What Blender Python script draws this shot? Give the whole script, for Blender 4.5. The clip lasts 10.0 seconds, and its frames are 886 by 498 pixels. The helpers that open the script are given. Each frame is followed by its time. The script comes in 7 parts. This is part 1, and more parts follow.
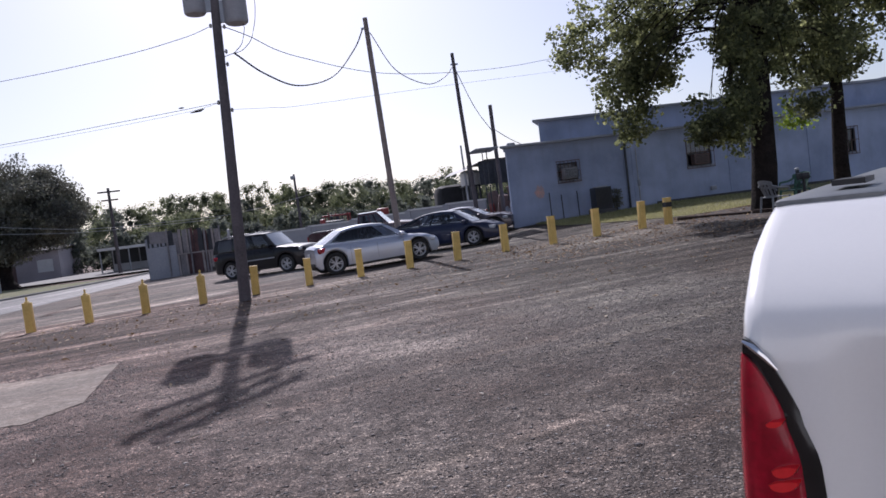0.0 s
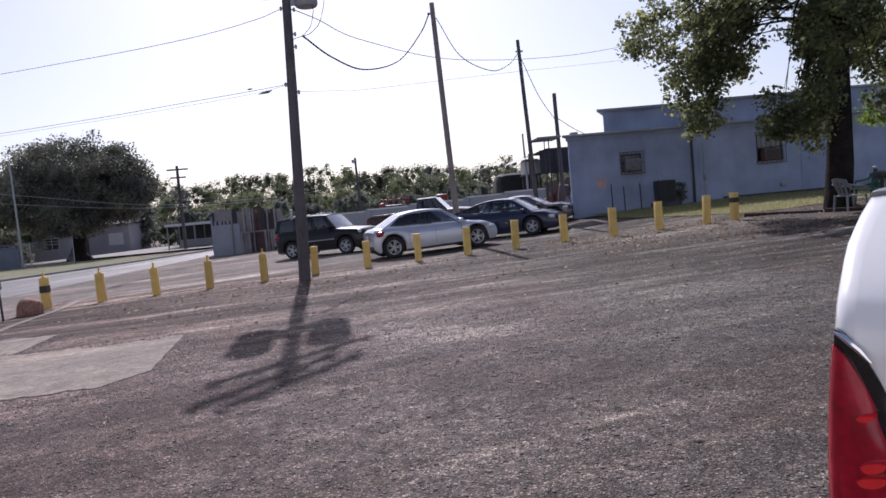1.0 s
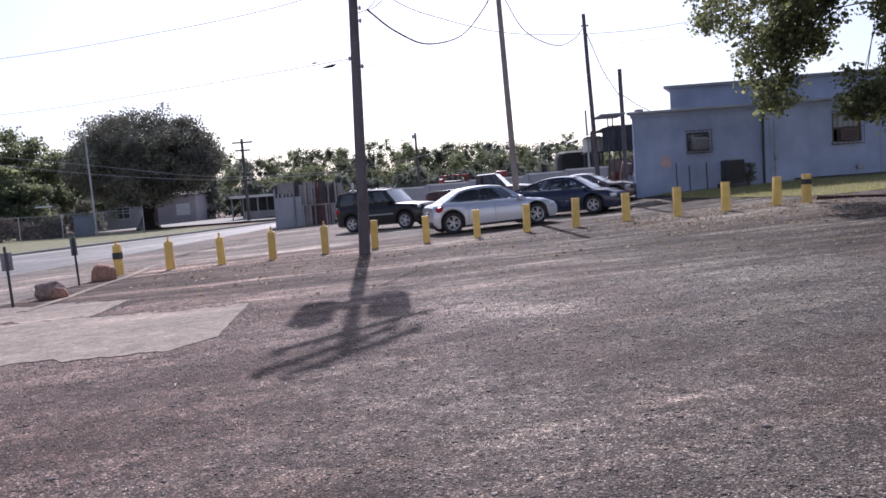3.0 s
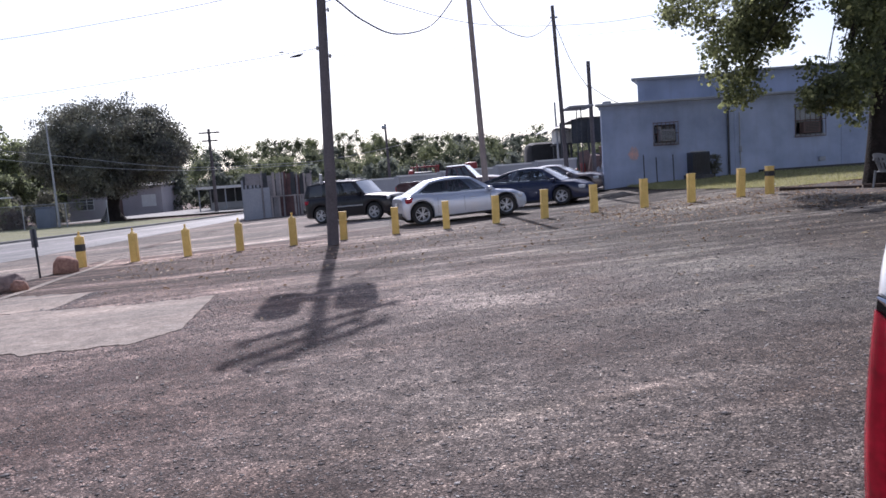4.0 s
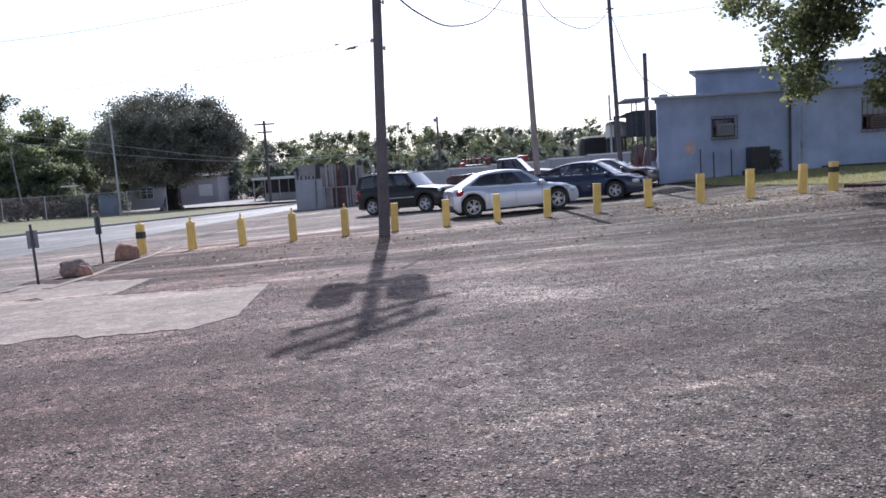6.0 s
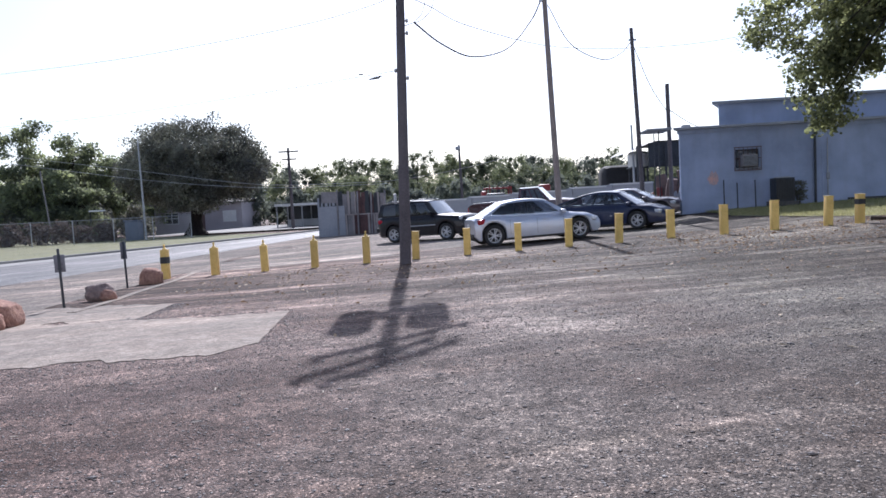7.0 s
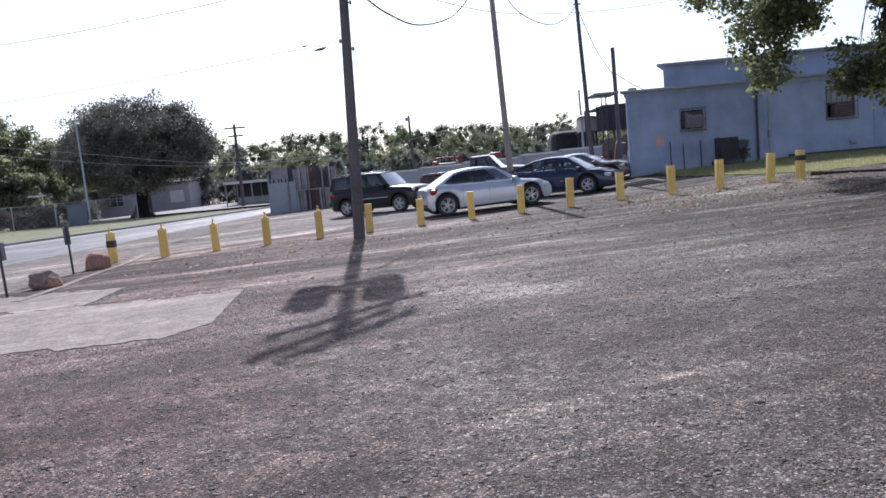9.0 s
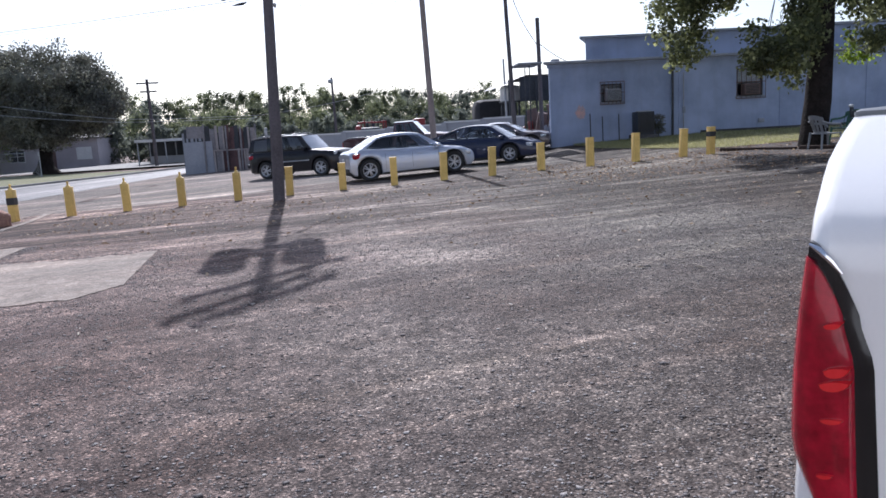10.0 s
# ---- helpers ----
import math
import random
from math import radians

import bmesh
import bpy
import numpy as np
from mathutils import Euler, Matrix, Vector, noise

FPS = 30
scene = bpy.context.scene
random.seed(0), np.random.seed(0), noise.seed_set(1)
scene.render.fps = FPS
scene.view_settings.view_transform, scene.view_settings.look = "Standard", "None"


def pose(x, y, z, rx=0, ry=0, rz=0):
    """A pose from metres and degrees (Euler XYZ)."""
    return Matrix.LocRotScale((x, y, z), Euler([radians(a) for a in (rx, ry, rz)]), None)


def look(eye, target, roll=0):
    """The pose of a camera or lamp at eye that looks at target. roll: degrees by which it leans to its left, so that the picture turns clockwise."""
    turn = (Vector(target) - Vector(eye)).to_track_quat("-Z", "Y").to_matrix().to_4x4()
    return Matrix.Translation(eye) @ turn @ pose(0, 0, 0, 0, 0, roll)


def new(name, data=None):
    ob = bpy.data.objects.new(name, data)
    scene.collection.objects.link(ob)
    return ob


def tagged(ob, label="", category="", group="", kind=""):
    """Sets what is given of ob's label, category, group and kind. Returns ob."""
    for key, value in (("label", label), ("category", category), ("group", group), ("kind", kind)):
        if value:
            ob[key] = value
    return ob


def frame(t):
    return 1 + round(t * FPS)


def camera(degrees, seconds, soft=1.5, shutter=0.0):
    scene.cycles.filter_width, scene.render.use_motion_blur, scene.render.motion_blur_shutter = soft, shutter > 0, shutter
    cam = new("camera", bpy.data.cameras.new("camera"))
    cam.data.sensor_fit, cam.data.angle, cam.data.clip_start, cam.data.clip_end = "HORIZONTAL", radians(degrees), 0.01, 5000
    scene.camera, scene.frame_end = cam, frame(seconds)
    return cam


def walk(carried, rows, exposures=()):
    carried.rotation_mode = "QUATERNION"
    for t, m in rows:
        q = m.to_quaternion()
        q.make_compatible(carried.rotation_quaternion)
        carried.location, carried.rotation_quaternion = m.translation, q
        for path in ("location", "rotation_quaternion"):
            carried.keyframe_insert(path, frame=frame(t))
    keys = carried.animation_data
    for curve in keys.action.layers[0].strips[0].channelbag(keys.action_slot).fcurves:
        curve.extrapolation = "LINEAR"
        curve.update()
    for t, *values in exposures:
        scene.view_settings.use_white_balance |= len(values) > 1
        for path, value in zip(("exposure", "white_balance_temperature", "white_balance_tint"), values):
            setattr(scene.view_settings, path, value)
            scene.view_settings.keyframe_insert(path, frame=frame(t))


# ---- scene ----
cam = camera(62.6, 10.0, soft=1.6)
walk(cam, [
    (0.0, pose(0.073, -0.017, 1.381, 87.165, 7.055, -11.034)),
    (0.5, pose(0.039, -0.008, 1.371, 86.252, 6.352, -5.372)),
    (1.0, pose(0.034, -0.016, 1.369, 86.658, 5.085, -6.455)),
    (1.5, pose(0.018, -0.015, 1.367, 86.800, 4.802, -4.444)),
    (2.0, pose(-0.006, -0.020, 1.358, 85.325, 4.467, -0.815)),
    (2.5, pose(-0.016, -0.016, 1.356, 84.855, 4.430, 0.784)),
    (3.0, pose(-0.009, -0.011, 1.358, 85.187, 4.053, -1.860)),
    (4.3, pose(0.032, 0.002, 1.347, 84.111, 3.952, -4.211)),
    (4.5, pose(0.024, 0.011, 1.345, 84.037, 4.310, -3.140)),
    (5.0, pose(0.003, 0.013, 1.341, 83.856, 3.826, -0.324)),
    (6.5, pose(0.000, -0.001, 1.348, 84.507, 3.099, -0.003)),
    (7.0, pose(0.002, -0.004, 1.362, 86.313, 2.894, 1.476)),
    (7.5, pose(0.021, -0.011, 1.363, 85.559, 5.172, -1.433)),
    (8.0, pose(0.021, -0.007, 1.358, 84.610, 5.506, -2.694)),
    (8.5, pose(0.016, 0.004, 1.353, 84.231, 4.972, -2.553)),
    (9.0, pose(0.016, 0.004, 1.350, 83.785, 5.014, -2.280)),
    (9.5, pose(-0.001, 0.007, 1.345, 82.752, 4.108, -1.297)),
    (10.0, pose(0.012, -0.025, 1.339, 80.738, 3.117, -8.254)),
], exposures=[(0.0, -0.43, 5830, 21), (0.5, -0.41, 5860, 22), (1.0, -0.36, 5890, 22), (2.5, -0.25, 5950, 23), (3.0, -0.01, 5850, 22), (4.5, 0.07, 5790, 20), (6.5, 0.22, 5640, 16), (8.5, 0.16, 5630, 16), (10.0, 0.09, 5650, 16)])

# ---- light: afternoon sun ahead of the camera, a hazy bright sky ----
SUN_EL, SUN_AZ = 39.0, -1.9            # degrees above the horizon, to the right of +y
world = bpy.data.worlds.new("sky")
scene.world = world
world.use_nodes = True
wn = world.node_tree.nodes
sky = wn.new("ShaderNodeTexSky")
sky.sky_type = "NISHITA"
sky.sun_disc = False
sky.sun_elevation = radians(SUN_EL)
sky.sun_rotation = radians(SUN_AZ)
sky.air_density, sky.dust_density, sky.ozone_density = 1.0, 1.4, 1.0
wn["Background"].inputs["Strength"].default_value = 0.13
haze = wn.new("ShaderNodeHueSaturation")           # a milky, hazy sky
haze.inputs["Saturation"].default_value = 0.68
world.node_tree.links.new(sky.outputs[0], haze.inputs["Color"])
world.node_tree.links.new(haze.outputs[0], wn["Background"].inputs["Color"])
sun_data = bpy.data.lights.new("sun", "SUN")
sun_data.energy, sun_data.angle, sun_data.color = 5.0, radians(0.55), (1.0, 0.94, 0.86)
sun = new("sun", sun_data)
_e, _a = radians(SUN_EL), radians(SUN_AZ)
SUN_DIR = Vector((math.sin(_a) * math.cos(_e), math.cos(_a) * math.cos(_e), math.sin(_e)))
sun.matrix_world = look(SUN_DIR * 60, (0, 0, 0))


# ---- the lie of the land ----
def smooth(a, b, v):
    s = min(1.0, max(0.0, (v - a) / (b - a)))
    return s * s * (3 - 2 * s)


def land(x, y):
    """Height of the bare ground: it climbs to the right, and up a low bank to the building."""
    cx = min(14.8, max(-12.2, x))
    z = 0.032 * cx * min(1.0, max(0.0, y / 19.1)) - 0.0045 * min(max(y, 0.0), 21.75)
    z += 0.24 * smooth(5.5, 9.5, x) * smooth(21.0, 27.0, y) * (1 - smooth(44, 60, y))
    z += 0.10 * smooth(11.0, 13.2, x + (20.2 - y) * -0.45 + 0.3) * smooth(14, 17, y) * (1 - smooth(20, 22, y))
    return z


# ---- mesh helpers ----
def mesh_of(name, verts, faces):
    """A mesh from rows of points and rows of equal-sided faces."""
    verts, faces = np.asarray(verts, dtype=np.float32), np.asarray(faces, dtype=np.int32)
    me = bpy.data.meshes.new(name)
    k = faces.shape[1]
    me.vertices.add(len(verts))
    me.vertices.foreach_set("co", verts.ravel())
    me.loops.add(faces.size)
    me.loops.foreach_set("vertex_index", faces.ravel())
    me.polygons.add(len(faces))
    me.polygons.foreach_set("loop_start", np.arange(0, faces.size, k, dtype=np.int32))
    me.update(calc_edges=True)
    me.validate()
    return me


def done(bm, name, material, smooth_angle=None):
    bmesh.ops.recalc_face_normals(bm, faces=bm.faces)
    me = bpy.data.meshes.new(name)
    bm.to_mesh(me)
    bm.free()
    me.materials.append(material)
    if smooth_angle:
        for p in me.polygons:
            p.use_smooth = True
        me.set_sharp_from_angle(angle=radians(smooth_angle))
    return me


def part(name, bm, material, parent, label="", smooth_angle=35):
    """One mesh object under a thing or under a part."""
    me = done(bm, name, material, smooth_angle) if isinstance(bm, bmesh.types.BMesh) else bm
    if not me.materials:
        me.materials.append(material)
    ob = new(name, me)
    ob.parent = parent
    if label:
        ob["label"] = label
    return ob


def thing(name, m, label, category, group="", kind=""):
    ob = new(name)
    ob.empty_display_size = 0.2
    ob.matrix_basis = m
    return tagged(ob, label, category, group, kind)


def solid(name, bm, material, label, category, group="", kind="", smooth_angle=35, m=None):
    me = done(bm, name, material, smooth_angle) if isinstance(bm, bmesh.types.BMesh) else bm
    if not me.materials:
        me.materials.append(material)
    ob = new(name, me)
    if m is not None:
        ob.matrix_basis = m
    return tagged(ob, label, category, group, kind)


def box(bm, x0, x1, y0, y1, z0, z1, bevel=0.0, m=None):
    r = bmesh.ops.create_cube(bm, size=1.0)
    vs = r["verts"]
    for v in vs:
        v.co = Vector((x0 + (v.co.x + 0.5) * (x1 - x0), y0 + (v.co.y + 0.5) * (y1 - y0), z0 + (v.co.z + 0.5) * (z1 - z0)))
    if bevel > 0:
        es = list({e for v in vs for e in v.link_edges})
        vs = list({v for f in bmesh.ops.bevel(bm, geom=es, offset=bevel, segments=2, affect="EDGES", profile=0.5)["faces"] for v in f.verts} | {v for v in vs if v.is_valid})
    if m is not None:
        bmesh.ops.transform(bm, matrix=m, verts=[v for v in vs if v.is_valid])
    return vs


def box_bm(*a, **k):
    bm = bmesh.new()
    box(bm, *a, **k)
    return bm


def tube(bm, points, radii, sides=8, cap=True):
    """A tapered round tube along points."""
    pts = [Vector(p) for p in points]
    rings = []
    for i, p in enumerate(pts):
        d = (pts[min(i + 1, len(pts) - 1)] - pts[max(i - 1, 0)]).normalized()
        a = d.cross(Vector((0, 0, 1)) if abs(d.z) < 0.95 else Vector((1, 0, 0))).normalized()
        b = d.cross(a)
        r = radii[i] if hasattr(radii, "__len__") else radii
        rings.append([bm.verts.new(p + (a * math.cos(q) + b * math.sin(q)) * r) for q in [2 * math.pi * k / sides for k in range(sides)]])
    for r0, r1 in zip(rings, rings[1:]):
        for k in range(sides):
            bm.faces.new((r0[k], r0[(k + 1) % sides], r1[(k + 1) % sides], r1[k]))
    if cap and sides > 2:
        bm.faces.new(rings[0])
        bm.faces.new(rings[-1])
    return rings


def tube_bm(points, radii, sides=8):
    bm = bmesh.new()
    tube(bm, points, radii, sides)
    return bm


def lathe(bm, profile, axis="Z", centre=(0, 0, 0), sides=24, caps=True):
    """Turn a profile of (radius, along) round an axis."""
    rings = []
    for r, h in profile:
        ring = []
        for k in range(sides):
            q = 2 * math.pi * k / sides
            c, s = r * math.cos(q), r * math.sin(q)
            co = (c, s, h) if axis == "Z" else ((c, h, s) if axis == "Y" else (h, c, s))
            ring.append(bm.verts.new(Vector(co) + Vector(centre)))
        rings.append(ring)
    for r0, r1 in zip(rings, rings[1:]):
        for k in range(sides):
            bm.faces.new((r0[k], r0[(k + 1) % sides], r1[(k + 1) % sides], r1[k]))
    if caps:
        bm.faces.new(rings[0])
        bm.faces.new(rings[-1])


def grid_bm(f, nu, nv):
    """A sheet f(u, v) over the unit square."""
    bm = bmesh.new()
    vs = [[bm.verts.new(f(i / nu, j / nv)) for j in range(nv + 1)] for i in range(nu + 1)]
    for i in range(nu):
        for j in range(nv):
            bm.faces.new((vs[i][j], vs[i + 1][j], vs[i + 1][j + 1], vs[i][j + 1]))
    return bm


# ---- materials ----
def node_material(name):
    m = bpy.data.materials.new(name)
    m.use_nodes = True
    nt = m.node_tree
    return m, nt, nt.nodes["Principled BSDF"]


def noise_node(nt, co, scale, detail=4.0, rough=0.6):
    n = nt.nodes.new("ShaderNodeTexNoise")
    n.inputs["Scale"].default_value, n.inputs["Detail"].default_value, n.inputs["Roughness"].default_value = scale, detail, rough
    nt.links.new(co, n.inputs["Vector"])
    return n


def ramp(nt, fac, stops):
    r = nt.nodes.new("ShaderNodeValToRGB")
    while len(r.color_ramp.elements) < len(stops):
        r.color_ramp.elements.new(0.5)
    for e, (p, c) in zip(r.color_ramp.elements, stops):
        e.position, e.color = p, (*c, 1)
    nt.links.new(fac, r.inputs[0])
    return r.outputs[0]


def mixed(nt, kind, fac, a, b):
    n = nt.nodes.new("ShaderNodeMix")
    n.data_type, n.blend_type = "RGBA", kind
    for sock, v in ((n.inputs[0], fac), (n.inputs[6], a), (n.inputs[7], b)):
        if isinstance(v, (int, float)):
            sock.default_value = v
        elif isinstance(v, tuple):
            sock.default_value = (*v, 1)
        else:
            nt.links.new(v, sock)
    return n.outputs[2]


def bumped(nt, bsdf, height, strength, distance=0.01):
    b = nt.nodes.new("ShaderNodeBump")
    b.inputs["Strength"].default_value, b.inputs["Distance"].default_value = strength, distance
    nt.links.new(height, b.inputs["Height"])
    nt.links.new(b.outputs[0], bsdf.inputs["Normal"])


def surface(name, dark, light, coarse=1.5, fine=30.0, rough=0.7, metal=0.0, bump=0.25, depth=0.01, spread=(0.35, 0.65), coat=0.0, vary=0.0, shine=0.5):
    """Two scales of mottling between two colours, with fine relief."""
    m, nt, bsdf = node_material(name)
    co = nt.nodes.new("ShaderNodeTexCoord").outputs["Object"]
    big, small = noise_node(nt, co, coarse, 5), noise_node(nt, co, fine, 3)
    mix = mixed(nt, "MIX", 0.4, big.outputs["Fac"], small.outputs["Fac"])
    col = ramp(nt, mix, [(spread[0], dark), (spread[1], light)])
    if vary:
        info = nt.nodes.new("ShaderNodeObjectInfo")
        hsv = nt.nodes.new("ShaderNodeHueSaturation")
        mr = nt.nodes.new("ShaderNodeMapRange")
        mr.inputs[3].default_value, mr.inputs[4].default_value = 1 - vary, 1 + vary
        nt.links.new(info.outputs["Random"], mr.inputs[0])
        nt.links.new(mr.outputs[0], hsv.inputs["Value"])
        nt.links.new(col, hsv.inputs["Color"])
        col = hsv.outputs[0]
    nt.links.new(col, bsdf.inputs["Base Color"])
    bsdf.inputs["Metallic"].default_value = metal
    bsdf.inputs["Specular IOR Level"].default_value = shine
    bsdf.inputs["Coat Weight"].default_value = coat
    bsdf.inputs["Coat Roughness"].default_value = 0.04
    rr = nt.nodes.new("ShaderNodeMapRange")
    rr.inputs[3].default_value, rr.inputs[4].default_value = max(0.02, rough - 0.1), min(1.0, rough + 0.1)
    nt.links.new(big.outputs["Fac"], rr.inputs[0])
    nt.links.new(rr.outputs[0], bsdf.inputs["Roughness"])
    if bump:
        bumped(nt, bsdf, small.outputs["Fac"], bump, depth)
    return m


def gravel_material(name, stops, cells=70.0, patch=0.35, bump=0.9, rough=0.82, calm=0.0, along=0, marks=(), shine=0.16):
    """Crushed stone: every chip has its own tone; worn, dusty patches run through it."""
    m, nt, bsdf = node_material(name)
    co = nt.nodes.new("ShaderNodeTexCoord").outputs["Object"]
    vor = nt.nodes.new("ShaderNodeTexVoronoi")
    vor.inputs["Scale"].default_value = cells
    nt.links.new(co, vor.inputs["Vector"])
    sep = nt.nodes.new("ShaderNodeSeparateColor")
    nt.links.new(vor.outputs["Color"], sep.inputs[0])
    chips = ramp(nt, sep.outputs[0], stops)
    sand = nt.nodes.new("ShaderNodeTexVoronoi")           # finer grit between the stones
    sand.inputs["Scale"].default_value = cells * 2.7
    nt.links.new(co, sand.inputs["Vector"])
    sand_tone = nt.nodes.new("ShaderNodeSeparateColor")
    nt.links.new(sand.outputs["Color"], sand_tone.inputs[0])
    chips = mixed(nt, "MULTIPLY", 1.0, chips, ramp(nt, sand_tone.outputs[1], [(0.0, (0.8, 0.8, 0.8)), (0.55, (1.0, 1.0, 1.0)), (1.0, (1.3, 1.28, 1.26))]))
    big = noise_node(nt, co, patch, 6, 0.55)
    mid = noise_node(nt, co, patch * 9, 5, 0.7)
    def drawn(turn, length, width, scale, detail, roughness):
        """Noise drawn out along one direction of the ground."""
        mp = nt.nodes.new("ShaderNodeMapping")
        mp.vector_type = "TEXTURE"
        mp.inputs["Rotation"].default_value[2] = radians(turn + along)
        mp.inputs["Scale"].default_value = (length, width, 1)
        nt.links.new(co, mp.inputs[0])
        return noise_node(nt, mp.outputs[0], scale, detail, roughness).outputs["Fac"]
    rut = drawn(24, 4.5, 0.62, 0.55, 4, 0.55)             # wheel ruts
    grit = drawn(4, 1.5, 0.8, 2.1, 6, 0.7)              # finer streaks of dust and grit
    track = drawn(19, 9.0, 0.3, 0.8, 2, 0.4)              # long tyre tracks
    tone = mixed(nt, "MULTIPLY", 1.0, ramp(nt, rut, [(0.38, (0.76, 0.72, 0.73)), (0.5, (1.0, 0.97, 0.96)), (0.62, (1.28, 1.24, 1.22))]),
                 ramp(nt, big.outputs["Fac"], [(0.4, (0.76, 0.69, 0.66)), (0.5, (0.96, 0.92, 0.91)), (0.62, (1.22, 1.18, 1.15))]))
    tone = mixed(nt, "MULTIPLY", 1.0, tone, ramp(nt, grit, [(0.38, (0.74, 0.705, 0.69)), (0.5, (0.95, 0.93, 0.92)), (0.62, (1.2, 1.165, 1.14))]))
    tone = mixed(nt, "MULTIPLY", 1.0, tone, ramp(nt, track, [(0.33, (0.7, 0.67, 0.67)), (0.4, (1.0, 1.0, 1.0)), (0.6, (1.0, 1.0, 1.0)), (0.68, (1.3, 1.27, 1.23))]))
    # paler and redder on the road side, darker and greyer towards the building
    sx = nt.nodes.new("ShaderNodeSeparateXYZ")
    nt.links.new(co, sx.inputs[0])
    lean = nt.nodes.new("ShaderNodeMath")
    lean.operation = "MULTIPLY_ADD"
    lean.inputs[1].default_value = 6.0
    nt.links.new(big.outputs["Fac"], lean.inputs[0])
    nt.links.new(sx.outputs[0], lean.inputs[2])
    reach = nt.nodes.new("ShaderNodeMapRange")
    reach.inputs[1].default_value, reach.inputs[2].default_value = 1.0, 9.5
    nt.links.new(lean.outputs[0], reach.inputs[0])
    tone = mixed(nt, "MULTIPLY", 1.0, tone, ramp(nt, reach.outputs[0], [(0.0, (0.84, 0.735, 0.705)), (0.3, (0.86, 0.845, 0.81)), (0.75, (0.64, 0.69, 0.65))]))
    # tone by distance: darker close by, paler in mid-lot, then back to even
    tone_by_y = nt.nodes.new("ShaderNodeMapRange")
    tone_by_y.inputs[1].default_value, tone_by_y.inputs[2].default_value = 2.9, 12.0
    nt.links.new(sx.outputs[1], tone_by_y.inputs[0])
    tone = mixed(nt, "MULTIPLY", 1.0, tone, ramp(nt, tone_by_y.outputs[0], [(0.0, (0.9, 0.9, 0.9)), (0.36, (1.14, 1.14, 1.13)), (0.72, (1.16, 1.155, 1.15)), (1.0, (0.99, 0.985, 0.98))]))
    # a worn lane before the posts, where pale dust lies in long drifts
    lane = nt.nodes.new("ShaderNodeMapRange")
    lane.interpolation_type = "SMOOTHSTEP"
    lane.inputs[1].default_value, lane.inputs[2].default_value = 7.5, 13.0
    nt.links.new(sx.outputs[1], lane.inputs[0])
    drift = drawn(6, 5.0, 0.45, 1.1, 5, 0.62)
    worn = ramp(nt, drift, [(0.4, (0.5, 0.465, 0.43)), (0.48, (0.89, 0.87, 0.84)), (0.54, (1.18, 1.18, 1.16)), (0.61, (2.1, 2.12, 2.08))])
    tone = mixed(nt, "MULTIPLY", lane.outputs[0], tone, worn)
    shoal = drawn(4, 7.0, 1.5, 0.5, 4, 0.6)
    tone = mixed(nt, "MULTIPLY", lane.outputs[0], tone, ramp(nt, shoal, [(0.41, (0.6, 0.56, 0.525)), (0.5, (0.98, 0.97, 0.95)), (0.58, (1.46, 1.48, 1.46))]))
    # single worn or dusty places: middle, half length and width, turn, and how much paler or darker they lie
    for mx_, my_, length, width, turn, gain in marks:
        mp = nt.nodes.new("ShaderNodeMapping")
        mp.vector_type = "TEXTURE"
        mp.inputs["Location"].default_value = (mx_, my_, 0)
        mp.inputs["Rotation"].default_value[2] = radians(turn)
        mp.inputs["Scale"].default_value = (length, width, 5)
        nt.links.new(co, mp.inputs[0])
        away = nt.nodes.new("ShaderNodeVectorMath")
        away.operation = "LENGTH"
        nt.links.new(mp.outputs[0], away.inputs[0])
        frayed = nt.nodes.new("ShaderNodeMath")
        frayed.operation = "MULTIPLY_ADD"
        frayed.inputs[1].default_value = 1.6
        nt.links.new(mid.outputs["Fac"], frayed.inputs[0])
        nt.links.new(away.outputs["Value"], frayed.inputs[2])
        inside = nt.nodes.new("ShaderNodeMapRange")
        inside.interpolation_type = "SMOOTHSTEP"
        inside.inputs[1].default_value, inside.inputs[2].default_value = 2.0, 0.9
        nt.links.new(frayed.outputs[0], inside.inputs[0])
        tone = mixed(nt, "MULTIPLY", inside.outputs[0], tone, (gain, gain, gain * 0.99))
    fleck = ramp(nt, mid.outputs["Fac"], [(0.3, (0.74, 0.72, 0.71)), (0.7, (1.22, 1.2, 1.18))])
    clod = drawn(10, 1.05, 0.95, 12.0, 4, 0.75)             # handfuls of coarser stone
    fleck = mixed(nt, "MULTIPLY", 1.0 - calm, fleck, ramp(nt, clod, [(0.36, (0.58, 0.56, 0.56)), (0.5, (0.99, 0.99, 0.99)), (0.62, (1.5, 1.47, 1.43))]))
    col = mixed(nt, "MULTIPLY", 1.0, mixed(nt, "MULTIPLY", 1.0 - calm, chips, tone), fleck)
    nt.links.new(col, bsdf.inputs["Base Color"])
    bsdf.inputs["Roughness"].default_value = rough
    bsdf.inputs["Specular IOR Level"].default_value = shine
    # every stone is a facet leaning its own way, standing over the joints round it
    def vec(op, p, q):
        n = nt.nodes.new("ShaderNodeVectorMath")
        n.operation = op
        nt.links.new(p, n.inputs[0])
        if isinstance(q, tuple):
            n.inputs[1].default_value = q
        else:
            nt.links.new(q, n.inputs[1])
        return n
    lean_by = vec("SUBTRACT", vor.outputs["Color"], (0.5, 0.5, 0.5)).outputs[0]
    facet = vec("DOT_PRODUCT", vec("SUBTRACT", co, vor.outputs["Position"]).outputs[0], lean_by).outputs["Value"]
    dome = nt.nodes.new("ShaderNodeMath")
    dome.operation = "MULTIPLY_ADD"
    dome.inputs[1].default_value = -0.55 / cells
    nt.links.new(vor.outputs["Distance"], dome.inputs[0])
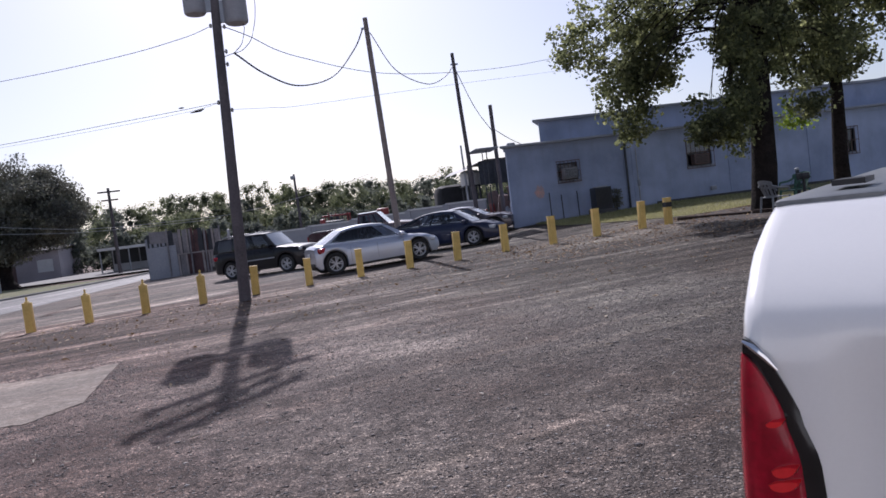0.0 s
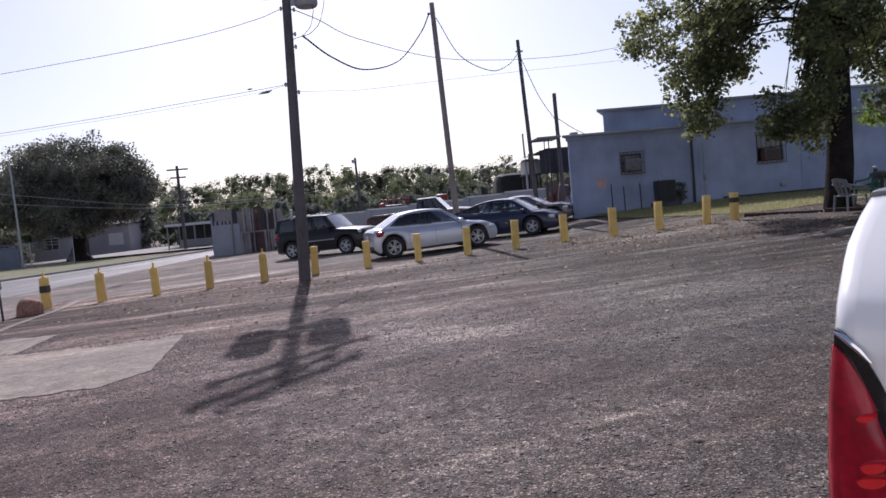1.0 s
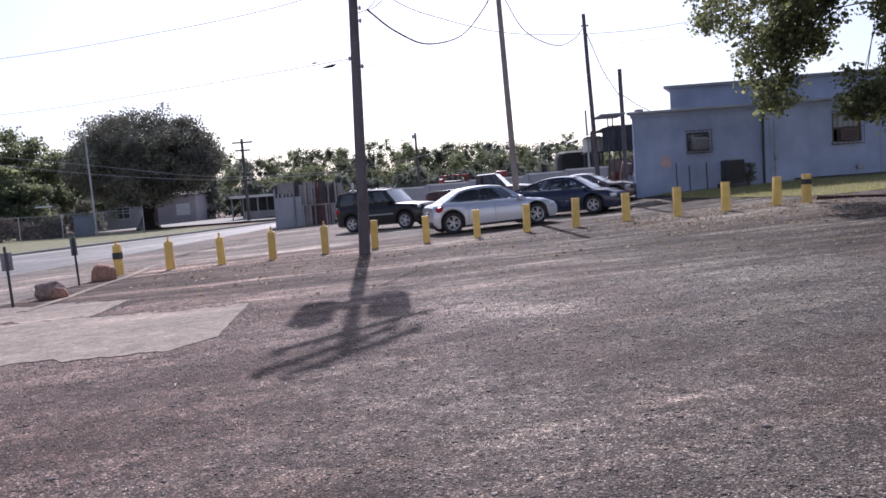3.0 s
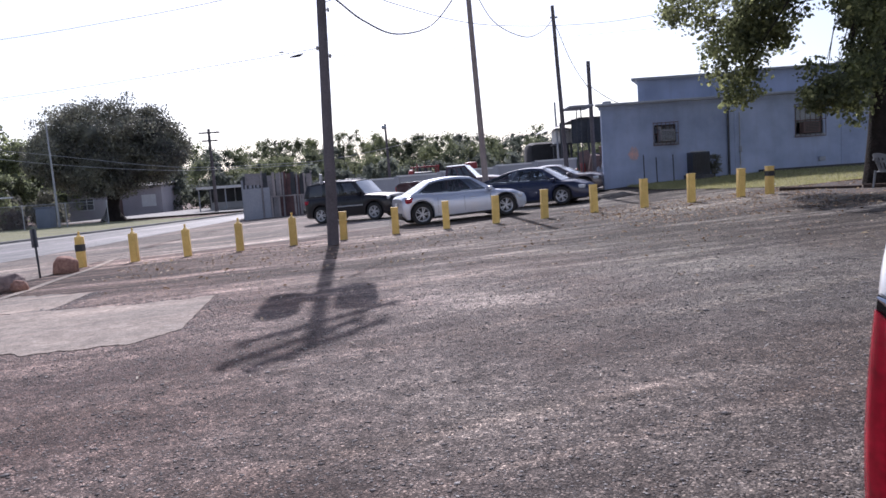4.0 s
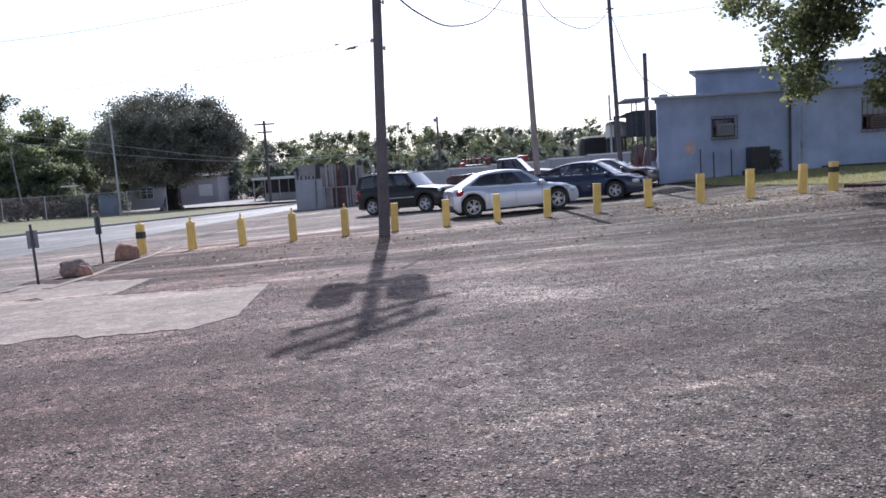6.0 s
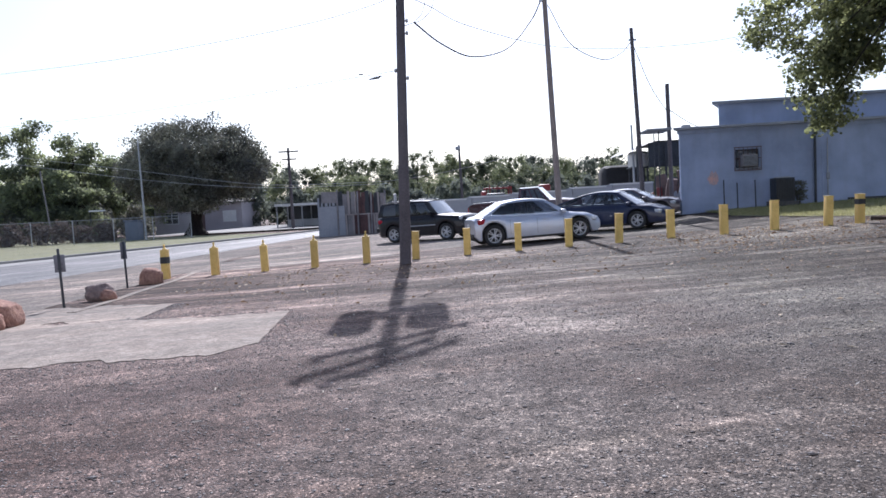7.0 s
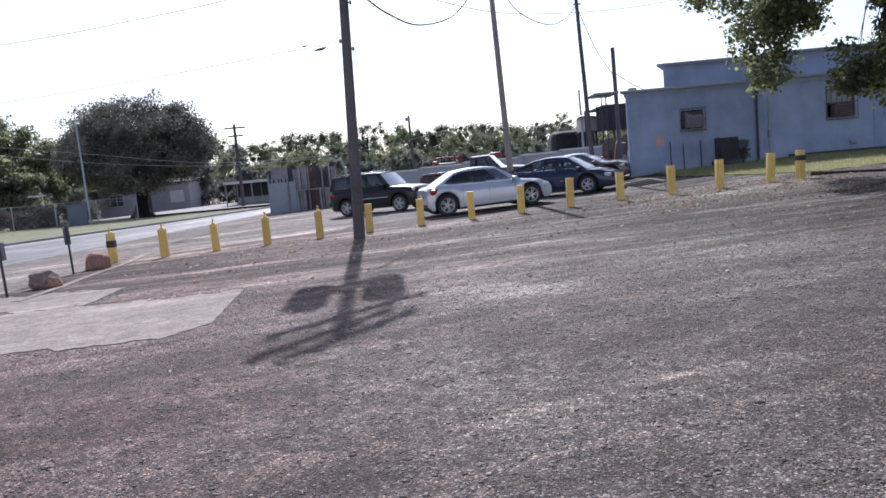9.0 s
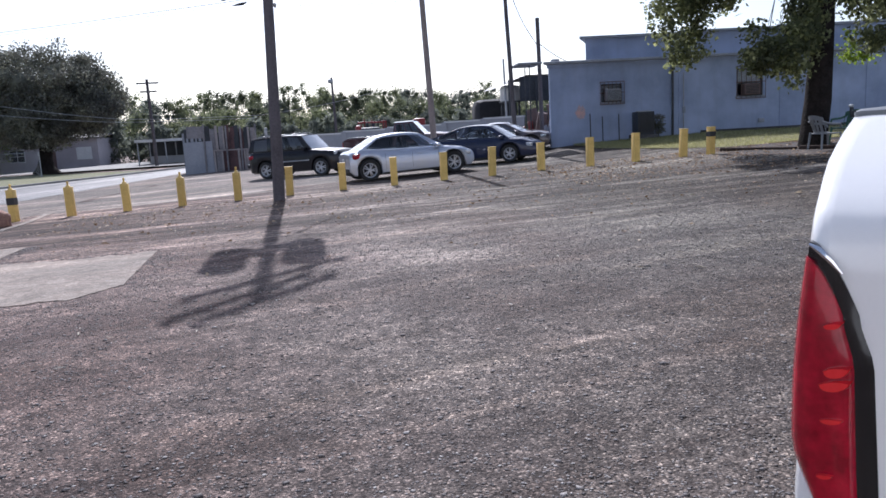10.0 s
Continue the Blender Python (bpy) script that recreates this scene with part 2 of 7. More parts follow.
    nt.links.new(facet, dome.inputs[2])
    lumps = nt.nodes.new("ShaderNodeMath")
    lumps.operation = "MULTIPLY_ADD"
    lumps.inputs[1].default_value = 0.012
    nt.links.new(mid.outputs["Fac"], lumps.inputs[0])
    nt.links.new(dome.outputs[0], lumps.inputs[2])
    bumped(nt, bsdf, lumps.outputs[0], bump, 1.0)
    return m


def leaf_material(name, dark, light, glow, translucent=0.35, masses=0.0):
    """Leaves with a tone of their own each, letting part of the light through."""
    m, nt, bsdf = node_material(name)
    geo = nt.nodes.new("ShaderNodeNewGeometry")
    col = ramp(nt, geo.outputs["Random Per Island"], [(0.0, dark), (0.75, light), (1.0, glow)])
    if masses:                                           # whole boughs are lighter or darker than others
        co = nt.nodes.new("ShaderNodeTexCoord").outputs["Object"]
        col = mixed(nt, "MULTIPLY", 1.0, col, ramp(nt, noise_node(nt, co, masses, 3, 0.55).outputs["Fac"], [(0.38, (0.52, 0.53, 0.56)), (0.62, (1.3, 1.28, 1.2))]))
    nt.links.new(col, bsdf.inputs["Base Color"])
    bsdf.inputs["Roughness"].default_value = 0.6
    bsdf.inputs["Specular IOR Level"].default_value = 0.12
    tr = nt.nodes.new("ShaderNodeBsdfTranslucent")
    bright = nt.nodes.new("ShaderNodeHueSaturation")
    bright.inputs["Value"].default_value = 1.7
    bright.inputs["Saturation"].default_value = 1.1
    nt.links.new(col, bright.inputs["Color"])
    nt.links.new(bright.outputs[0], tr.inputs[0])
    mx = nt.nodes.new("ShaderNodeMixShader")
    mx.inputs[0].default_value = translucent
    nt.links.new(bsdf.outputs[0], mx.inputs[1])
    nt.links.new(tr.outputs[0], mx.inputs[2])
    nt.links.new(mx.outputs[0], nt.nodes["Material Output"].inputs[0])
    return m


def weathered_wall(name, dark, light):
    """House paint that has weathered unevenly: soft blotches, runs down the wall, and chalky worn places."""
    m, nt, bsdf = node_material(name)
    co = nt.nodes.new("ShaderNodeTexCoord").outputs["Object"]
    col = ramp(nt, noise_node(nt, co, 0.55, 5, 0.6).outputs["Fac"], [(0.36, dark), (0.64, light)])
    runs = nt.nodes.new("ShaderNodeMapping")
    runs.vector_type = "TEXTURE"
    runs.inputs["Scale"].default_value = (0.35, 1.0, 2.6)
    nt.links.new(co, runs.inputs[0])
    streak = noise_node(nt, runs.outputs[0], 0.9, 4, 0.6).outputs["Fac"]
    col = mixed(nt, "MULTIPLY", 1.0, col, ramp(nt, streak, [(0.34, (0.95, 0.94, 0.93)), (0.5, (1.0, 1.0, 1.0)), (0.68, (1.03, 1.03, 1.02))]))
    worn = noise_node(nt, co, 1.9, 6, 0.68).outputs["Fac"]
    col = mixed(nt, "MIX", ramp(nt, worn, [(0.58, (0.0, 0.0, 0.0)), (0.74, (0.3, 0.3, 0.3))]), col, (0.47, 0.48, 0.55))
    nt.links.new(col, bsdf.inputs["Base Color"])
    bsdf.inputs["Roughness"].default_value = 0.82
    bsdf.inputs["Specular IOR Level"].default_value = 0.3
    bumped(nt, bsdf, noise_node(nt, co, 60, 3).outputs["Fac"], 0.05, 0.006)
    return m


def glass_material(name, tint=(0.5, 0.55, 0.58), rough=0.02, coat=0.45, clear=1.0):
    m, nt, bsdf = node_material(name)
    bsdf.inputs["Base Color"].default_value = (*tint, 1)
    bsdf.inputs["Roughness"].default_value = rough
    bsdf.inputs["Transmission Weight"].default_value = clear
    bsdf.inputs["IOR"].default_value = 1.05
    bsdf.inputs["Coat Weight"].default_value = coat
    bsdf.inputs["Coat Roughness"].default_value = 0.02
    return m


# the two palest chip stops stand in for sun glints on single stones
GRAVEL = gravel_material("crushed stone", [(0.0, (0.062, 0.058, 0.058)), (0.3, (0.105, 0.099, 0.099)), (0.66, (0.155, 0.146, 0.144)), (0.86, (0.235, 0.22, 0.214)), (0.94, (0.4, 0.38, 0.36)), (1.0, (0.58, 0.55, 0.525))], cells=100.0, bump=0.7, marks=[
    (0.55, 8.1, 1.5, 0.65, -30, 1.75), (1.5, 4.27, 0.55, 0.1, 14, 1.8), (1.2, 4.06, 0.8, 0.12, 4, 0.7), (2.1, 9.42, 1.8, 0.13, 11, 0.72),
    (2.3, 9.95, 2.4, 0.3, 9, 1.6), (1.2, 12.6, 2.8, 0.45, -31, 1.6), (-0.2, 3.7, 0.7, 0.25, 10, 0.75), (2.0, 6.2, 1.3, 0.2, 6, 0.8)])
# the palest pebble tone likewise paints in glints
PEBBLE = leaf_material("loose stone", (0.13, 0.118, 0.114), (0.24, 0.22, 0.212), (0.5, 0.47, 0.445), 0.0)
STRAW = leaf_material("dry straw", (0.3, 0.26, 0.2), (0.5, 0.45, 0.37), (0.72, 0.68, 0.6), 0.1)
LITTER = leaf_material("dry leaf", (0.13, 0.075, 0.045), (0.34, 0.23, 0.14), (0.6, 0.5, 0.36), 0.2)
SLAB = gravel_material("worn slab", [(0.0, (0.225, 0.212, 0.188)), (0.5, (0.305, 0.288, 0.258)), (1.0, (0.39, 0.372, 0.338))], cells=60.0, patch=0.6, bump=0.25, rough=0.88, calm=0.62)
# leaf litter tones, taken very dark to hold the tree's shade as well
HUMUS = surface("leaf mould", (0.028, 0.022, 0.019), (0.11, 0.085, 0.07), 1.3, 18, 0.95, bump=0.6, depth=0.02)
CONCRETE = surface("worn concrete", (0.2, 0.192, 0.18), (0.37, 0.355, 0.33), 0.8, 40, 0.85, bump=0.3, depth=0.004)
DIRT = gravel_material("pale dirt", [(0.0, (0.178, 0.175, 0.162)), (0.5, (0.262, 0.258, 0.242)), (1.0, (0.37, 0.364, 0.345))], cells=26.0, patch=0.5, bump=0.5, rough=0.95, calm=0.5)
DUST = gravel_material("dusty lot", [(0.0, (0.135, 0.139, 0.133)), (0.5, (0.275, 0.281, 0.27)), (1.0, (0.46, 0.472, 0.452))], cells=34.0, patch=0.45, bump=0.6, rough=0.9, calm=0.35)
ASPHALT = gravel_material("old asphalt", [(0.0, (0.09, 0.107, 0.118)), (0.5, (0.158, 0.182, 0.198)), (1.0, (0.25, 0.285, 0.305))], cells=30.0, patch=0.2, bump=0.3, rough=0.6, calm=0.3, along=66, shine=0.38)
GRASS_SOIL = surface("lawn soil", (0.15, 0.14, 0.085), (0.31, 0.29, 0.18), 0.6, 9, 0.95, bump=0.5, depth=0.03)
FIELD_SOIL = surface("dry lawn soil", (0.125, 0.125, 0.065), (0.25, 0.24, 0.13), 0.35, 5, 0.95, bump=0.5, depth=0.03)
FIELD_GRASS = leaf_material("dry grass blade", (0.15, 0.155, 0.07), (0.26, 0.265, 0.13), (0.42, 0.4, 0.23), 0.4)
GRASS = leaf_material("grass blade", (0.18, 0.18, 0.085), (0.33, 0.32, 0.165), (0.52, 0.48, 0.29), 0.45)
WALL_PAINT = weathered_wall("pale blue wall paint", (0.295, 0.348, 0.485), (0.425, 0.49, 0.66))
BAND_PAINT = surface("eave paint", (0.25, 0.265, 0.3), (0.36, 0.38, 0.42), 0.7, 12, 0.7, bump=0.1)
FOOTING = surface("damp and shaded footing", (0.04, 0.04, 0.044), (0.11, 0.106, 0.103), 1.2, 18, 0.9)
YELLOW = surface("yellow post paint", (0.64, 0.42, 0.1), (0.86, 0.61, 0.19), 2.5, 30, 0.6, bump=0.15, depth=0.004, vary=0.12)
BLACK = surface("black paint", (0.012, 0.012, 0.014), (0.03, 0.03, 0.033), 2, 30, 0.5, bump=0.05)
TIMBER = surface("creosoted pole", (0.076, 0.066, 0.07), (0.165, 0.145, 0.15), 1.2, 26, 0.85, bump=0.6, depth=0.01)
TIMBER_PALE = surface("weathered pole", (0.2, 0.16, 0.145), (0.35, 0.295, 0.27), 1.2, 26, 0.85, bump=0.6, depth=0.01)
CAN_GREY = surface("transformer grey", (0.28, 0.28, 0.3), (0.38, 0.38, 0.4), 1.5, 20, 0.5, bump=0.05)
CABLE = surface("cable sheath", (0.02, 0.02, 0.022), (0.05, 0.05, 0.052), 3, 30, 0.6, bump=0.0)
ALUMINIUM = surface("aluminium wire", (0.4, 0.4, 0.4), (0.62, 0.62, 0.62), 3, 30, 0.4, metal=0.6, bump=0.0)
STEEL = surface("galvanised steel", (0.3, 0.31, 0.33), (0.46, 0.47, 0.49), 2, 30, 0.5, metal=0.5, bump=0.05)
PORCELAIN = surface("porcelain", (0.28, 0.26, 0.25), (0.4, 0.38, 0.36), 3, 30, 0.25, bump=0.0)
BARK = surface("bark", (0.01, 0.0085, 0.008), (0.04, 0.032, 0.028), 3, 16, 0.95, bump=1.0, depth=0.05, shine=0.1)
ROTTEN = surface("rotten timber", (0.025, 0.018, 0.015), (0.075, 0.055, 0.046), 2, 12, 0.95, bump=0.8, depth=0.03, shine=0.1)
LEAF = leaf_material("broad leaf", (0.095, 0.106, 0.06), (0.19, 0.206, 0.11), (0.38, 0.39, 0.2), 0.56, 1.3)
SPRIG_LEAF = leaf_material("fresh sprig leaf", (0.12, 0.17, 0.04), (0.2, 0.26, 0.06), (0.32, 0.36, 0.1), 0.6)
OAK_LEAF = leaf_material("oak leaf", (0.185, 0.182, 0.16), (0.228, 0.23, 0.185), (0.265, 0.272, 0.2), 0.2, 0.4)
FIELD_LEAF = leaf_material("field tree leaf", (0.16, 0.172, 0.12), (0.22, 0.245, 0.15), (0.3, 0.33, 0.175), 0.5, 0.4)
FAR_LEAF = leaf_material("far leaf", (0.152, 0.17, 0.112), (0.178, 0.196, 0.12), (0.21, 0.226, 0.126), 0.42, 0.17)
# far leaf again, with shade and distant haze put into bluer tones
SHADE_LEAF = leaf_material("shaded far leaf", (0.14, 0.155, 0.138), (0.158, 0.174, 0.147), (0.178, 0.194, 0.154), 0.42, 0.17)
UNDER_LEAF = leaf_material("undergrowth leaf", (0.085, 0.068, 0.066), (0.115, 0.09, 0.082), (0.145, 0.12, 0.095), 0.25)
RUST_LEAF = leaf_material("turning leaf", (0.17, 0.145, 0.125), (0.2, 0.17, 0.14), (0.225, 0.19, 0.15), 0.65)
ROCK_GREY = surface("grey-brown rock", (0.11, 0.085, 0.08), (0.34, 0.25, 0.22), 2.6, 14, 0.9, bump=0.9, depth=0.03)
ROCK = surface("red sandstone", (0.17, 0.08, 0.06), (0.45, 0.26, 0.19), 2.2, 18, 0.9, bump=0.8, depth=0.03)
BLOCK = surface("grey block wall", (0.38, 0.38, 0.4), (0.52, 0.52, 0.54), 0.6, 16, 0.9, bump=0.3)
# near-white colour stands in for sunlight on the wall's top
BLOCK_CAP = surface("sunlit-pale wall cap", (0.76, 0.75, 0.73), (0.86, 0.85, 0.83), 1, 16, 0.8, bump=0.1)
SHEET = surface("grey sheet metal", (0.26, 0.275, 0.31), (0.38, 0.395, 0.43), 0.7, 12, 0.55, metal=0.3, bump=0.1)
SHEET_DARK = surface("dark sheet metal", (0.03, 0.034, 0.04), (0.075, 0.08, 0.09), 0.7, 12, 0.6, metal=0.2, bump=0.1)
RUST = surface("rusted sheet", (0.1, 0.07, 0.065), (0.21, 0.14, 0.125), 1.2, 14, 0.85, bump=0.3)
BOARD_RED = surface("red-brown board", (0.07, 0.04, 0.042), (0.16, 0.09, 0.085), 1.1, 14, 0.9, bump=0.4)
BOARD_TAN = surface("pale tan board", (0.27, 0.24, 0.23), (0.44, 0.395, 0.375), 1.1, 14, 0.9, bump=0.4)
WEATHERED = surface("weathered board", (0.16, 0.148, 0.15), (0.34, 0.32, 0.325), 1.1, 14, 0.9, bump=0.4)
WHITE_PAINT = surface("white paint", (0.66, 0.66, 0.65), (0.84, 0.84, 0.83), 1, 16, 0.6, bump=0.08)
HOUSE_PAINT = surface("faded house paint", (0.38, 0.345, 0.37), (0.5, 0.465, 0.485), 0.6, 8, 0.8, bump=0.1)
ROOF = surface("shingle roof", (0.1, 0.09, 0.09), (0.2, 0.19, 0.19), 1, 12, 0.9, bump=0.3)
RED_PAINT = surface("red paint", (0.16, 0.02, 0.02), (0.3, 0.04, 0.035), 1.5, 14, 0.5, bump=0.1)
BLUE_PLASTIC = surface("blue-grey plastic", (0.1, 0.125, 0.17), (0.16, 0.19, 0.25), 1.5, 14, 0.5, bump=0.1)
GREY_PLASTIC = surface("weathered plastic", (0.16, 0.17, 0.18), (0.26, 0.272, 0.285), 2, 20, 0.6, bump=0.05)
WHITE_PLASTIC = surface("white plastic", (0.6, 0.6, 0.58), (0.78, 0.78, 0.76), 2, 20, 0.45, bump=0.05)
GREEN_PAINT = surface("green paint", (0.03, 0.09, 0.06), (0.06, 0.15, 0.1), 2, 20, 0.5, bump=0.05)
GLASS = glass_material("window glass", (0.9, 0.92, 0.94))
# pale, half-opaque body colour stands in for sky glare on the dusty glass
SCREEN_GLASS = glass_material("dusty glare-pale windscreen glass", (0.78, 0.83, 0.9), 0.12, 1.0, 0.4)
CAR_GLASS = glass_material("tinted car glass", (0.2, 0.22, 0.25), 0.02, 0.9)
SEDAN_GLASS = glass_material("grey-blue car glass", (0.36, 0.41, 0.48), 0.05, 1.0)
CAR_SEAT = surface("grey car seat", (0.03, 0.03, 0.035), (0.06, 0.06, 0.07), 3, 40, 0.9, bump=0.1)
DARK_IN = surface("dark interior", (0.015, 0.015, 0.017), (0.04, 0.04, 0.043), 2, 20, 0.85, bump=0.0)
TYRE = surface("tyre rubber", (0.018, 0.018, 0.018), (0.045, 0.043, 0.042), 3, 40, 0.85, bump=0.2)
ALLOY = surface("alloy wheel", (0.5, 0.5, 0.51), (0.66, 0.66, 0.67), 4, 40, 0.35, metal=0.45, bump=0.0)
CHROME = surface("chrome", (0.75, 0.75, 0.76), (0.85, 0.85, 0.86), 4, 40, 0.12, metal=1.0, bump=0.0)
SILVER_CAR = surface("silver car paint", (0.47, 0.5, 0.575), (0.53, 0.56, 0.635), 2, 200, 0.32, metal=0.45, bump=0.0, coat=0.7)
NAVY_CAR = surface("navy car paint", (0.012, 0.017, 0.046), (0.02, 0.028, 0.068), 2, 200, 0.35, metal=0.1, bump=0.0, coat=0.6, shine=0.2)
BLACK_CAR = surface("black car paint", (0.008, 0.0075, 0.01), (0.014, 0.013, 0.018), 2, 200, 0.4, bump=0.0, coat=0.45, shine=0.2)
MAUVE_CAR = surface("dusky car paint", (0.07, 0.055, 0.065), (0.12, 0.1, 0.11), 2, 200, 0.32, metal=0.3, bump=0.0, coat=0.8)
MAROON_CAR = surface("dark maroon car paint", (0.045, 0.016, 0.02), (0.08, 0.03, 0.036), 2, 200, 0.25, bump=0.0, coat=1.0)
WHITE_CAR = surface("white truck paint", (0.9, 0.895, 0.875), (0.93, 0.925, 0.905), 1.5, 200, 0.25, bump=0.0, coat=0.9)
BED_CAP = surface("dark bed rail plastic", (0.14, 0.15, 0.155), (0.22, 0.232, 0.24), 3, 60, 0.4, bump=0.15, depth=0.003)
RED_LENS = surface("red lamp lens", (0.24, 0.003, 0.014), (0.48, 0.007, 0.028), 9, 40, 0.2, bump=0.0, coat=0.35, shine=0.3, spread=(0.4, 0.6))
GLOSS_BLACK = surface("glossy black trim", (0.006, 0.006, 0.007), (0.014, 0.014, 0.016), 3, 40, 0.2, bump=0.0, coat=0.3)
CLEAR_LENS = surface("headlamp lens", (0.5, 0.52, 0.54), (0.66, 0.68, 0.7), 3, 40, 0.1, bump=0.0, coat=1.0)
AMBER_LENS = surface("bright red reflector", (0.7, 0.012, 0.016), (0.9, 0.03, 0.035), 3, 40, 0.15, bump=0.0, coat=1.0)
TERRA = surface("sign back", (0.14, 0.14, 0.16), (0.26, 0.26, 0.28), 2, 20, 0.6, metal=0.3, bump=0.05)


# ---- ground, road, pavements ----
def lines(a, b, n):
    return list(np.linspace(a, b, n, endpoint=False))


GX = lines(-1500, -300, 8) + lines(-300, -60, 16) + lines(-60, -20, 20) + lines(-20, -8, 24) + lines(-8, 10, 90) + lines(10, 24, 40) + lines(24, 60, 18) + lines(60, 300, 16) + lines(300, 1501, 8) + [1500]
GY = lines(-400, -40, 8) + lines(-40, -3, 12) + lines(-3, 12, 90) + lines(12, 32, 70) + lines(32, 60, 28) + lines(60, 200, 20) + lines(200, 2001, 12) + [2000]


def unevenness(x, y):
    if not (-14 < x < 26 and -4 < y < 34):
        return 0.0
    return 0.012 * noise.noise((x * 0.7, y * 0.7, 0)) + 0.006 * noise.noise((x * 2.6, y * 2.6, 4))


gv = [(x, y, land(x, y) + unevenness(x, y) - (0.0 if y < 55 else min(0.5, (y - 55) * 0.01))) for y in GY for x in GX]
nx = len(GX)
gf = [(j * nx + i, j * nx + i + 1, (j + 1) * nx + i + 1, (j + 1) * nx + i) for j in range(len(GY) - 1) for i in range(nx - 1)]
ground_mesh = mesh_of("ground", gv, gf)
for p in ground_mesh.polygons:
    p.use_smooth = True
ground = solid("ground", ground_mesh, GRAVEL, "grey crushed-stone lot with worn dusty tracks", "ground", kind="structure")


def along(line, s):
    """A point at share s of a polyline's points."""
    k = s * (len(line) - 1)
    i = min(int(k), len(line) - 2)
    f = k - i
    return line[i][0] * (1 - f) + line[i + 1][0] * f, line[i][1] * (1 - f) + line[i + 1][1] * f


def sheet(left, right, nu, nv, lift, ragged=0.0, skirt=0.0, seed=0.0):
    """A strip of ground between two lines, lying on the land, with ragged edges and, if asked, a rim going down."""
    def f(u, v):
        (ax, ay), (bx, by) = along(left, u), along(right, u)
        w = v
        if ragged:
            span = max(0.5, math.hypot(ax - bx, ay - by))
            w += (1 - v) * ragged / span * (noise.noise((u * 11, seed, 1.0)) + 0.5 * noise.noise((u * 37, seed, 2.0))) - v * ragged / span * (noise.noise((u * 11, seed, 9.0)) + 0.5 * noise.noise((u * 37, seed, 7.0)))
        x, y = ax * (1 - w) + bx * w, ay * (1 - w) + by * w
        if ragged and u in (0.0, 1.0):
            y += ragged * noise.noise((v * 30, seed, 5.0))
        return Vector((x, y, land(x, y) + unevenness(x, y) * 0.6 + lift))
    bm = grid_bm(f, nu, nv)
    if skirt:
        edge = [e for e in bm.edges if e.is_boundary]
        ex = bmesh.ops.extrude_edge_only(bm, edges=edge)
        for v in ex["geom"]:
            if isinstance(v, bmesh.types.BMVert):
                v.co.z -= skirt
    return bm


ROAD_R = [(-18.5, -8), (-16.8, 6), (-15.2, 14), (-13.8, 21), (-12.2, 29), (-10.6, 38), (-9.6, 44), (-8.2, 52), (-6, 62), (-2, 75), (8, 100)]
ROAD_L = [(-44, -16), (-34, 4), (-28.5, 16), (-24.5, 25), (-20.8, 33.5), (-17.2, 42), (-14.9, 48), (-12.8, 55), (-10, 64), (-6, 77), (4, 102)]
road = solid("road", sheet(ROAD_L, ROAD_R, 60, 8, 0.02), ASPHALT, "sun-bleached grey asphalt road", "road", kind="structure")
gut_in = [(x * 0.8 + bx * 0.2, y * 0.8 + by * 0.2) for (x, y), (bx, by) in zip(ROAD_L, ROAD_R)]
solid("gutter", sheet(ROAD_L, gut_in, 60, 2, 0.032, 0.05), CONCRETE, "pale concrete gutter along the road", "gutter", kind="structure")


def kerb(line, width, height, name, label):
    bm = bmesh.new()
    prev = None
    n = 60
    for i in range(n + 1):
        x, y = along(line, i / n)
        x2, y2 = along(line, min(1, i / n + 0.005))
        x1, y1 = along(line, max(0, i / n - 0.005))
        d = Vector((x2 - x1, y2 - y1, 0)).normalized()
        s = Vector((-d.y, d.x, 0))
        z = land(x, y)
        ring = [bm.verts.new(Vector((x, y, z)) + s * a + Vector((0, 0, b))) for a, b in ((0, -0.05), (0.01, height - 0.02), (0.03, height), (width, height), (width, -0.05))]
        if prev:
            for a, b, c, e in zip(prev, prev[1:], ring[1:], ring):
                bm.faces.new((a, b, c, e))
        prev = ring
    return solid(name, bm, CONCRETE, label, "kerb", kind="structure")


kerb(ROAD_L, 0.18, 0.15, "kerb", "weathered concrete kerb at the lawn")
solid("verge", sheet([(x - 60, y + 26) for x, y in ROAD_L[:8]], [(x - 0.16, y + 0.06) for x, y in ROAD_L[:8]], 50, 30, 0.12, 0.0), FIELD_SOIL, "dry yellow-green lawn beyond the road", "lawn", kind="structure")
solid("far_yard", sheet([(-30, 66), (-24, 90)], [(-7, 70), (-2, 96)], 6, 6, 0.05, 0.3), CONCRETE, "pale concrete yard across the road", "pavement", kind="structure")
solid("shoulder", sheet([(x - 0.05, y) for x, y in ROAD_R[1:8]], [(-8.5, 7), (-7.6, 12), (-8.2, 19), (-8.6, 27), (-8.0, 33), (-7.4, 40), (-7, 46)], 60, 10, 0.012, 0.25, seed=2.0), DIRT, "pale reddish dirt shoulder", "dirt", kind="structure")
solid("parking_strip", sheet([(-8.9, 20.9), (-7.4, 44)], [(-1.5, 21.6), (1.5, 27), (4.5, 33), (5.5, 40)], 40, 30, 0.008, 1.6, seed=3.0), DUST, "pale dusty parking strip behind the posts", "parking", kind="structure")
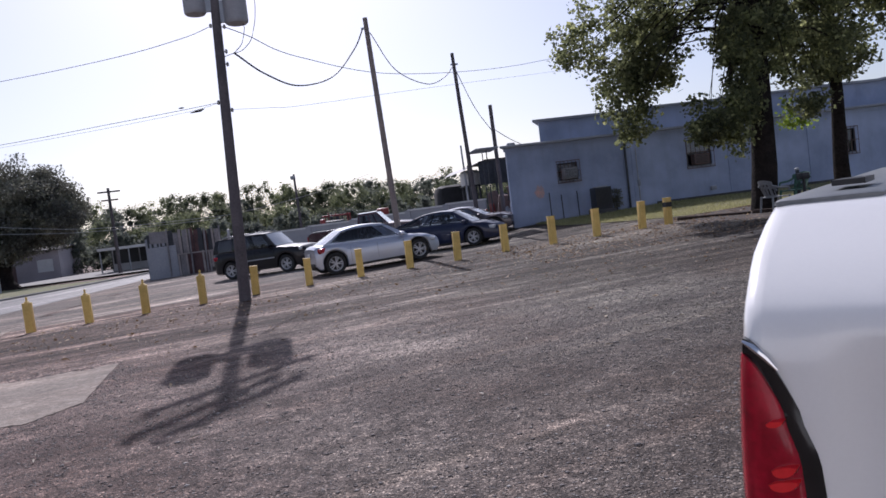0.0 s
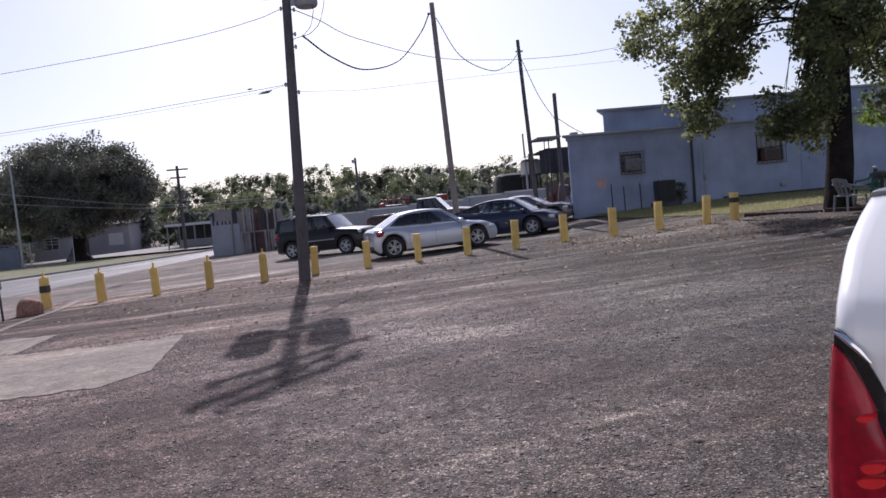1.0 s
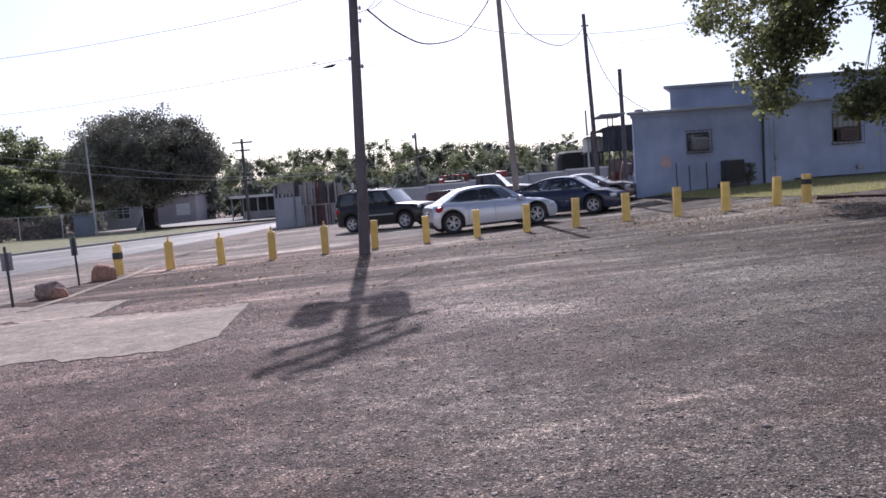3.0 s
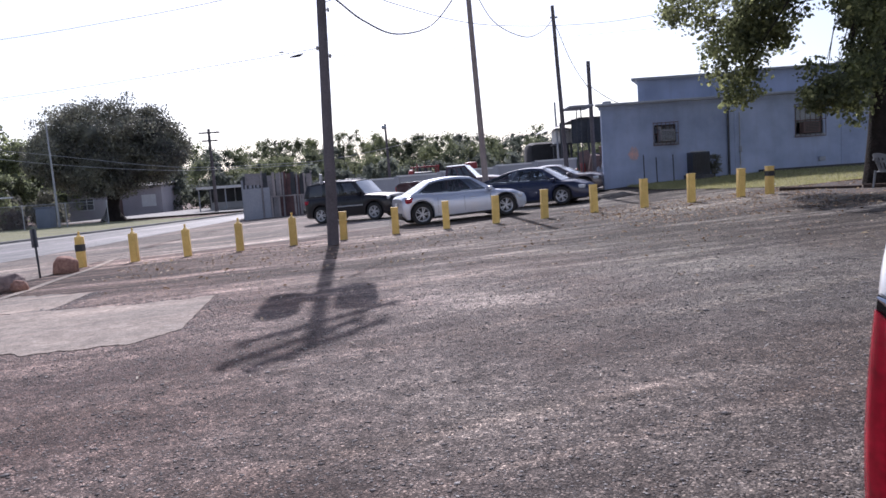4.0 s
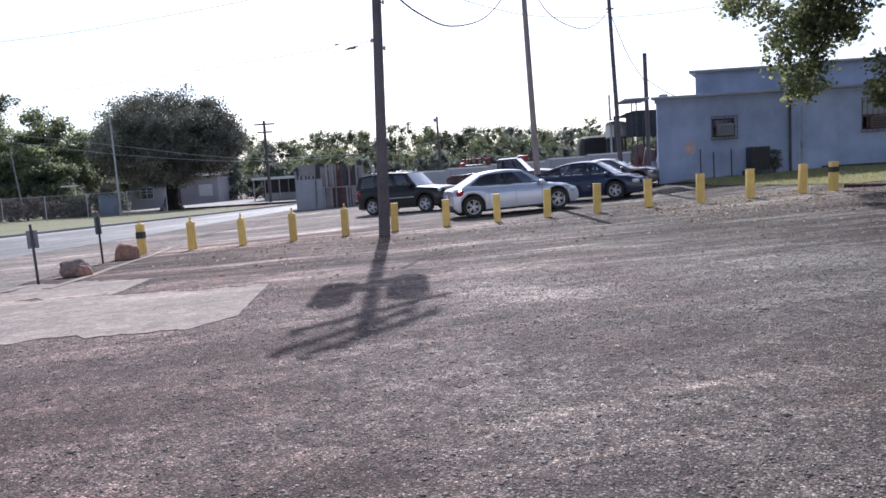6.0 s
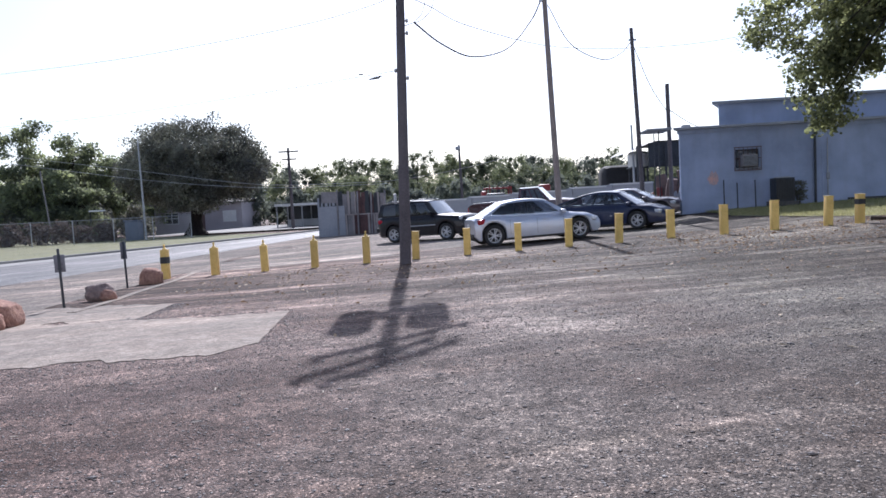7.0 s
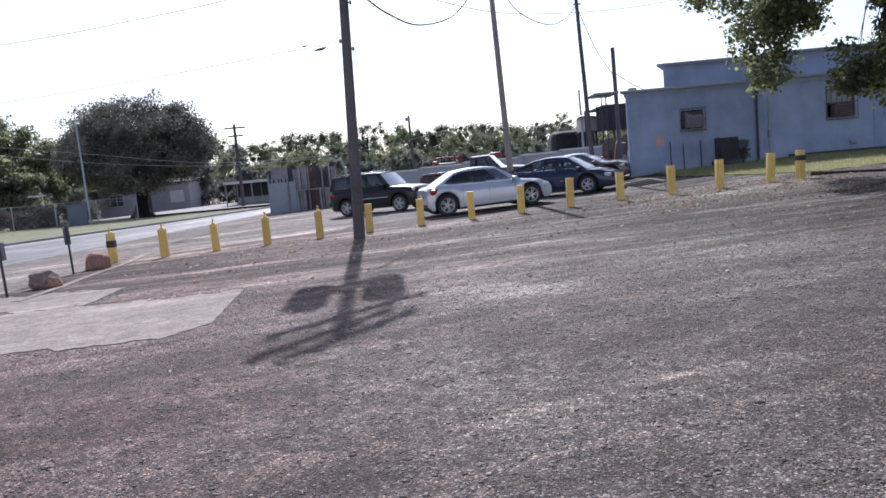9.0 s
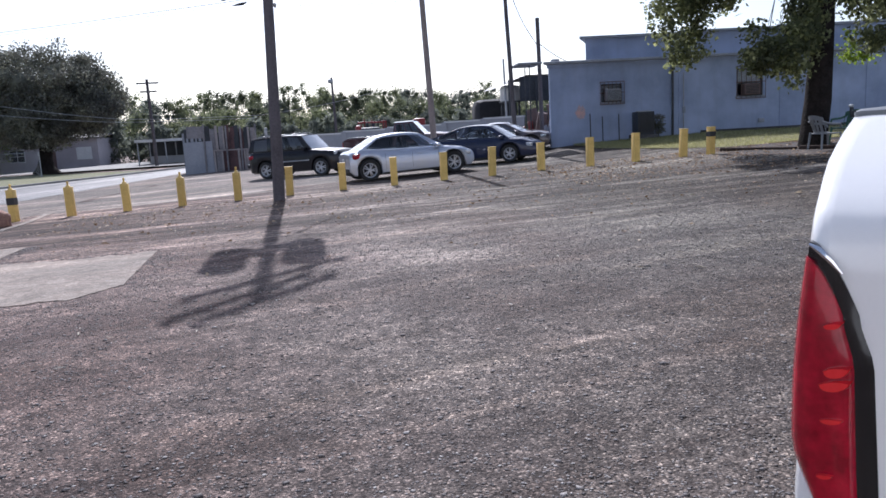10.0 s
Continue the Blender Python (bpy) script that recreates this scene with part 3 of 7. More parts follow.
solid("concrete_slab", sheet([(-17.6, 6.9), (-12, 7.05), (-7, 7.12), (-4.5, 7.18), (-3.4, 7.15), (-2.62, 7.2), (-2.28, 7.75)], [(-17, 10.9), (-11, 10.8), (-6.7, 10.6), (-4.7, 10.36), (-3.6, 10.2), (-3.0, 10.28), (-2.55, 10.36)], 150, 16, 0.008, 0.2, 0.03, seed=5.0), SLAB, "worn pale concrete drive slab with ragged edges", "slab", kind="structure")
solid("driveway_apron", sheet([(-17, 10.92), (-11, 10.82), (-6.7, 10.62), (-4.86, 10.4)], [(-17.2, 14.2), (-11, 13.4), (-6.9, 12.9), (-5.05, 12.4)], 110, 10, 0.006, 0.35, 0.03, seed=7.0), SLAB, "pale dusty concrete driveway apron", "apron", kind="structure")
EDGE = [(-8.05, 21.7), (-7.49, 18.6), (-7.11, 15.6), (-6.82, 13.9), (-6.64, 12.0)]
solid("edging", sheet([(x - 0.09, y) for x, y in EDGE], [(x + 0.09, y) for x, y in EDGE], 40, 2, 0.016, 0.05, 0.05, seed=8.0), SLAB, "low pale concrete edging of the lot", "edging", kind="structure")
LAWN_L = [(9.2, 25.2), (10.8, 23.2), (12.4, 21.6), (14.5, 20.7), (18, 19.0), (24, 16.5), (36, 14)]
LAWN_R = [(9.4, 28.55), (11.5, 28.45), (13.5, 28.3), (15.5, 28.2), (18, 28.05), (24, 27.7), (36, 27)]
lawn = solid("lawn", sheet(LAWN_L, LAWN_R, 40, 12, 0.02, 0.25, seed=11.0), GRASS_SOIL, "grassy bank in front of the building", "lawn", kind="structure")


# loose stone, dry leaves and grass, scattered by area
rng = np.random.default_rng(5)


def heights(xy):
    return np.array([land(x, y) + unevenness(x, y) for x, y in xy])


def scatter(n, x0, x1, y0, y1, near):
    """Points over a rectangle, denser towards low y when near > 1."""
    y = y0 + (y1 - y0) * rng.random(n) ** near
    x = x0 + (x1 - x0) * rng.random(n)
    return np.stack([x, y], 1)


def off_slab(xy):
    x, y = xy[:, 0], xy[:, 1]
    on = ((x < -2.2) & (y > 7.0) & (y < 10.5)) | ((x < -4.7) & (y > 10) & (y < 14)) | ((x < -6.2) & (y > 12)) | ((x > 13.6 - (y - 15.6) * 0.3) & (y > 15.6))
    return xy[~on]


def pebble_field(xy, size):
    base = np.array([(1, 0, 0), (-1, 0, 0), (0, 1, 0), (0, -1, 0), (0, 0, 1), (0, 0, -1)], float)
    tri = np.array([(0, 2, 4), (2, 1, 4), (1, 3, 4), (3, 0, 4), (2, 0, 5), (1, 2, 5), (3, 1, 5), (0, 3, 5)])
    n = len(xy)
    s = size * np.exp(rng.normal(0, 0.4, n))
    sc = np.stack([s * rng.uniform(0.7, 1.3, n), s * rng.uniform(0.7, 1.3, n), s * rng.uniform(0.22, 0.48, n)], 1)
    a = rng.uniform(0, 6.28, n)
    v = base[None] * sc[:, None] * rng.uniform(0.7, 1.2, (n, 6, 1))
    c, sn = np.cos(a)[:, None], np.sin(a)[:, None]
    vx, vy = v[..., 0] * c - v[..., 1] * sn, v[..., 0] * sn + v[..., 1] * c
    out = np.stack([vx + xy[:, :1], vy + xy[:, 1:], v[..., 2] + heights(xy)[:, None] + 0.15 * s[:, None]], -1)
    f = tri[None] + (np.arange(n) * 6)[:, None, None]
    return out.reshape(-1, 3), f.reshape(-1, 3)


def join(*pairs):
    vs, fs, k = [], [], 0
    for v, f in pairs:
        vs.append(v)
        fs.append(f + k)
        k += len(v)
    return np.concatenate(vs), np.concatenate(fs)


def spill(n):
    """Stones strewn over the rims of the slab."""
    u = rng.random(n)
    near = np.stack([-9 + 6.6 * u, 7.12 + rng.normal(0, 0.13, n)], 1)
    far = np.stack([-6.5 + 4.0 * u, 10.45 - 0.06 * u + rng.normal(0, 0.16, n)], 1)
    tip = np.stack([-2.45 + rng.normal(0, 0.22, n), 7.6 + 2.6 * u], 1)
    step = np.stack([-4.95 + rng.normal(0, 0.15, n), 10.4 + 2.0 * u], 1)
    return np.concatenate([near, far, tip, step])


stones = join(pebble_field(off_slab(scatter(60000, -4.5, 5.5, 2.2, 9.5, 1.6)), 0.0062),
              pebble_field(off_slab(scatter(26000, -9, 12, 6, 20, 1.3)), 0.0085),
              pebble_field(spill(1300), 0.0085))
solid("loose_gravel", mesh_of("loose_gravel", *stones), PEBBLE, "loose crushed stone strewn over the lot", "gravel", kind="stuff", smooth_angle=None)


def leaf_cards(centres, size, flat=0.0, spread=0.35):
    """Folded leaves: two triangles along a midrib, each turned its own way."""
    n = len(centres)
    s = size * np.exp(rng.normal(0, spread, n))
    d = rng.normal(size=(n, 3))
    d[:, 2] *= (1 - flat)
    d /= np.linalg.norm(d, axis=1, keepdims=True)
    r = rng.normal(size=(n, 3))
    if flat:
        r = np.stack([-d[:, 1], d[:, 0], 0.3 * rng.normal(size=n)], 1)
    r -= (r * d).sum(1, keepdims=True) * d
    r /= np.linalg.norm(r, axis=1, keepdims=True)
    up = np.cross(d, r)
    sz = s[:, None]
    base, tip = centres - d * sz * 0.5, centres + d * sz * 0.5
    fold = up * sz * rng.uniform(0.04, 0.2, (n, 1))
    left, right = centres + r * sz * 0.36 + fold, centres - r * sz * 0.36 + fold
    v = np.stack([base, right, tip, left], 1).reshape(-1, 3)
    k = (np.arange(n) * 4)[:, None]
    f = np.concatenate([k + np.array([[0, 1, 2]]), k + np.array([[0, 2, 3]])], 1).reshape(-1, 3)
    return v, f


lit_xy = np.concatenate([off_slab(scatter(60, -3, 6, 7.5, 11, 1.0)), off_slab(scatter(2600, -7, 14, 10, 19.6, 0.6)), scatter(3200, 5, 14, 14.5, 21.5, 0.8), scatter(500, 9, 22, 21, 28, 1.0)])
lit = np.concatenate([lit_xy, heights(lit_xy)[:, None] + 0.015], 1)
solid("leaf_litter", mesh_of("leaf_litter", *leaf_cards(lit, 0.05, 0.85)), LITTER, "dry brown leaves strewn over the ground", "leaves", kind="stuff", smooth_angle=None)


straw_xy = np.concatenate([scatter(300, 3.2, 10, 6.5, 12.5, 1.0), off_slab(scatter(260, -4, 9, 4.5, 15, 1.0))])
straw = np.concatenate([straw_xy, heights(straw_xy)[:, None] + 0.014], 1)
straw_v, straw_f = leaf_cards(straw, 0.055, 0.95, 0.4)
mid_v = straw_v.reshape(-1, 4, 3).mean(1)[:, None]
rib = straw_v.reshape(-1, 4, 3)
rib[:, 1::2] = mid_v + (rib[:, 1::2] - mid_v) * 0.22        # narrow stalks
solid("dry_straw", mesh_of("dry_straw", rib.reshape(-1, 3), straw_f), STRAW, "pale dry straw and twigs strewn over the lot", "straw", kind="stuff", smooth_angle=None)


def blades(n, left, right, height, width):
    """Grass blades over a strip."""
    u, v = rng.random(n), rng.random(n)
    xy = []
    for a, b in zip(u, v):
        (ax, ay), (bx, by) = along(left, a), along(right, a)
        xy.append((ax + (bx - ax) * b, ay + (by - ay) * b))
    xy = np.array(xy)
    z = np.array([land(x, y) for x, y in xy]) + 0.015
    a = rng.uniform(0, 6.28, n)
    h = height * rng.uniform(0.5, 1.4, n)
    p = np.concatenate([xy, z[:, None]], 1)
    w = np.stack([np.cos(a), np.sin(a), 0 * a], 1) * width
    t = np.stack([rng.normal(0, 0.4, n) * h, rng.normal(0, 0.4, n) * h, h], 1)
    vv = np.stack([p - w, p + w, p + t], 1).reshape(-1, 3)
    return vv, np.arange(n * 3).reshape(-1, 3)


solid("grass", mesh_of("grass", *blades(60000, LAWN_L, LAWN_R, 0.075, 0.006)), GRASS, "short sunlit grass of the bank", "grass", kind="stuff", smooth_angle=None)
solid("field_grass", mesh_of("field_grass", *blades(30000, [(x - 16, y + 8) for x, y in ROAD_L[3:8]], [(x - 0.3, y + 0.1) for x, y in ROAD_L[3:8]], 0.12, 0.02)), FIELD_GRASS, "dry grass of the far lawn", "grass", kind="stuff", smooth_angle=None)


# ---- vehicles ----
def curve_at(keys, x):
    """Smooth height along x through (x, z) keys."""
    if x <= keys[0][0]:
        return keys[0][1]
    for (a, za), (b, zb) in zip(keys, keys[1:]):
        if x <= b:
            return za + (zb - za) * smooth(a, b, x) if abs(zb - za) < 0.06 else za + (zb - za) * (0.5 * smooth(a, b, x) + 0.5 * (x - a) / (b - a))
    return keys[-1][1]


def split_grid(f, nu, nv, is_glass):
    """A sheet cut in two meshes: the frame, and the panes by key."""
    frame_bm, panes = bmesh.new(), {}
    pts = [[Vector(f(i / nu, j / nv)) for j in range(nv + 1)] for i in range(nu + 1)]
    made = {}
    def vert(bm, i, j):
        k = (id(bm), i, j)
        if k not in made:
            made[k] = bm.verts.new(pts[i][j])
        return made[k]
    for i in range(nu):
        for j in range(nv):
            key = is_glass((i + 0.5) / nu, (j + 0.5) / nv)
            bm = frame_bm if key is None else panes.setdefault(key, bmesh.new())
            bm.faces.new((vert(bm, i, j), vert(bm, i + 1, j), vert(bm, i + 1, j + 1), vert(bm, i, j + 1)))
    return frame_bm, panes


def wheel_meshes(r, w, spokes=5):
    t = bmesh.new()
    lathe(t, [(r * 0.68, -w / 2), (r * 0.95, -w / 2), (r, -w * 0.35), (r, w * 0.35), (r * 0.95, w / 2), (r * 0.68, w / 2)], "Y", sides=28, caps=False)
    rim = bmesh.new()
    lathe(rim, [(r * 0.68, -w * 0.46), (r * 0.62, -w * 0.42), (r * 0.6, -w * 0.1), (r * 0.6, w * 0.1), (r * 0.62, w * 0.42), (r * 0.68, w * 0.46)], "Y", sides=28, caps=False)
    for k in range(spokes):
        for side in (-1, 1):
            for split in (-11, 11):                     # paired spokes
                box(rim, r * 0.12, r * 0.65, -w * 0.06 + side * w * 0.36, w * 0.06 + side * w * 0.36, -r * 0.05, r * 0.05, 0.006, pose(0, 0, 0, 0, 360 * k / spokes + split, 0))
    for side in (-1, 1):
        lathe(rim, [(r * 0.16, side * w * 0.34), (r * 0.14, side * w * 0.46)], "Y", sides=12)
    disc = bmesh.new()
    lathe(disc, [(r * 0.57, -w * 0.18), (r * 0.57, w * 0.18)], "Y", sides=20)
    return done(t, "tyre", TYRE, 40), done(rim, "rim", ALLOY, 40), done(disc, "brake_disc", DARK_IN, 40)


def build_car(name, label, category, m, paint, c, group="parked cars"):
    car = thing(name, m, label, category, group)
    L, hw, H, r, gc = c["L"], c["W"] / 2, c["H"], c["r"], c["gc"]
    axles = (c["ro"], c["ro"] + c["wb"])
    top = c["top"]
    arch = r * 1.17
    xs = sorted(set([0.0, 0.02, 0.06, 0.12, 0.2, L - 0.02, L - 0.06, L - 0.12, L - 0.2, L] + list(np.linspace(0.28, L - 0.28, 60)) + [a + arch * math.cos(q) for a in axles for q in np.linspace(0, math.pi, 17)]))
    bm = bmesh.new()
    prev = None
    for x in xs:
        e0, e1 = min(1.0, x / c["rear_round"]), min(1.0, (L - x) / c["nose_round"])
        plan = (1 - c.get("taper", 0.2) * (1 - e0) ** 2) * (1 - 0.26 * (1 - e1) ** 2)
        w = hw * plan
        zt = curve_at(top, x)
        zb = gc + 0.14 * (1 - min(1, x / 0.12)) + 0.12 * (1 - min(1, (L - x) / 0.12))
        for a in axles:
            if abs(x - a) < arch:
                zb = max(zb, r + math.sqrt(arch * arch - (x - a) ** 2))
        zs = zt - 0.05
        zb = min(zb, zs - 0.05)
        h = zs - zb
        half = [(w * 0.86, zb), (w * 0.985, zb + min(0.03, h * 0.2)), (w * 1.0, zb + h * 0.42), (w * 0.985, zb + h * 0.72), (w * 0.955, zs - 0.015), (w * 0.9, zt - 0.02), (w * 0.8, zt), (w * 0.4, zt + 0.018), (0, zt + 0.025)]
        ring = [bm.verts.new((x, y, z)) for y, z in half] + [bm.verts.new((x, -y, z)) for y, z in reversed(half[:-1])]
        if prev:
            for k in range(len(ring) - 1):
                bm.faces.new((prev[k], prev[k + 1], ring[k + 1], ring[k]))
        else:
            bm.faces.new(ring)
        prev = ring
    bm.faces.new(prev)
    part("body", bm, paint, car, smooth_angle=50)
    part("underbody", box_bm(0.15, L - 0.15, -hw * 0.8, hw * 0.8, gc - 0.03, r * 2.05, 0.04), DARK_IN, car, "dark underbody and wheel wells")
    part("wheel_well", box_bm(axles[0] - arch * 0.98, axles[1] + arch * 0.98, -hw * 0.72, hw * 0.72, gc, r * 2.12, 0.03), DARK_IN, car)

    # cabin: sides, windscreen, rear window and roof
    cowl, rf, rr, rb = c["cowl"], c["roof_front"], c["roof_rear"], c["rear_base"]
    wb_, wr = hw * 0.88, hw * c["tumble"]
    zc, zr = curve_at(top, cowl) - 0.01, curve_at(top, rb) - 0.01
    def roof_z(u):
        return H - c.get("arc", 0.05) * abs(2 * u - 0.95) ** 2
    for sgn in (1, -1):
        def side(u, v, sgn=sgn):
            xb, xr = cowl + (rb - cowl) * u, rf + (rr - rf) * u
            zb_ = curve_at(top, xb) - 0.012
            return (xb + (xr - xb) * v, sgn * (wb_ + (wr - wb_) * v + 0.035 * math.sin(math.pi * v)), zb_ + (roof_z(u) - zb_) * v)
        def pane(u, v):
            if not 0.08 < v < 0.86:
                return None
            for k, (a, b) in enumerate(c["windows"]):
                if a < u < b:
                    return k
            if c["windows"][0][0] < u < c["windows"][-1][1]:
                return -sum(u > b for a, b in c["windows"])      # a pillar, counted from the front
            return None
        fr, panes = split_grid(side, 50, 14, pane)
        part("cabin_side", fr, paint, car, smooth_angle=50)
        for k in panes:
            if k < 0:
                part("door_pillar", panes[k], GLOSS_BLACK, car, "black pillar between the windows")
            else:
                part("side_window", panes[k], c.get("glass", SEDAN_GLASS), car, "tinted side window")
    def screen(x0, x1, z0, z1, bow, name, lab):
        def f(s, v):
            s = 2 * s - 1
            k = 1 - s * s
            return (x0 + (x1 - x0) * v + bow * k * (1 - v) + bow * 0.4 * k * v, s * (wb_ + (wr - wb_) * v + 0.035 * math.sin(math.pi * v)), z0 + (z1 - z0) * v + 0.03 * k * v)
        fr, panes = split_grid(f, 20, 14, lambda u, v: 0 if 0.05 < u < 0.95 and 0.07 < v < 0.93 else None)
        part(name + "_frame", fr, paint, car, smooth_angle=50)
        part(name, panes[0], SCREEN_GLASS, car, lab)
    screen(cowl, rf, zc, roof_z(0), 0.12, "windscreen", "sloping glass windscreen")
    screen(rb, rr, zr, roof_z(1), -0.1, "rear_window", "tinted rear window")
    def roof(u, s):
        s = 2 * s - 1
        k = 1 - s * s
        return (rf + (rr - rf) * u + 0.4 * k * (0.12 * (1 - u) - 0.1 * u), s * wr, roof_z(u) + 0.03 * k)
    part("roof", grid_bm(lambda u, s: Vector(roof(u, s)), 20, 10), paint, car, smooth_angle=50)
    for y in (-0.36, 0.36):
        sb = bmesh.new()
        box(sb, cowl - 1.15, cowl - 0.65, y - 0.24, y + 0.24, 0.35, 0.62, 0.06)
        box(sb, cowl - 1.28, cowl - 1.14, y - 0.24, y + 0.24, 0.5, 1.1, 0.06)
        box(sb, cowl - 1.28, cowl - 1.18, y - 0.13, y + 0.13, 1.1, min(1.28, H - 0.15), 0.04)
        part("seat", sb, CAR_SEAT, car, "grey seat")
    if c.get("rear_seat", True):
        sb = bmesh.new()
        box(sb, cowl - 2.25, cowl - 2.08, -0.62, 0.62, 0.4, 1.02, 0.06)
        box(sb, cowl - 2.1, cowl - 1.7, -0.62, 0.62, 0.35, 0.58, 0.06)
        part("seat", sb, CAR_SEAT, car, "grey rear bench")
    tyre, rim, disc = wheel_meshes(r, c.get("tw", 0.21))
    for a in axles:
        for sgn in (-1, 1):
            w_ob = part("wheel", tyre, TYRE, car, "tyre on a silver alloy rim")
            w_ob.location = (a, sgn * (hw - 0.115), r)
            part("rim", rim, ALLOY, w_ob, "spoked silver alloy rim")
            part("brake_disc", disc, DARK_IN, w_ob)
    zt_r, zt_f = curve_at(top, 0.1), curve_at(top, L - 0.15)
    for sgn in (-1, 1):
        part("tail_light", box_bm(-0.02, c.get("lamp_long", 0.24), -0.16, 0.12, -0.085, 0.085, 0.04, pose(0.1, sgn * hw * 0.845, zt_r - c.get("lamp_drop", 0.16), 0, -6, sgn * -14)), RED_LENS, car, "red tail light")
        part("headlight", box_bm(-0.3, 0.06, -0.12, 0.1, -0.065, 0.065, 0.035, pose(L - 0.2, sgn * hw * 0.8, zt_f - 0.1, 0, 8, sgn * 20)), CLEAR_LENS, car, "clear headlight")
        part("wing_mirror", box_bm(-0.07, 0.08, -0.02, 0.2, -0.06, 0.07, 0.03, pose(cowl - 0.28, sgn * (hw * 0.93) - (0.18 if sgn < 0 else 0), zc + 0.06)), paint, car, "wing mirror")
        for xd in c["doors"]:
            part("door_seam", box_bm(xd - 0.003, xd + 0.003, sgn * hw * 0.985 - 0.006, sgn * hw * 0.985 + 0.018 * sgn + 0.004, gc + 0.14, curve_at(top, xd) - 0.12), BLACK, car)
        for xd in c["handles"]:
            part("door_handle", box_bm(xd - 0.1, xd + 0.1, sgn * (hw * 0.985 + 0.012) - 0.014, sgn * (hw * 0.985 + 0.012) + 0.014, curve_at(top, xd) - 0.19, curve_at(top, xd) - 0.155, 0.01), paint, car)
        part("sill", box_bm(axles[0] + arch, axles[1] - arch, sgn * hw * 0.93 - 0.05, sgn * hw * 0.93 + 0.05, gc - 0.02, gc + 0.07, 0.02), c.get("trim", BLACK), car, "dark sill")
    part("rear_bumper", box_bm(-0.03, 0.2, -hw * 0.7, hw * 0.7, gc + 0.1, gc + 0.24, 0.04), c.get("bumper", BLACK), car, "rear bumper")
    part("front_grille", box_bm(L - 0.2, L - 0.015, -hw * 0.5, hw * 0.5, gc + 0.22, gc + 0.42, 0.03), BLACK, car, "black front grille")
    part("number_plate", box_bm(-0.045, -0.03, -0.15, 0.15, zt_r - 0.36, zt_r - 0.21), WHITE_PAINT, car, "blank pale plate")
    return car


SEDAN = dict(L=4.28, W=1.76, H=1.43, r=0.345, gc=0.19, ro=0.61, wb=2.87, rear_round=0.55, nose_round=0.95, taper=0.11, tumble=0.68, cowl=3.2, roof_front=2.42, roof_rear=1.0, rear_base=0.3, tw=0.2, arc=0.07, lamp_long=0.34,
             top=[(0, 0.87), (0.1, 0.96), (0.45, 0.99), (1.5, 0.93), (3.1, 0.91), (3.8, 0.83), (4.2, 0.7), (4.3, 0.6)],
             windows=[(0.1, 0.47), (0.49, 0.94)], doors=[1.15, 2.05, 2.95], handles=[1.4, 2.32])
SUV = dict(L=4.45, W=1.84, H=1.76, r=0.365, gc=0.26, ro=0.9, wb=2.65, rear_round=0.35, nose_round=0.5, tumble=0.75, cowl=3.12, roof_front=2.62, roof_rear=0.22, rear_base=0.06, tw=0.24, trim=BLACK, glass=CAR_GLASS,
           top=[(0, 1.12), (0.1, 1.16), (2.0, 1.14), (3.12, 1.12), (3.8, 1.06), (4.3, 1.0), (4.45, 0.86)],
           windows=[(0.07, 0.34), (0.38, 0.62), (0.68, 0.93)], doors=[1.2, 2.05, 3.0], handles=[1.4, 2.3], lamp_drop=0.22)


def on_land(x, y, heading, dx=2.2):
    """Pose of a vehicle whose middle, dx ahead of its tail, stands at x, y, leaning with the land."""
    h = radians(heading)
    f, s = Vector((math.cos(h), math.sin(h), 0)), Vector((-math.sin(h), math.cos(h), 0))
    zf, zb = land(x + f.x * 1.35, y + f.y * 1.35), land(x - f.x * 1.35, y - f.y * 1.35)
    zl, zr = land(x + s.x * 0.75, y + s.y * 0.75), land(x - s.x * 0.75, y - s.y * 0.75)
    m = pose(x, y, (zf + zb) / 2 + 0.01, 0, 0, heading) @ pose(0, 0, 0, math.degrees(math.atan2(zl - zr, 1.5)), -math.degrees(math.atan2(zf - zb, 2.7)), 0)
    return m @ Matrix.Translation((-dx, 0, 0))


silver = build_car("sedan", "silver four-door sedan parked behind the yellow posts", "car", on_land(2.22, 23.1, 12, 2.16 * 0.945) @ Matrix.Scale(0.945, 4), SILVER_CAR, SEDAN)
navy = build_car("sedan", "navy blue four-door sedan parked beside the silver one", "car", on_land(5.1, 26.17, -28, 2.26 * 0.93) @ Matrix.Scale(0.93, 4), NAVY_CAR, {**SEDAN, "L": 4.7, "r": 0.325, "ro": 0.92, "wb": 2.78, "H": 1.45, "top": [(0, 0.92), (0.12, 1.0), (0.5, 1.02), (1.6, 0.98), (3.3, 0.94), (4.1, 0.84), (4.55, 0.7), (4.7, 0.58)], "cowl": 3.72, "roof_front": 2.95, "roof_rear": 1.55})
dusky = build_car("sedan", "dusky mauve-brown sedan parked next to the building", "car", on_land(6.97, 29.6, -24, 2.26 * 0.92) @ Matrix.Scale(0.92, 4), MAUVE_CAR, SEDAN)
suv = build_car("suv", "black boxy suv with a pale roof rack", "car", on_land(-1.32, 29.3, -28, 2.22 * 0.91) @ Matrix.Scale(0.91, 4), BLACK_CAR, SUV)
for y in (-0.62, 0.62):
    part("roof_rail", tube_bm([(0.5, y, 1.76), (0.6, y, 1.8), (2.3, y, 1.81), (2.42, y, 1.77)], 0.018, 6), ALUMINIUM, suv, "pale roof rail")
for x in (0.8, 1.5, 2.15):
    part("roof_bar", box_bm(x - 0.035, x + 0.035, -0.66, 0.66, 1.8, 1.83, 0.01), ALUMINIUM, suv, "pale roof bar")
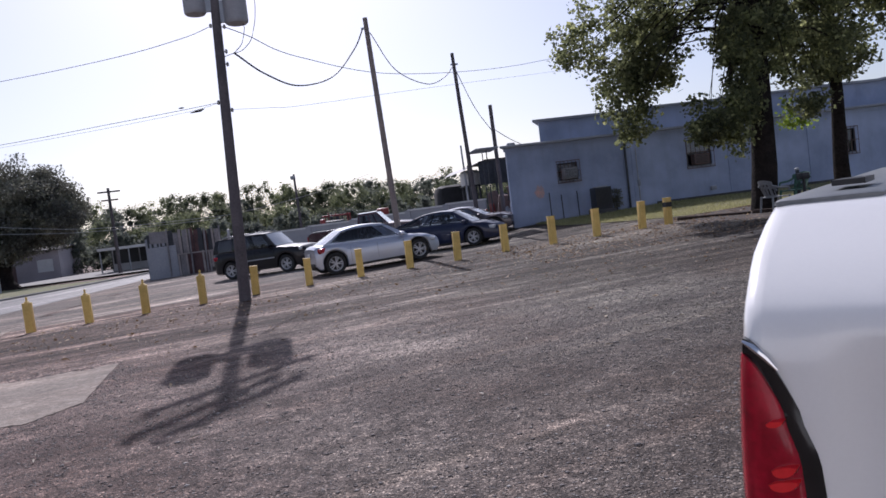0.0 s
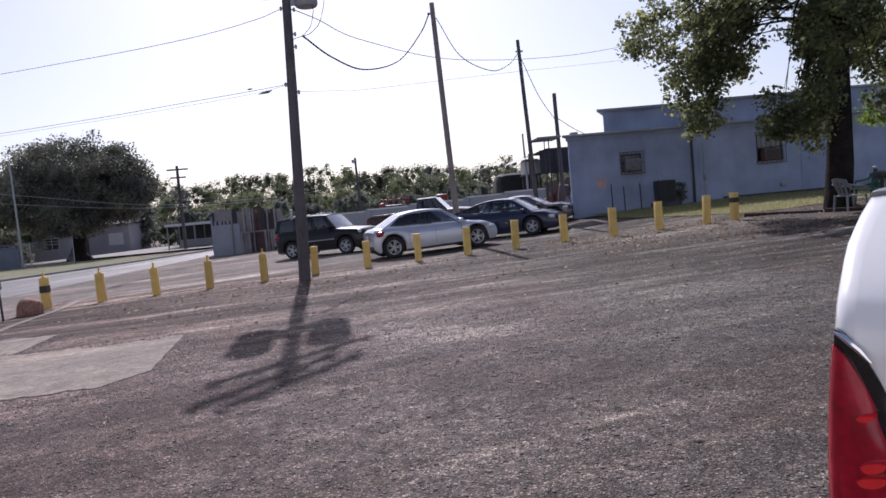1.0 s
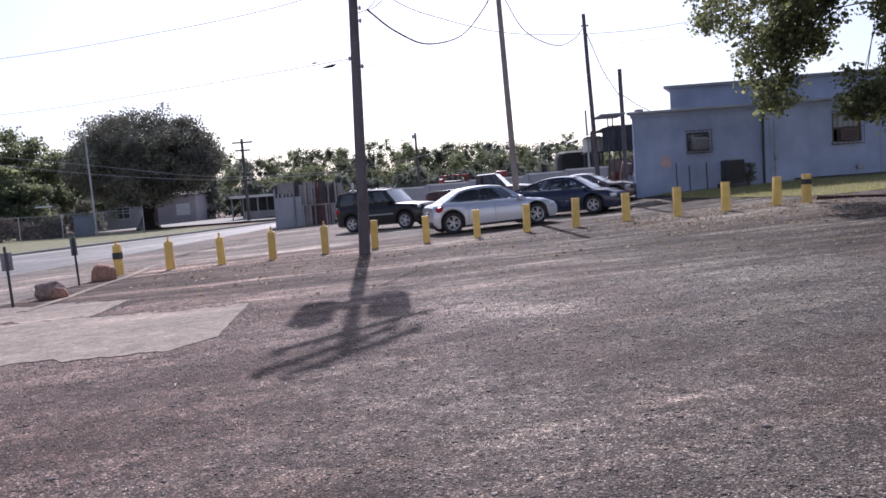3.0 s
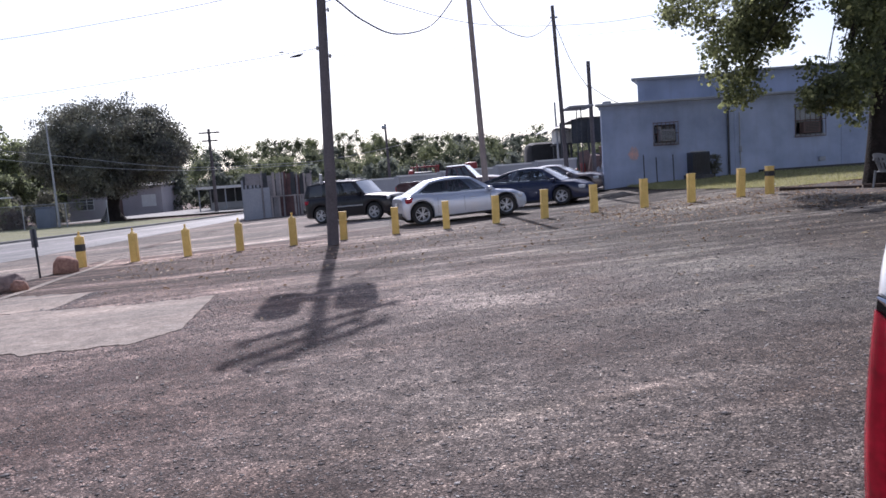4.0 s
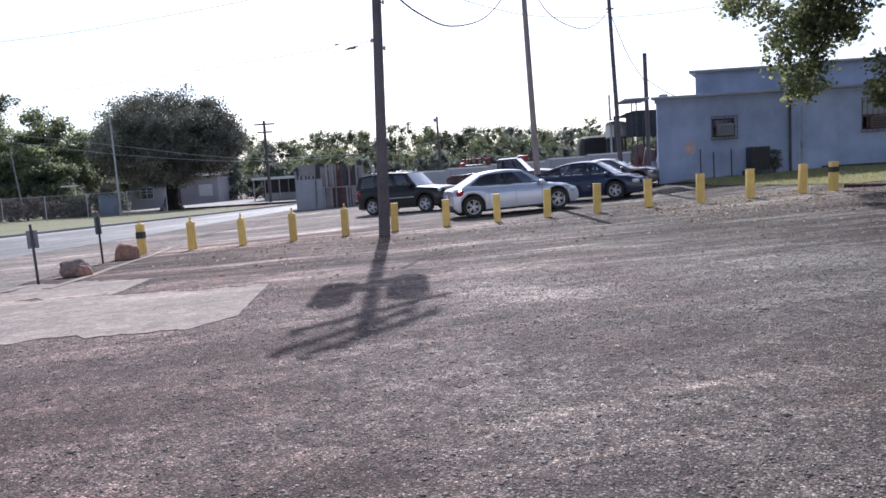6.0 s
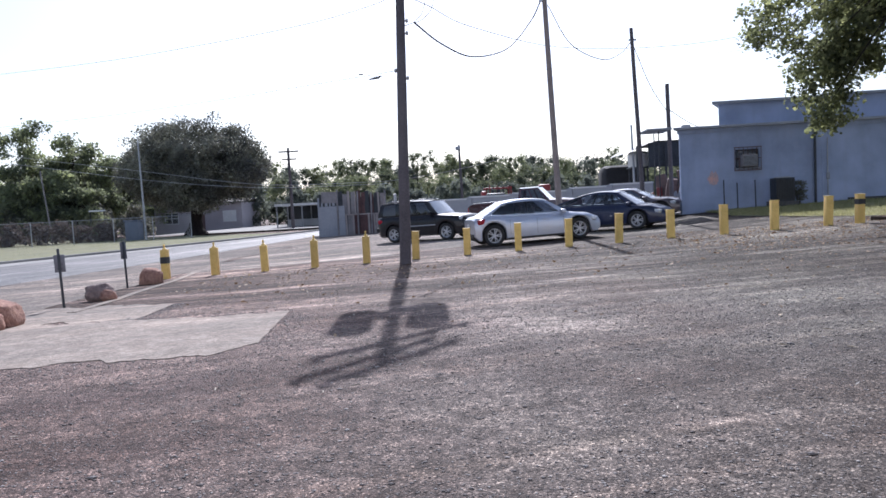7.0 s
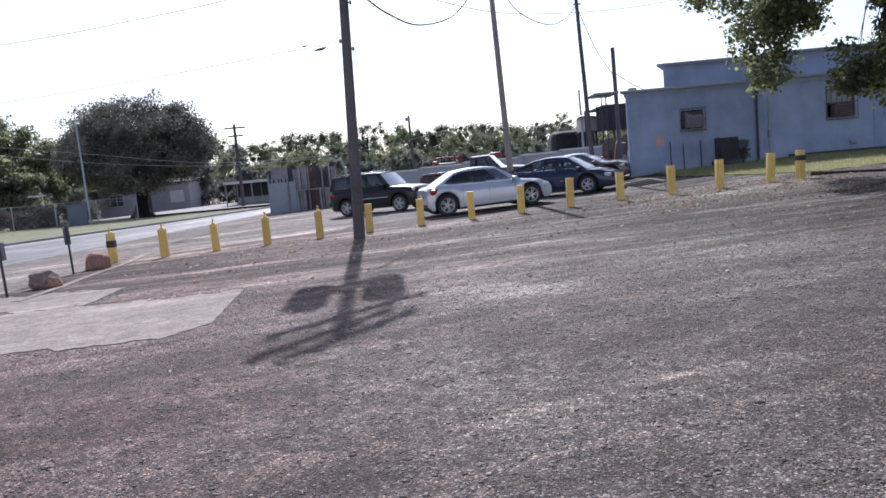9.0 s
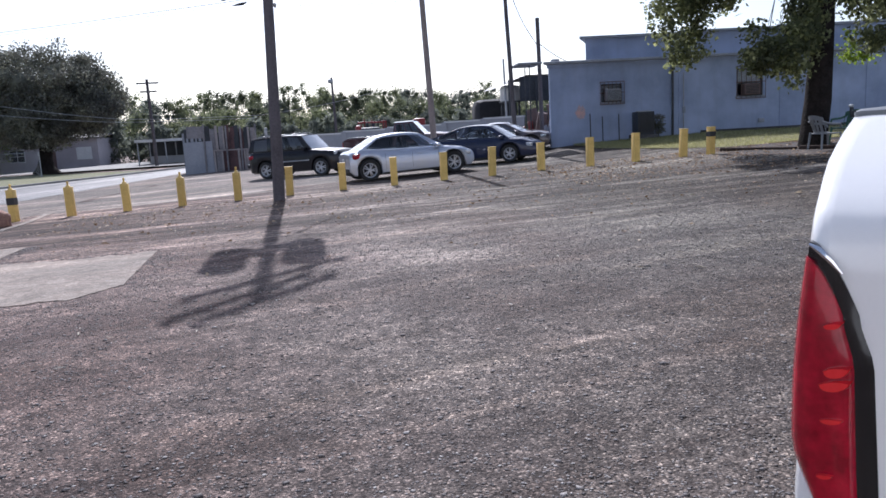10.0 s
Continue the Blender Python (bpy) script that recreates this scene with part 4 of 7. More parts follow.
part("spare_bumper", box_bm(-0.08, 0.06, -0.8, 0.8, 0.5, 0.68, 0.03), BLACK, suv, "black step bumper")
part("side_moulding", box_bm(1.35, 3.05, -0.935, -0.92, 0.66, 0.71, 0.005), STEEL, suv, "pale side moulding")


def build_pickup(name, label, m, paint, rear_detail=False, group="parked cars", bed_l=1.98):
    """A pickup: cab ahead, open bed behind, built of panels. x runs forward from the tailgate, the left side lies at +y."""
    t = thing(name, m, label, "pickup truck", group)
    hw = 0.99
    L = 5.75
    # shoulders: how far the side leans in and the tail leans forward, by height
    prof = [(0.62, 0.0, 0.0), (0.8, -0.012, 0.0), (1.0, -0.004, 0.0), (1.12, 0.0, 0.0), (1.165, 0.0, 0.002), (1.19, 0.0, 0.013), (1.207, -0.0005, 0.03), (1.225, -0.0015, 0.055), (1.245, -0.003, 0.085), (1.265, -0.004, 0.12), (1.283, -0.002, 0.155), (1.3, 0.0, 0.19), (1.314, 0.0035, 0.22), (1.324, 0.006, 0.245), (1.33, 0.0105, 0.27)]
    r, axles = 0.39, (1.05, 4.65)
    arch = 0.46
    for sgn in (1, -1):
        # bed side: outer skin with rounded tail corner, rail top and inner wall
        bm = bmesh.new()
        xs = sorted(list(np.linspace(0.0, bed_l, 24)) + [axles[0] + arch * math.cos(q) for q in np.linspace(0, math.pi, 15)])
        cols = []
        for k in range(5):                              # the tail corner, seen in plan, is rounded
            q = math.pi / 2 * (1 - k / 5)
            cols.append(("c", q))
        for x in xs[1:]:
            cols.append(("s", x))
        rows = []
        for kind, q in cols:
            col = []
            for z, inn, fwd in prof:
                if kind == "c":
                    rad = 0.028
                    x, y = fwd + rad * (1 - math.sin(q)), hw - inn - rad * (1 - math.cos(q))
                else:
                    x, y = max(q, fwd + 0.03) if q < 0.4 else q, hw - inn
                zz = z
                if kind == "s":
                    if abs(q - axles[0]) < arch:
                        zz = max(z, r + 0.05 + math.sqrt(arch * arch - (q - axles[0]) ** 2)) if z < 1.0 else z
                col.append(bm.verts.new((x, sgn * y, zz)))
            rows.append(col)
        for a, b in zip(rows, rows[1:]):
            for k in range(len(prof) - 1):
                bm.faces.new((a[k], b[k], b[k + 1], a[k + 1]))
        bmesh.ops.remove_doubles(bm, verts=bm.verts, dist=0.0005)
        side = part("bed_side", bm, paint, t, smooth_angle=60)
        part("inner_bed_wall", box_bm(0.29, bed_l, sgn * (hw - 0.12) - 0.015, sgn * (hw - 0.12) + 0.015, 0.7, 1.32), paint, t)
        cap = bmesh.new()
        box(cap, 0.255, bed_l - 0.02, sgn * (hw - 0.085) - 0.078, sgn * (hw - 0.085) + 0.078, 1.322, 1.35, 0.01)
        for v in cap.verts:                             # the cap ramps up from its tail end
            if v.co.z > 1.335:
                v.co.z -= 0.014 * (1 - smooth(0.25, 0.42, v.co.x))
        part("rail_cap", cap, BED_CAP, t, "grey plastic bed rail cap")
        for x in (0.45, 1.5):
            part("stake_pocket", box_bm(x - 0.07, x + 0.07, sgn * (hw - 0.1) - 0.025, sgn * (hw - 0.1) + 0.025, 1.345, 1.3545), BLACK, t, "black stake pocket")
        # tail corner post between lamp and tailgate, the lamp and its black surround
        post = bmesh.new()
        n = 12
        prev = None
        for z, inn, fwd in prof:
            ring = []
            for j in range(n + 1):
                f = j / n
                y = hw - inn - 0.028 - f * 0.16
                dip = 0.016 * smooth(0.35, 0.75, f) * (1 - smooth(1.11, 1.2, z))
                ring.append(post.verts.new((fwd + dip, sgn * y, z)))
            if prev:
                for j in range(n):
                    post.faces.new((prev[j], prev[j + 1], ring[j + 1], ring[j]))
            prev = ring
        part("tail_post", post, paint, t, smooth_angle=60)
        def lamp_shape(y_out, w_top, w_bot, z0, z1, x_out, slope):
            """A lens that wraps the corner: slanting top, wider towards its foot."""
            bm = bmesh.new()
            nu, nv = 10, 18
            front, back = [], []
            for i in range(nu + 1):
                fr, bk = [], []
                for j in range(nv + 1):
                    v = j / nv
                    z_top = z1 - slope * (i / nu) ** 1.7
                    z = z0 + (z_top - z0) * v
                    w = (w_bot + (w_top - w_bot) * v) * (1 - 0.2 * smooth(0.78, 1.0, v))
                    belly = 0.014 * math.sin(math.pi * min(1.0, 0.08 + 0.9 * v)) - 0.03 * (1 - smooth(0.0, 0.34, v))
                    y = y_out - w * i / nu + belly * (1 - i / nu)
                    bulge = x_out * (0.35 + 0.65 * math.sin(math.pi * min(1, 0.12 + 0.78 * v))) * (1 - (2 * i / nu - 1.0) ** 4 * 0.9)
                    yy = y
                    fr.append(bm.verts.new((-bulge, sgn * yy, z)))
                    bk.append(bm.verts.new((0.03, sgn * y, z)))
                front.append(fr)
                back.append(bk)
            for i in range(nu):
                for j in range(nv):
                    bm.faces.new((front[i][j], front[i + 1][j], front[i + 1][j + 1], front[i][j + 1]))
            for a, b in ((front[0], back[0]), (front[-1], back[-1])):
                for j in range(nv):
                    bm.faces.new((a[j], a[j + 1], b[j + 1], b[j]))
            for j in (0, nv):
                for i in range(nu):
                    bm.faces.new((front[i][j], front[i + 1][j], back[i + 1][j], back[i][j]))
            return bm
        part("lamp_surround", lamp_shape(hw - 0.006, 0.076, 0.096, 0.745, 1.166, 0.008, 0.095), GLOSS_BLACK, t, "black lamp surround")
        lamp = part("tail_lamp", lamp_shape(hw - 0.002, 0.062, 0.077, 0.76, 1.146, 0.024, 0.085), RED_LENS, t, "glossy red tail lamp", 60)
        lip = bmesh.new()
        tube(lip, [(-0.006, sgn * (hw - 0.006), 1.163), (-0.01, sgn * (hw - 0.018), 1.157), (-0.01, sgn * (hw - 0.034), 1.142), (-0.008, sgn * (hw - 0.046), 1.126)], [0.002, 0.0045, 0.0045, 0.002], 8)
        part("chrome_lip", lip, CHROME, lamp, "bright lip over the lamp")
        for zc_, hh, yy, ww in ((1.061, 0.007, 0.04, 0.012), (1.0, 0.012, 0.046, 0.017), (0.981, 0.012, 0.044, 0.02), (0.93, 0.006, 0.042, 0.015), (0.85, 0.005, 0.036, 0.011)):
            rb_ = bmesh.new()
            # a slanting crescent, domed a little
            q = [(math.cos(a_), 0.35 * math.cos(a_) - math.sin(a_)) for a_ in np.linspace(0, math.pi, 9)] + [(-0.55, 0.1), (0.0, 0.3), (0.55, 0.42)]
            f0 = [rb_.verts.new((-0.0285, sgn * (hw - yy + a_ * ww * -0.86), zc_ - b_ * hh * -0.86)) for a_, b_ in q]
            f1 = [rb_.verts.new((-0.0235, sgn * (hw - yy - a_ * ww), zc_ + b_ * hh)) for a_, b_ in q]
            f2 = [rb_.verts.new((-0.012, sgn * (hw - yy - a_ * ww), zc_ + b_ * hh)) for a_, b_ in q]
            rb_.faces.new(f0)
            rb_.faces.new(f2)
            for g0, g1 in ((f0, f1), (f1, f2)):
                for i in range(len(q)):
                    k2 = (i + 1) % len(q)
                    rb_.faces.new((g0[i], g0[k2], g1[k2], g1[i]))
            part("reflector", rb_, AMBER_LENS, lamp, "brighter red reflector window")
    # tailgate with a sloping shoulder
    gate = bmesh.new()
    prev = None
    for z, inn, fwd in prof:
        ring = [gate.verts.new((fwd + 0.004 - 0.012 * (1 - abs(f)) * (z < 1.15), f * (hw - 0.2), z)) for f in np.linspace(-1, 1, 13)]
        if prev:
            for a, b, d, e in zip(prev, prev[1:], ring[1:], ring):
                gate.faces.new((a, b, d, e))
        prev = ring
    part("tailgate", gate, paint, t, "white tailgate" if rear_detail else "tailgate", 60)
    part("tailgate_inner", box_bm(0.275, 0.3, -hw + 0.2, hw - 0.2, 0.7, 1.32), paint, t)
    part("tailgate_cap", box_bm(0.262, 0.33, -hw + 0.21, hw - 0.21, 1.32, 1.346, 0.01), BED_CAP, t, "grey plastic tailgate cap")
    part("tailgate_handle", box_bm(-0.02, 0.01, -0.13, 0.13, 0.98, 1.07, 0.012), BLACK, t, "black tailgate handle")
    part("bed_floor", box_bm(0.12, bed_l, -hw + 0.1, hw - 0.1, 0.66, 0.72), BED_CAP, t, "bed floor")
    part("bed_front", box_bm(bed_l - 0.03, bed_l + 0.01, -hw + 0.03, hw - 0.03, 0.66, 1.33), paint, t)
    part("rear_bumper", box_bm(-0.16, 0.06, -hw + 0.02, hw - 0.02, 0.46, 0.64, 0.03), CHROME, t, "chrome step bumper")
    part("frame", box_bm(0.1, L - 0.3, -0.6, 0.6, 0.42, 0.64, 0.03), DARK_IN, t, "dark chassis")
    # cab and nose as one lofted body, with real window openings
    cab0, cabz = bed_l + 0.05, 1.9
    bm = bmesh.new()
    prev = None
    top = [(cab0, 1.3), (4.0, 1.28), (4.6, 1.26), (5.5, 1.16), (L, 0.98)]
    for x in sorted(list(np.linspace(cab0, L, 36)) + [axles[1] + arch * math.cos(q) for q in np.linspace(0, math.pi, 13)]):
        zt, zb = curve_at(top, x), 0.52
        if abs(x - axles[1]) < arch:
            zb = max(zb, r + 0.05 + math.sqrt(arch * arch - (x - axles[1]) ** 2))
        w = hw * (1 - 0.12 * max(0, (x - L + 0.6) / 0.6) ** 2)
        half = [(w * 0.9, zb), (w, zb + 0.04), (w, zt - 0.2), (w * 0.97, zt - 0.05), (w * 0.88, zt), (0, zt + 0.04)]
        ring = [bm.verts.new((x, y, z)) for y, z in half] + [bm.verts.new((x, -y, z)) for y, z in reversed(half[:-1])]
        if prev:
            for k in range(len(ring) - 1):
                bm.faces.new((prev[k], prev[k + 1], ring[k + 1], ring[k]))
        else:
            bm.faces.new(ring)
        prev = ring
    bm.faces.new(prev)
    part("cab_body", bm, paint, t, smooth_angle=45)
    wb_, wr = hw * 0.93, hw * 0.76
    for sgn in (1, -1):
        fr, panes = split_grid(lambda u, v: (4.15 + (cab0 + 0.02 - 4.15) * u + v * (-0.55 * (1 - u) + 0.1 * u), sgn * (wb_ + (wr - wb_) * v), 1.27 + (cabz - 1.27) * v), 40, 12,
                               lambda u, v: (0 if u < 0.52 else 1) if 0.08 < v < 0.84 and (0.1 < u < 0.5 or 0.56 < u < 0.9) else None)
        part("cab_side", fr, paint, t)
        for k in panes:
            part("side_window", panes[k], CAR_GLASS, t, "tinted side window")
        part("wing_mirror", box_bm(-0.05, 0.05, -0.03, 0.1, -0.05, 0.12, 0.03, pose(3.85, sgn * 0.95 - (0.07 if sgn < 0 else 0), 1.3)), BLACK, t, "black folded wing mirror")
    for x0, x1, nm in ((4.15, 3.6, "windscreen"), (cab0 + 0.02, cab0 + 0.12, "rear_window")):
        fr, panes = split_grid(lambda s, v: (x0 + (x1 - x0) * v, (2 * s - 1) * (wb_ + (wr - wb_) * v), 1.27 + (cabz - 1.27) * v), 20, 12, lambda s, v: 0 if 0.08 < s < 0.92 and 0.1 < v < 0.88 else None)
        part(nm + "_frame", fr, paint, t)
        part(nm, panes[0], SCREEN_GLASS, t)
    part("roof", grid_bm(lambda u, s: Vector((3.6 + (cab0 + 0.12 - 3.6) * u, (2 * s - 1) * wr, cabz + 0.05 * (1 - (2 * s - 1) ** 2))), 8, 8), paint, t)
    part("seat", box_bm(cab0 + 0.25, cab0 + 0.45, -0.7, 0.7, 0.8, 1.5, 0.06), DARK_IN, t, "dark bench seat")
    tyre, rim, disc = wheel_meshes(r, 0.26, 6)
    for a in axles:
        for sgn in (-1, 1):
            w_ob = part("wheel", tyre, TYRE, t, "tyre on a silver rim")
            w_ob.location = (a, sgn * (hw - 0.15), r)
            part("rim", rim, ALLOY, w_ob)
            part("brake_disc", disc, DARK_IN, w_ob)
    for sgn in (-1, 1):
        part("headlight", box_bm(L - 0.2, L - 0.01, sgn * 0.72 - 0.17, sgn * 0.72 + 0.17, 0.82, 1.02, 0.03), CLEAR_LENS, t, "clear headlight")
    part("front_grille", box_bm(L - 0.06, L + 0.02, -0.5, 0.5, 0.72, 1.0, 0.03), CHROME, t, "chrome grille")
    part("front_bumper", box_bm(L - 0.1, L + 0.1, -0.95, 0.95, 0.45, 0.66, 0.04), CHROME, t, "chrome bumper")
    return t


# the white pickup beside the camera: its left tail corner stands about a metre off
TRUCK_HEADING = 90 - 47.0
corner = Vector((0.6235, 0.8626, 0))
hd = radians(TRUCK_HEADING)
left_dir = Vector((-math.sin(hd), math.cos(hd), 0))
org = corner - left_dir * 0.99
build_pickup("pickup_truck", "white pickup truck with a glossy red tail lamp", pose(org.x, org.y, 0.0, 0, 0, TRUCK_HEADING), WHITE_CAR, True)
build_pickup("pickup_truck", "dark maroon pickup parked behind the sedans", on_land(3.22, 35.5, -15, 2.9 * 0.95) @ Matrix.Scale(0.95, 4), MAROON_CAR, bed_l=2.49)


# ---- the pale blue building ----
B_ANGLE = -3.43
building = thing("building", pose(8.56, 28.7, 0, 0, 0, B_ANGLE), "long low pale blue painted building with a stepped roof", "building")
B_LEN, B_DEEP, EAVE = 34.0, 14.0, 3.66
WINDOWS = [(2.08, 2.94, 2.1, 2.8), (7.72, 8.82, 2.05, 3.15), (14.6, 15.5, 1.85, 2.85)]
cuts = [0.0]
for a, b, z0, z1 in WINDOWS:
    cuts += [a, b]
cuts.append(B_LEN)
for i in range(len(cuts) - 1):
    a, b = cuts[i], cuts[i + 1]
    if i % 2 == 0:
        part("front_wall", box_bm(a, b, 0, 0.2, 0.0, EAVE), WALL_PAINT, building)
    else:
        z0, z1 = WINDOWS[i // 2][2:]
        part("front_wall", box_bm(a, b, 0, 0.2, 0.0, z0), WALL_PAINT, building)
        part("front_wall", box_bm(a, b, 0, 0.2, z1, EAVE), WALL_PAINT, building)
def raked(bm, k=0.42):
    """The end of the building runs back at a slant."""
    for v in bm.verts:
        if v.co.x < 10:
            v.co.x += k * max(0.0, v.co.y)
    return bm


part("end_wall", raked(box_bm(0.0, 0.2, 0.2, B_DEEP, 0, EAVE)), WALL_PAINT, building)
part("end_wall", box_bm(B_LEN - 0.2, B_LEN, 0.2, B_DEEP, 0, EAVE), WALL_PAINT, building)
part("back_wall", box_bm(0.2 + 0.42 * B_DEEP, B_LEN - 0.2, B_DEEP - 0.2, B_DEEP, 0, EAVE), WALL_PAINT, building)
# the strip's dark colour holds damp staining and the shade at the wall's foot
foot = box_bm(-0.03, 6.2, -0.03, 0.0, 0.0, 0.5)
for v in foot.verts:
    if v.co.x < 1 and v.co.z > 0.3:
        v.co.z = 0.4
part("footing", foot, FOOTING, building, "damp footing strip with the wall-foot shade in its colour")
part("footing", box_bm(6.2, B_LEN + 0.03, -0.03, 0.0, 0.0, 0.76), FOOTING, building, "damp footing strip with the wall-foot shade in its colour")
for x in (5.44, 9.7, 13.4, 18.5, 23.0):
    part("pilaster", box_bm(x - 0.16, x + 0.16, -0.025, 0.0, 0.72, EAVE - 0.1), WALL_PAINT, building, "shallow wall pilaster")
part("low_roof", raked(box_bm(-0.3, B_LEN + 0.3, -0.3, B_DEEP + 0.3, EAVE, EAVE + 0.1, 0.02)), BAND_PAINT, building, "flat eave slab")
part("fascia", box_bm(-0.1, B_LEN + 0.1, -0.06, 0.0, EAVE - 0.14, EAVE), WALL_PAINT, building, "painted fascia under the eave")
part("awning", box_bm(-1.25, -0.3, -0.1, 1.6, EAVE + 0.05, EAVE + 0.13, 0.015), BAND_PAINT, building, "thin awning slab past the corner")
part("awning_post", tube_bm([(-0.75, 0.25, 0.0), (-0.75, 0.25, EAVE + 0.03)], 0.024, 10), SHEET_DARK, building, "slim dark awning post")
part("awning_post", tube_bm([(-0.7, 1.4, 0.0), (-0.7, 1.4, EAVE + 0.03)], 0.024, 10), SHEET_DARK, building, "slim dark awning post")
up = bmesh.new()
ux0, uy0, uz0 = 1.32, 1.2, EAVE + 0.12
vs = box(up, ux0, B_LEN - 0.5, uy0, B_DEEP - 0.4, uz0, 4.74)
for v in vs:
    if v.co.z > 4:
        v.co.z += 0.3 * smooth(0, 9, v.co.x - ux0) if v.co.x > 5 else 0
part("clerestory", raked(up), WALL_PAINT, building, "set-back upper storey")
for k in range(8):
    x0 = ux0 - 0.22 + k * 4.2
    z = 4.74 + 0.3 * smooth(0, 33, x0 + 1 - ux0) ** 0.5
    part("coping", raked(box_bm(x0, x0 + 4.2, uy0 - 0.2, B_DEEP - 0.2, z - 0.04, z + 0.06)), BAND_PAINT, building, "thin roof edge of the upper storey")
part("roof_vent", box_bm(0.2, 0.5, 0.3, 0.6, EAVE + 0.12, EAVE + 0.24, 0.03), BAND_PAINT, building)
part("downpipe", tube_bm([(5.0, -0.07, 0.55), (5.0, -0.07, 3.4), (5.0, -0.02, 3.6)], 0.045, 10), SHEET_DARK, building, "dark downpipe")
part("conduit", tube_bm([(5.46, -0.06, 0.6), (5.46, -0.06, 3.1)], 0.022, 8), STEEL, building)
part("meter_box", box_bm(5.41, 5.51, -0.14, -0.04, 1.5, 1.76, 0.012), BAND_PAINT, building, "small white meter box")
part("wall_box", box_bm(8.6, 8.85, -0.12, -0.03, 0.95, 1.12, 0.015), BAND_PAINT, building)
stain = bmesh.new()
ring = [stain.verts.new((1.22 + 0.2 * math.cos(q) * (1 + 0.8 * noise.noise((3 * math.cos(q), 3 * math.sin(q), 3))), -0.004, 1.72 + 0.26 * math.sin(q) * (1 + 0.8 * noise.noise((3 * math.cos(q), 3 * math.sin(q), 7))))) for q in np.linspace(0, 6.2, 22)]
stain.faces.new(ring)
part("faded_mark", stain, surface("faded orange mark", (0.42, 0.37, 0.42), (0.72, 0.44, 0.38), 5, 14, 0.85, spread=(0.4, 0.6)), building, "faded orange paint mark")
for wi, (a, b, z0, z1) in enumerate(WINDOWS):
    part("blind", box_bm(a, b, 0.165, 0.18, z0 + (0.0 if wi == 0 else 0.48 * (z1 - z0)), z1), BAND_PAINT, building, "pale blind behind the pane")
    win = part("window", box_bm(a + 0.04, b - 0.04, 0.1, 0.112, z0 + 0.04, z1 - 0.04), GLASS, building, "dusty window pane")
    fb = bmesh.new()
    for q in ((a, b, z0, z0 + 0.05), (a, b, z1 - 0.05, z1), (a, a + 0.05, z0 + 0.05, z1 - 0.05), (b - 0.05, b, z0 + 0.05, z1 - 0.05), (a + 0.05, b - 0.05, (z0 + z1) / 2 - 0.02, (z0 + z1) / 2 + 0.02)):
        box(fb, q[0], q[1], 0.05, 0.14, q[2], q[3])
    part("frame", fb, SHEET_DARK, win, "dark window frame")
    part("sill", box_bm(a - 0.06, b + 0.06, -0.06, 0.05, z0 - 0.06, z0, 0.01), BAND_PAINT, win)
    bars = bmesh.new()
    for x in np.linspace(a - 0.06, b + 0.06, 7):
        box(bars, x - 0.009, x + 0.009, -0.11, -0.092, z0 - 0.1, z1 + 0.08)
    for z in (z0 - 0.1, (z0 + z1) / 2, z1 + 0.08):
        box(bars, a - 0.08, b + 0.08, -0.112, -0.088, z - 0.014, z + 0.014)
    part("grille", bars, RUST, win, "rusty burglar bars")
part("ceiling", box_bm(6.2, B_LEN - 0.2, 0.2, B_DEEP - 0.2, EAVE - 0.2, EAVE - 0.1), DARK_IN, building)
BM = building.matrix_basis
ac = thing("window_air_conditioner", BM @ Matrix.Translation((2.28, -0.36, 2.13)), "pale-framed box air conditioner set in the barred window", "air conditioner")
part("case", box_bm(-0.06, 0.52, 0.0, 0.5, 0.0, 0.46, 0.02), WEATHERED, ac)
part("coil", box_bm(-0.03, 0.49, -0.006, 0.0, 0.04, 0.42), SHEET, ac, "grey coil face")
for k in range(8):
    part("louvre", box_bm(-0.03, 0.49, -0.014, -0.006, 0.05 + k * 0.046, 0.072 + k * 0.046), SHEET_DARK, ac)
ac2 = thing("window_air_conditioner", BM @ Matrix.Translation((7.95, -0.2, 2.09)), "brown box air conditioner with dark louvres in a barred window", "air conditioner")
part("case", box_bm(0, 0.66, 0.0, 0.4, 0.0, 0.44, 0.02), RUST, ac2)
for k in range(6):
    part("louvre", box_bm(0.05, 0.61, -0.008, 0.0, 0.06 + k * 0.06, 0.09 + k * 0.06), BLACK, ac2)
cx, cy = (BM @ Vector((3.58, -0.6, 0))).xy
cond = thing("condenser_unit", pose(cx, cy, land(cx, cy), 0, 0, B_ANGLE), "dark outdoor condenser unit beside the wall", "condenser")
part("pad", box_bm(-0.45, 0.45, -0.42, 0.42, -0.1, 0.22, 0.01), FOOTING, cond, "dark raised pad")
part("case", box_bm(-0.34, 0.34, -0.34, 0.34, 0.22, 1.1, 0.03), SHEET_DARK, cond, "dark case with coil fins")
for k in range(11):
    part("fin", box_bm(-0.32 + k * 0.06, -0.295 + k * 0.06, -0.354, -0.34, 0.3, 1.03), BLACK, cond)
fan = bmesh.new()
lathe(fan, [(0.29, 1.1), (0.29, 1.14), (0.26, 1.14), (0.26, 1.1)], "Z", sides=24)
part("fan_ring", fan, STEEL, cond)
part("line_set", tube_bm([(0.42, 0.3, 0.3), (0.6, 0.42, 0.5), (0.62, 0.62, 1.0)], 0.03, 8), BLACK, cond)
for lx, hh in ((1.55, 1.2), (2.05, 1.05), (2.72, 1.1)):
    px_, py_ = (BM @ Vector((lx, -0.25, 0))).xy
    solid("stake", tube_bm([(px_, py_, land(px_, py_) - 0.1), (px_ + 0.02, py_ + 0.1, land(px_, py_) + hh)], 0.022, 8), SHEET_DARK, "slim dark stake leaning at the wall", "stake", "stakes at the wall")

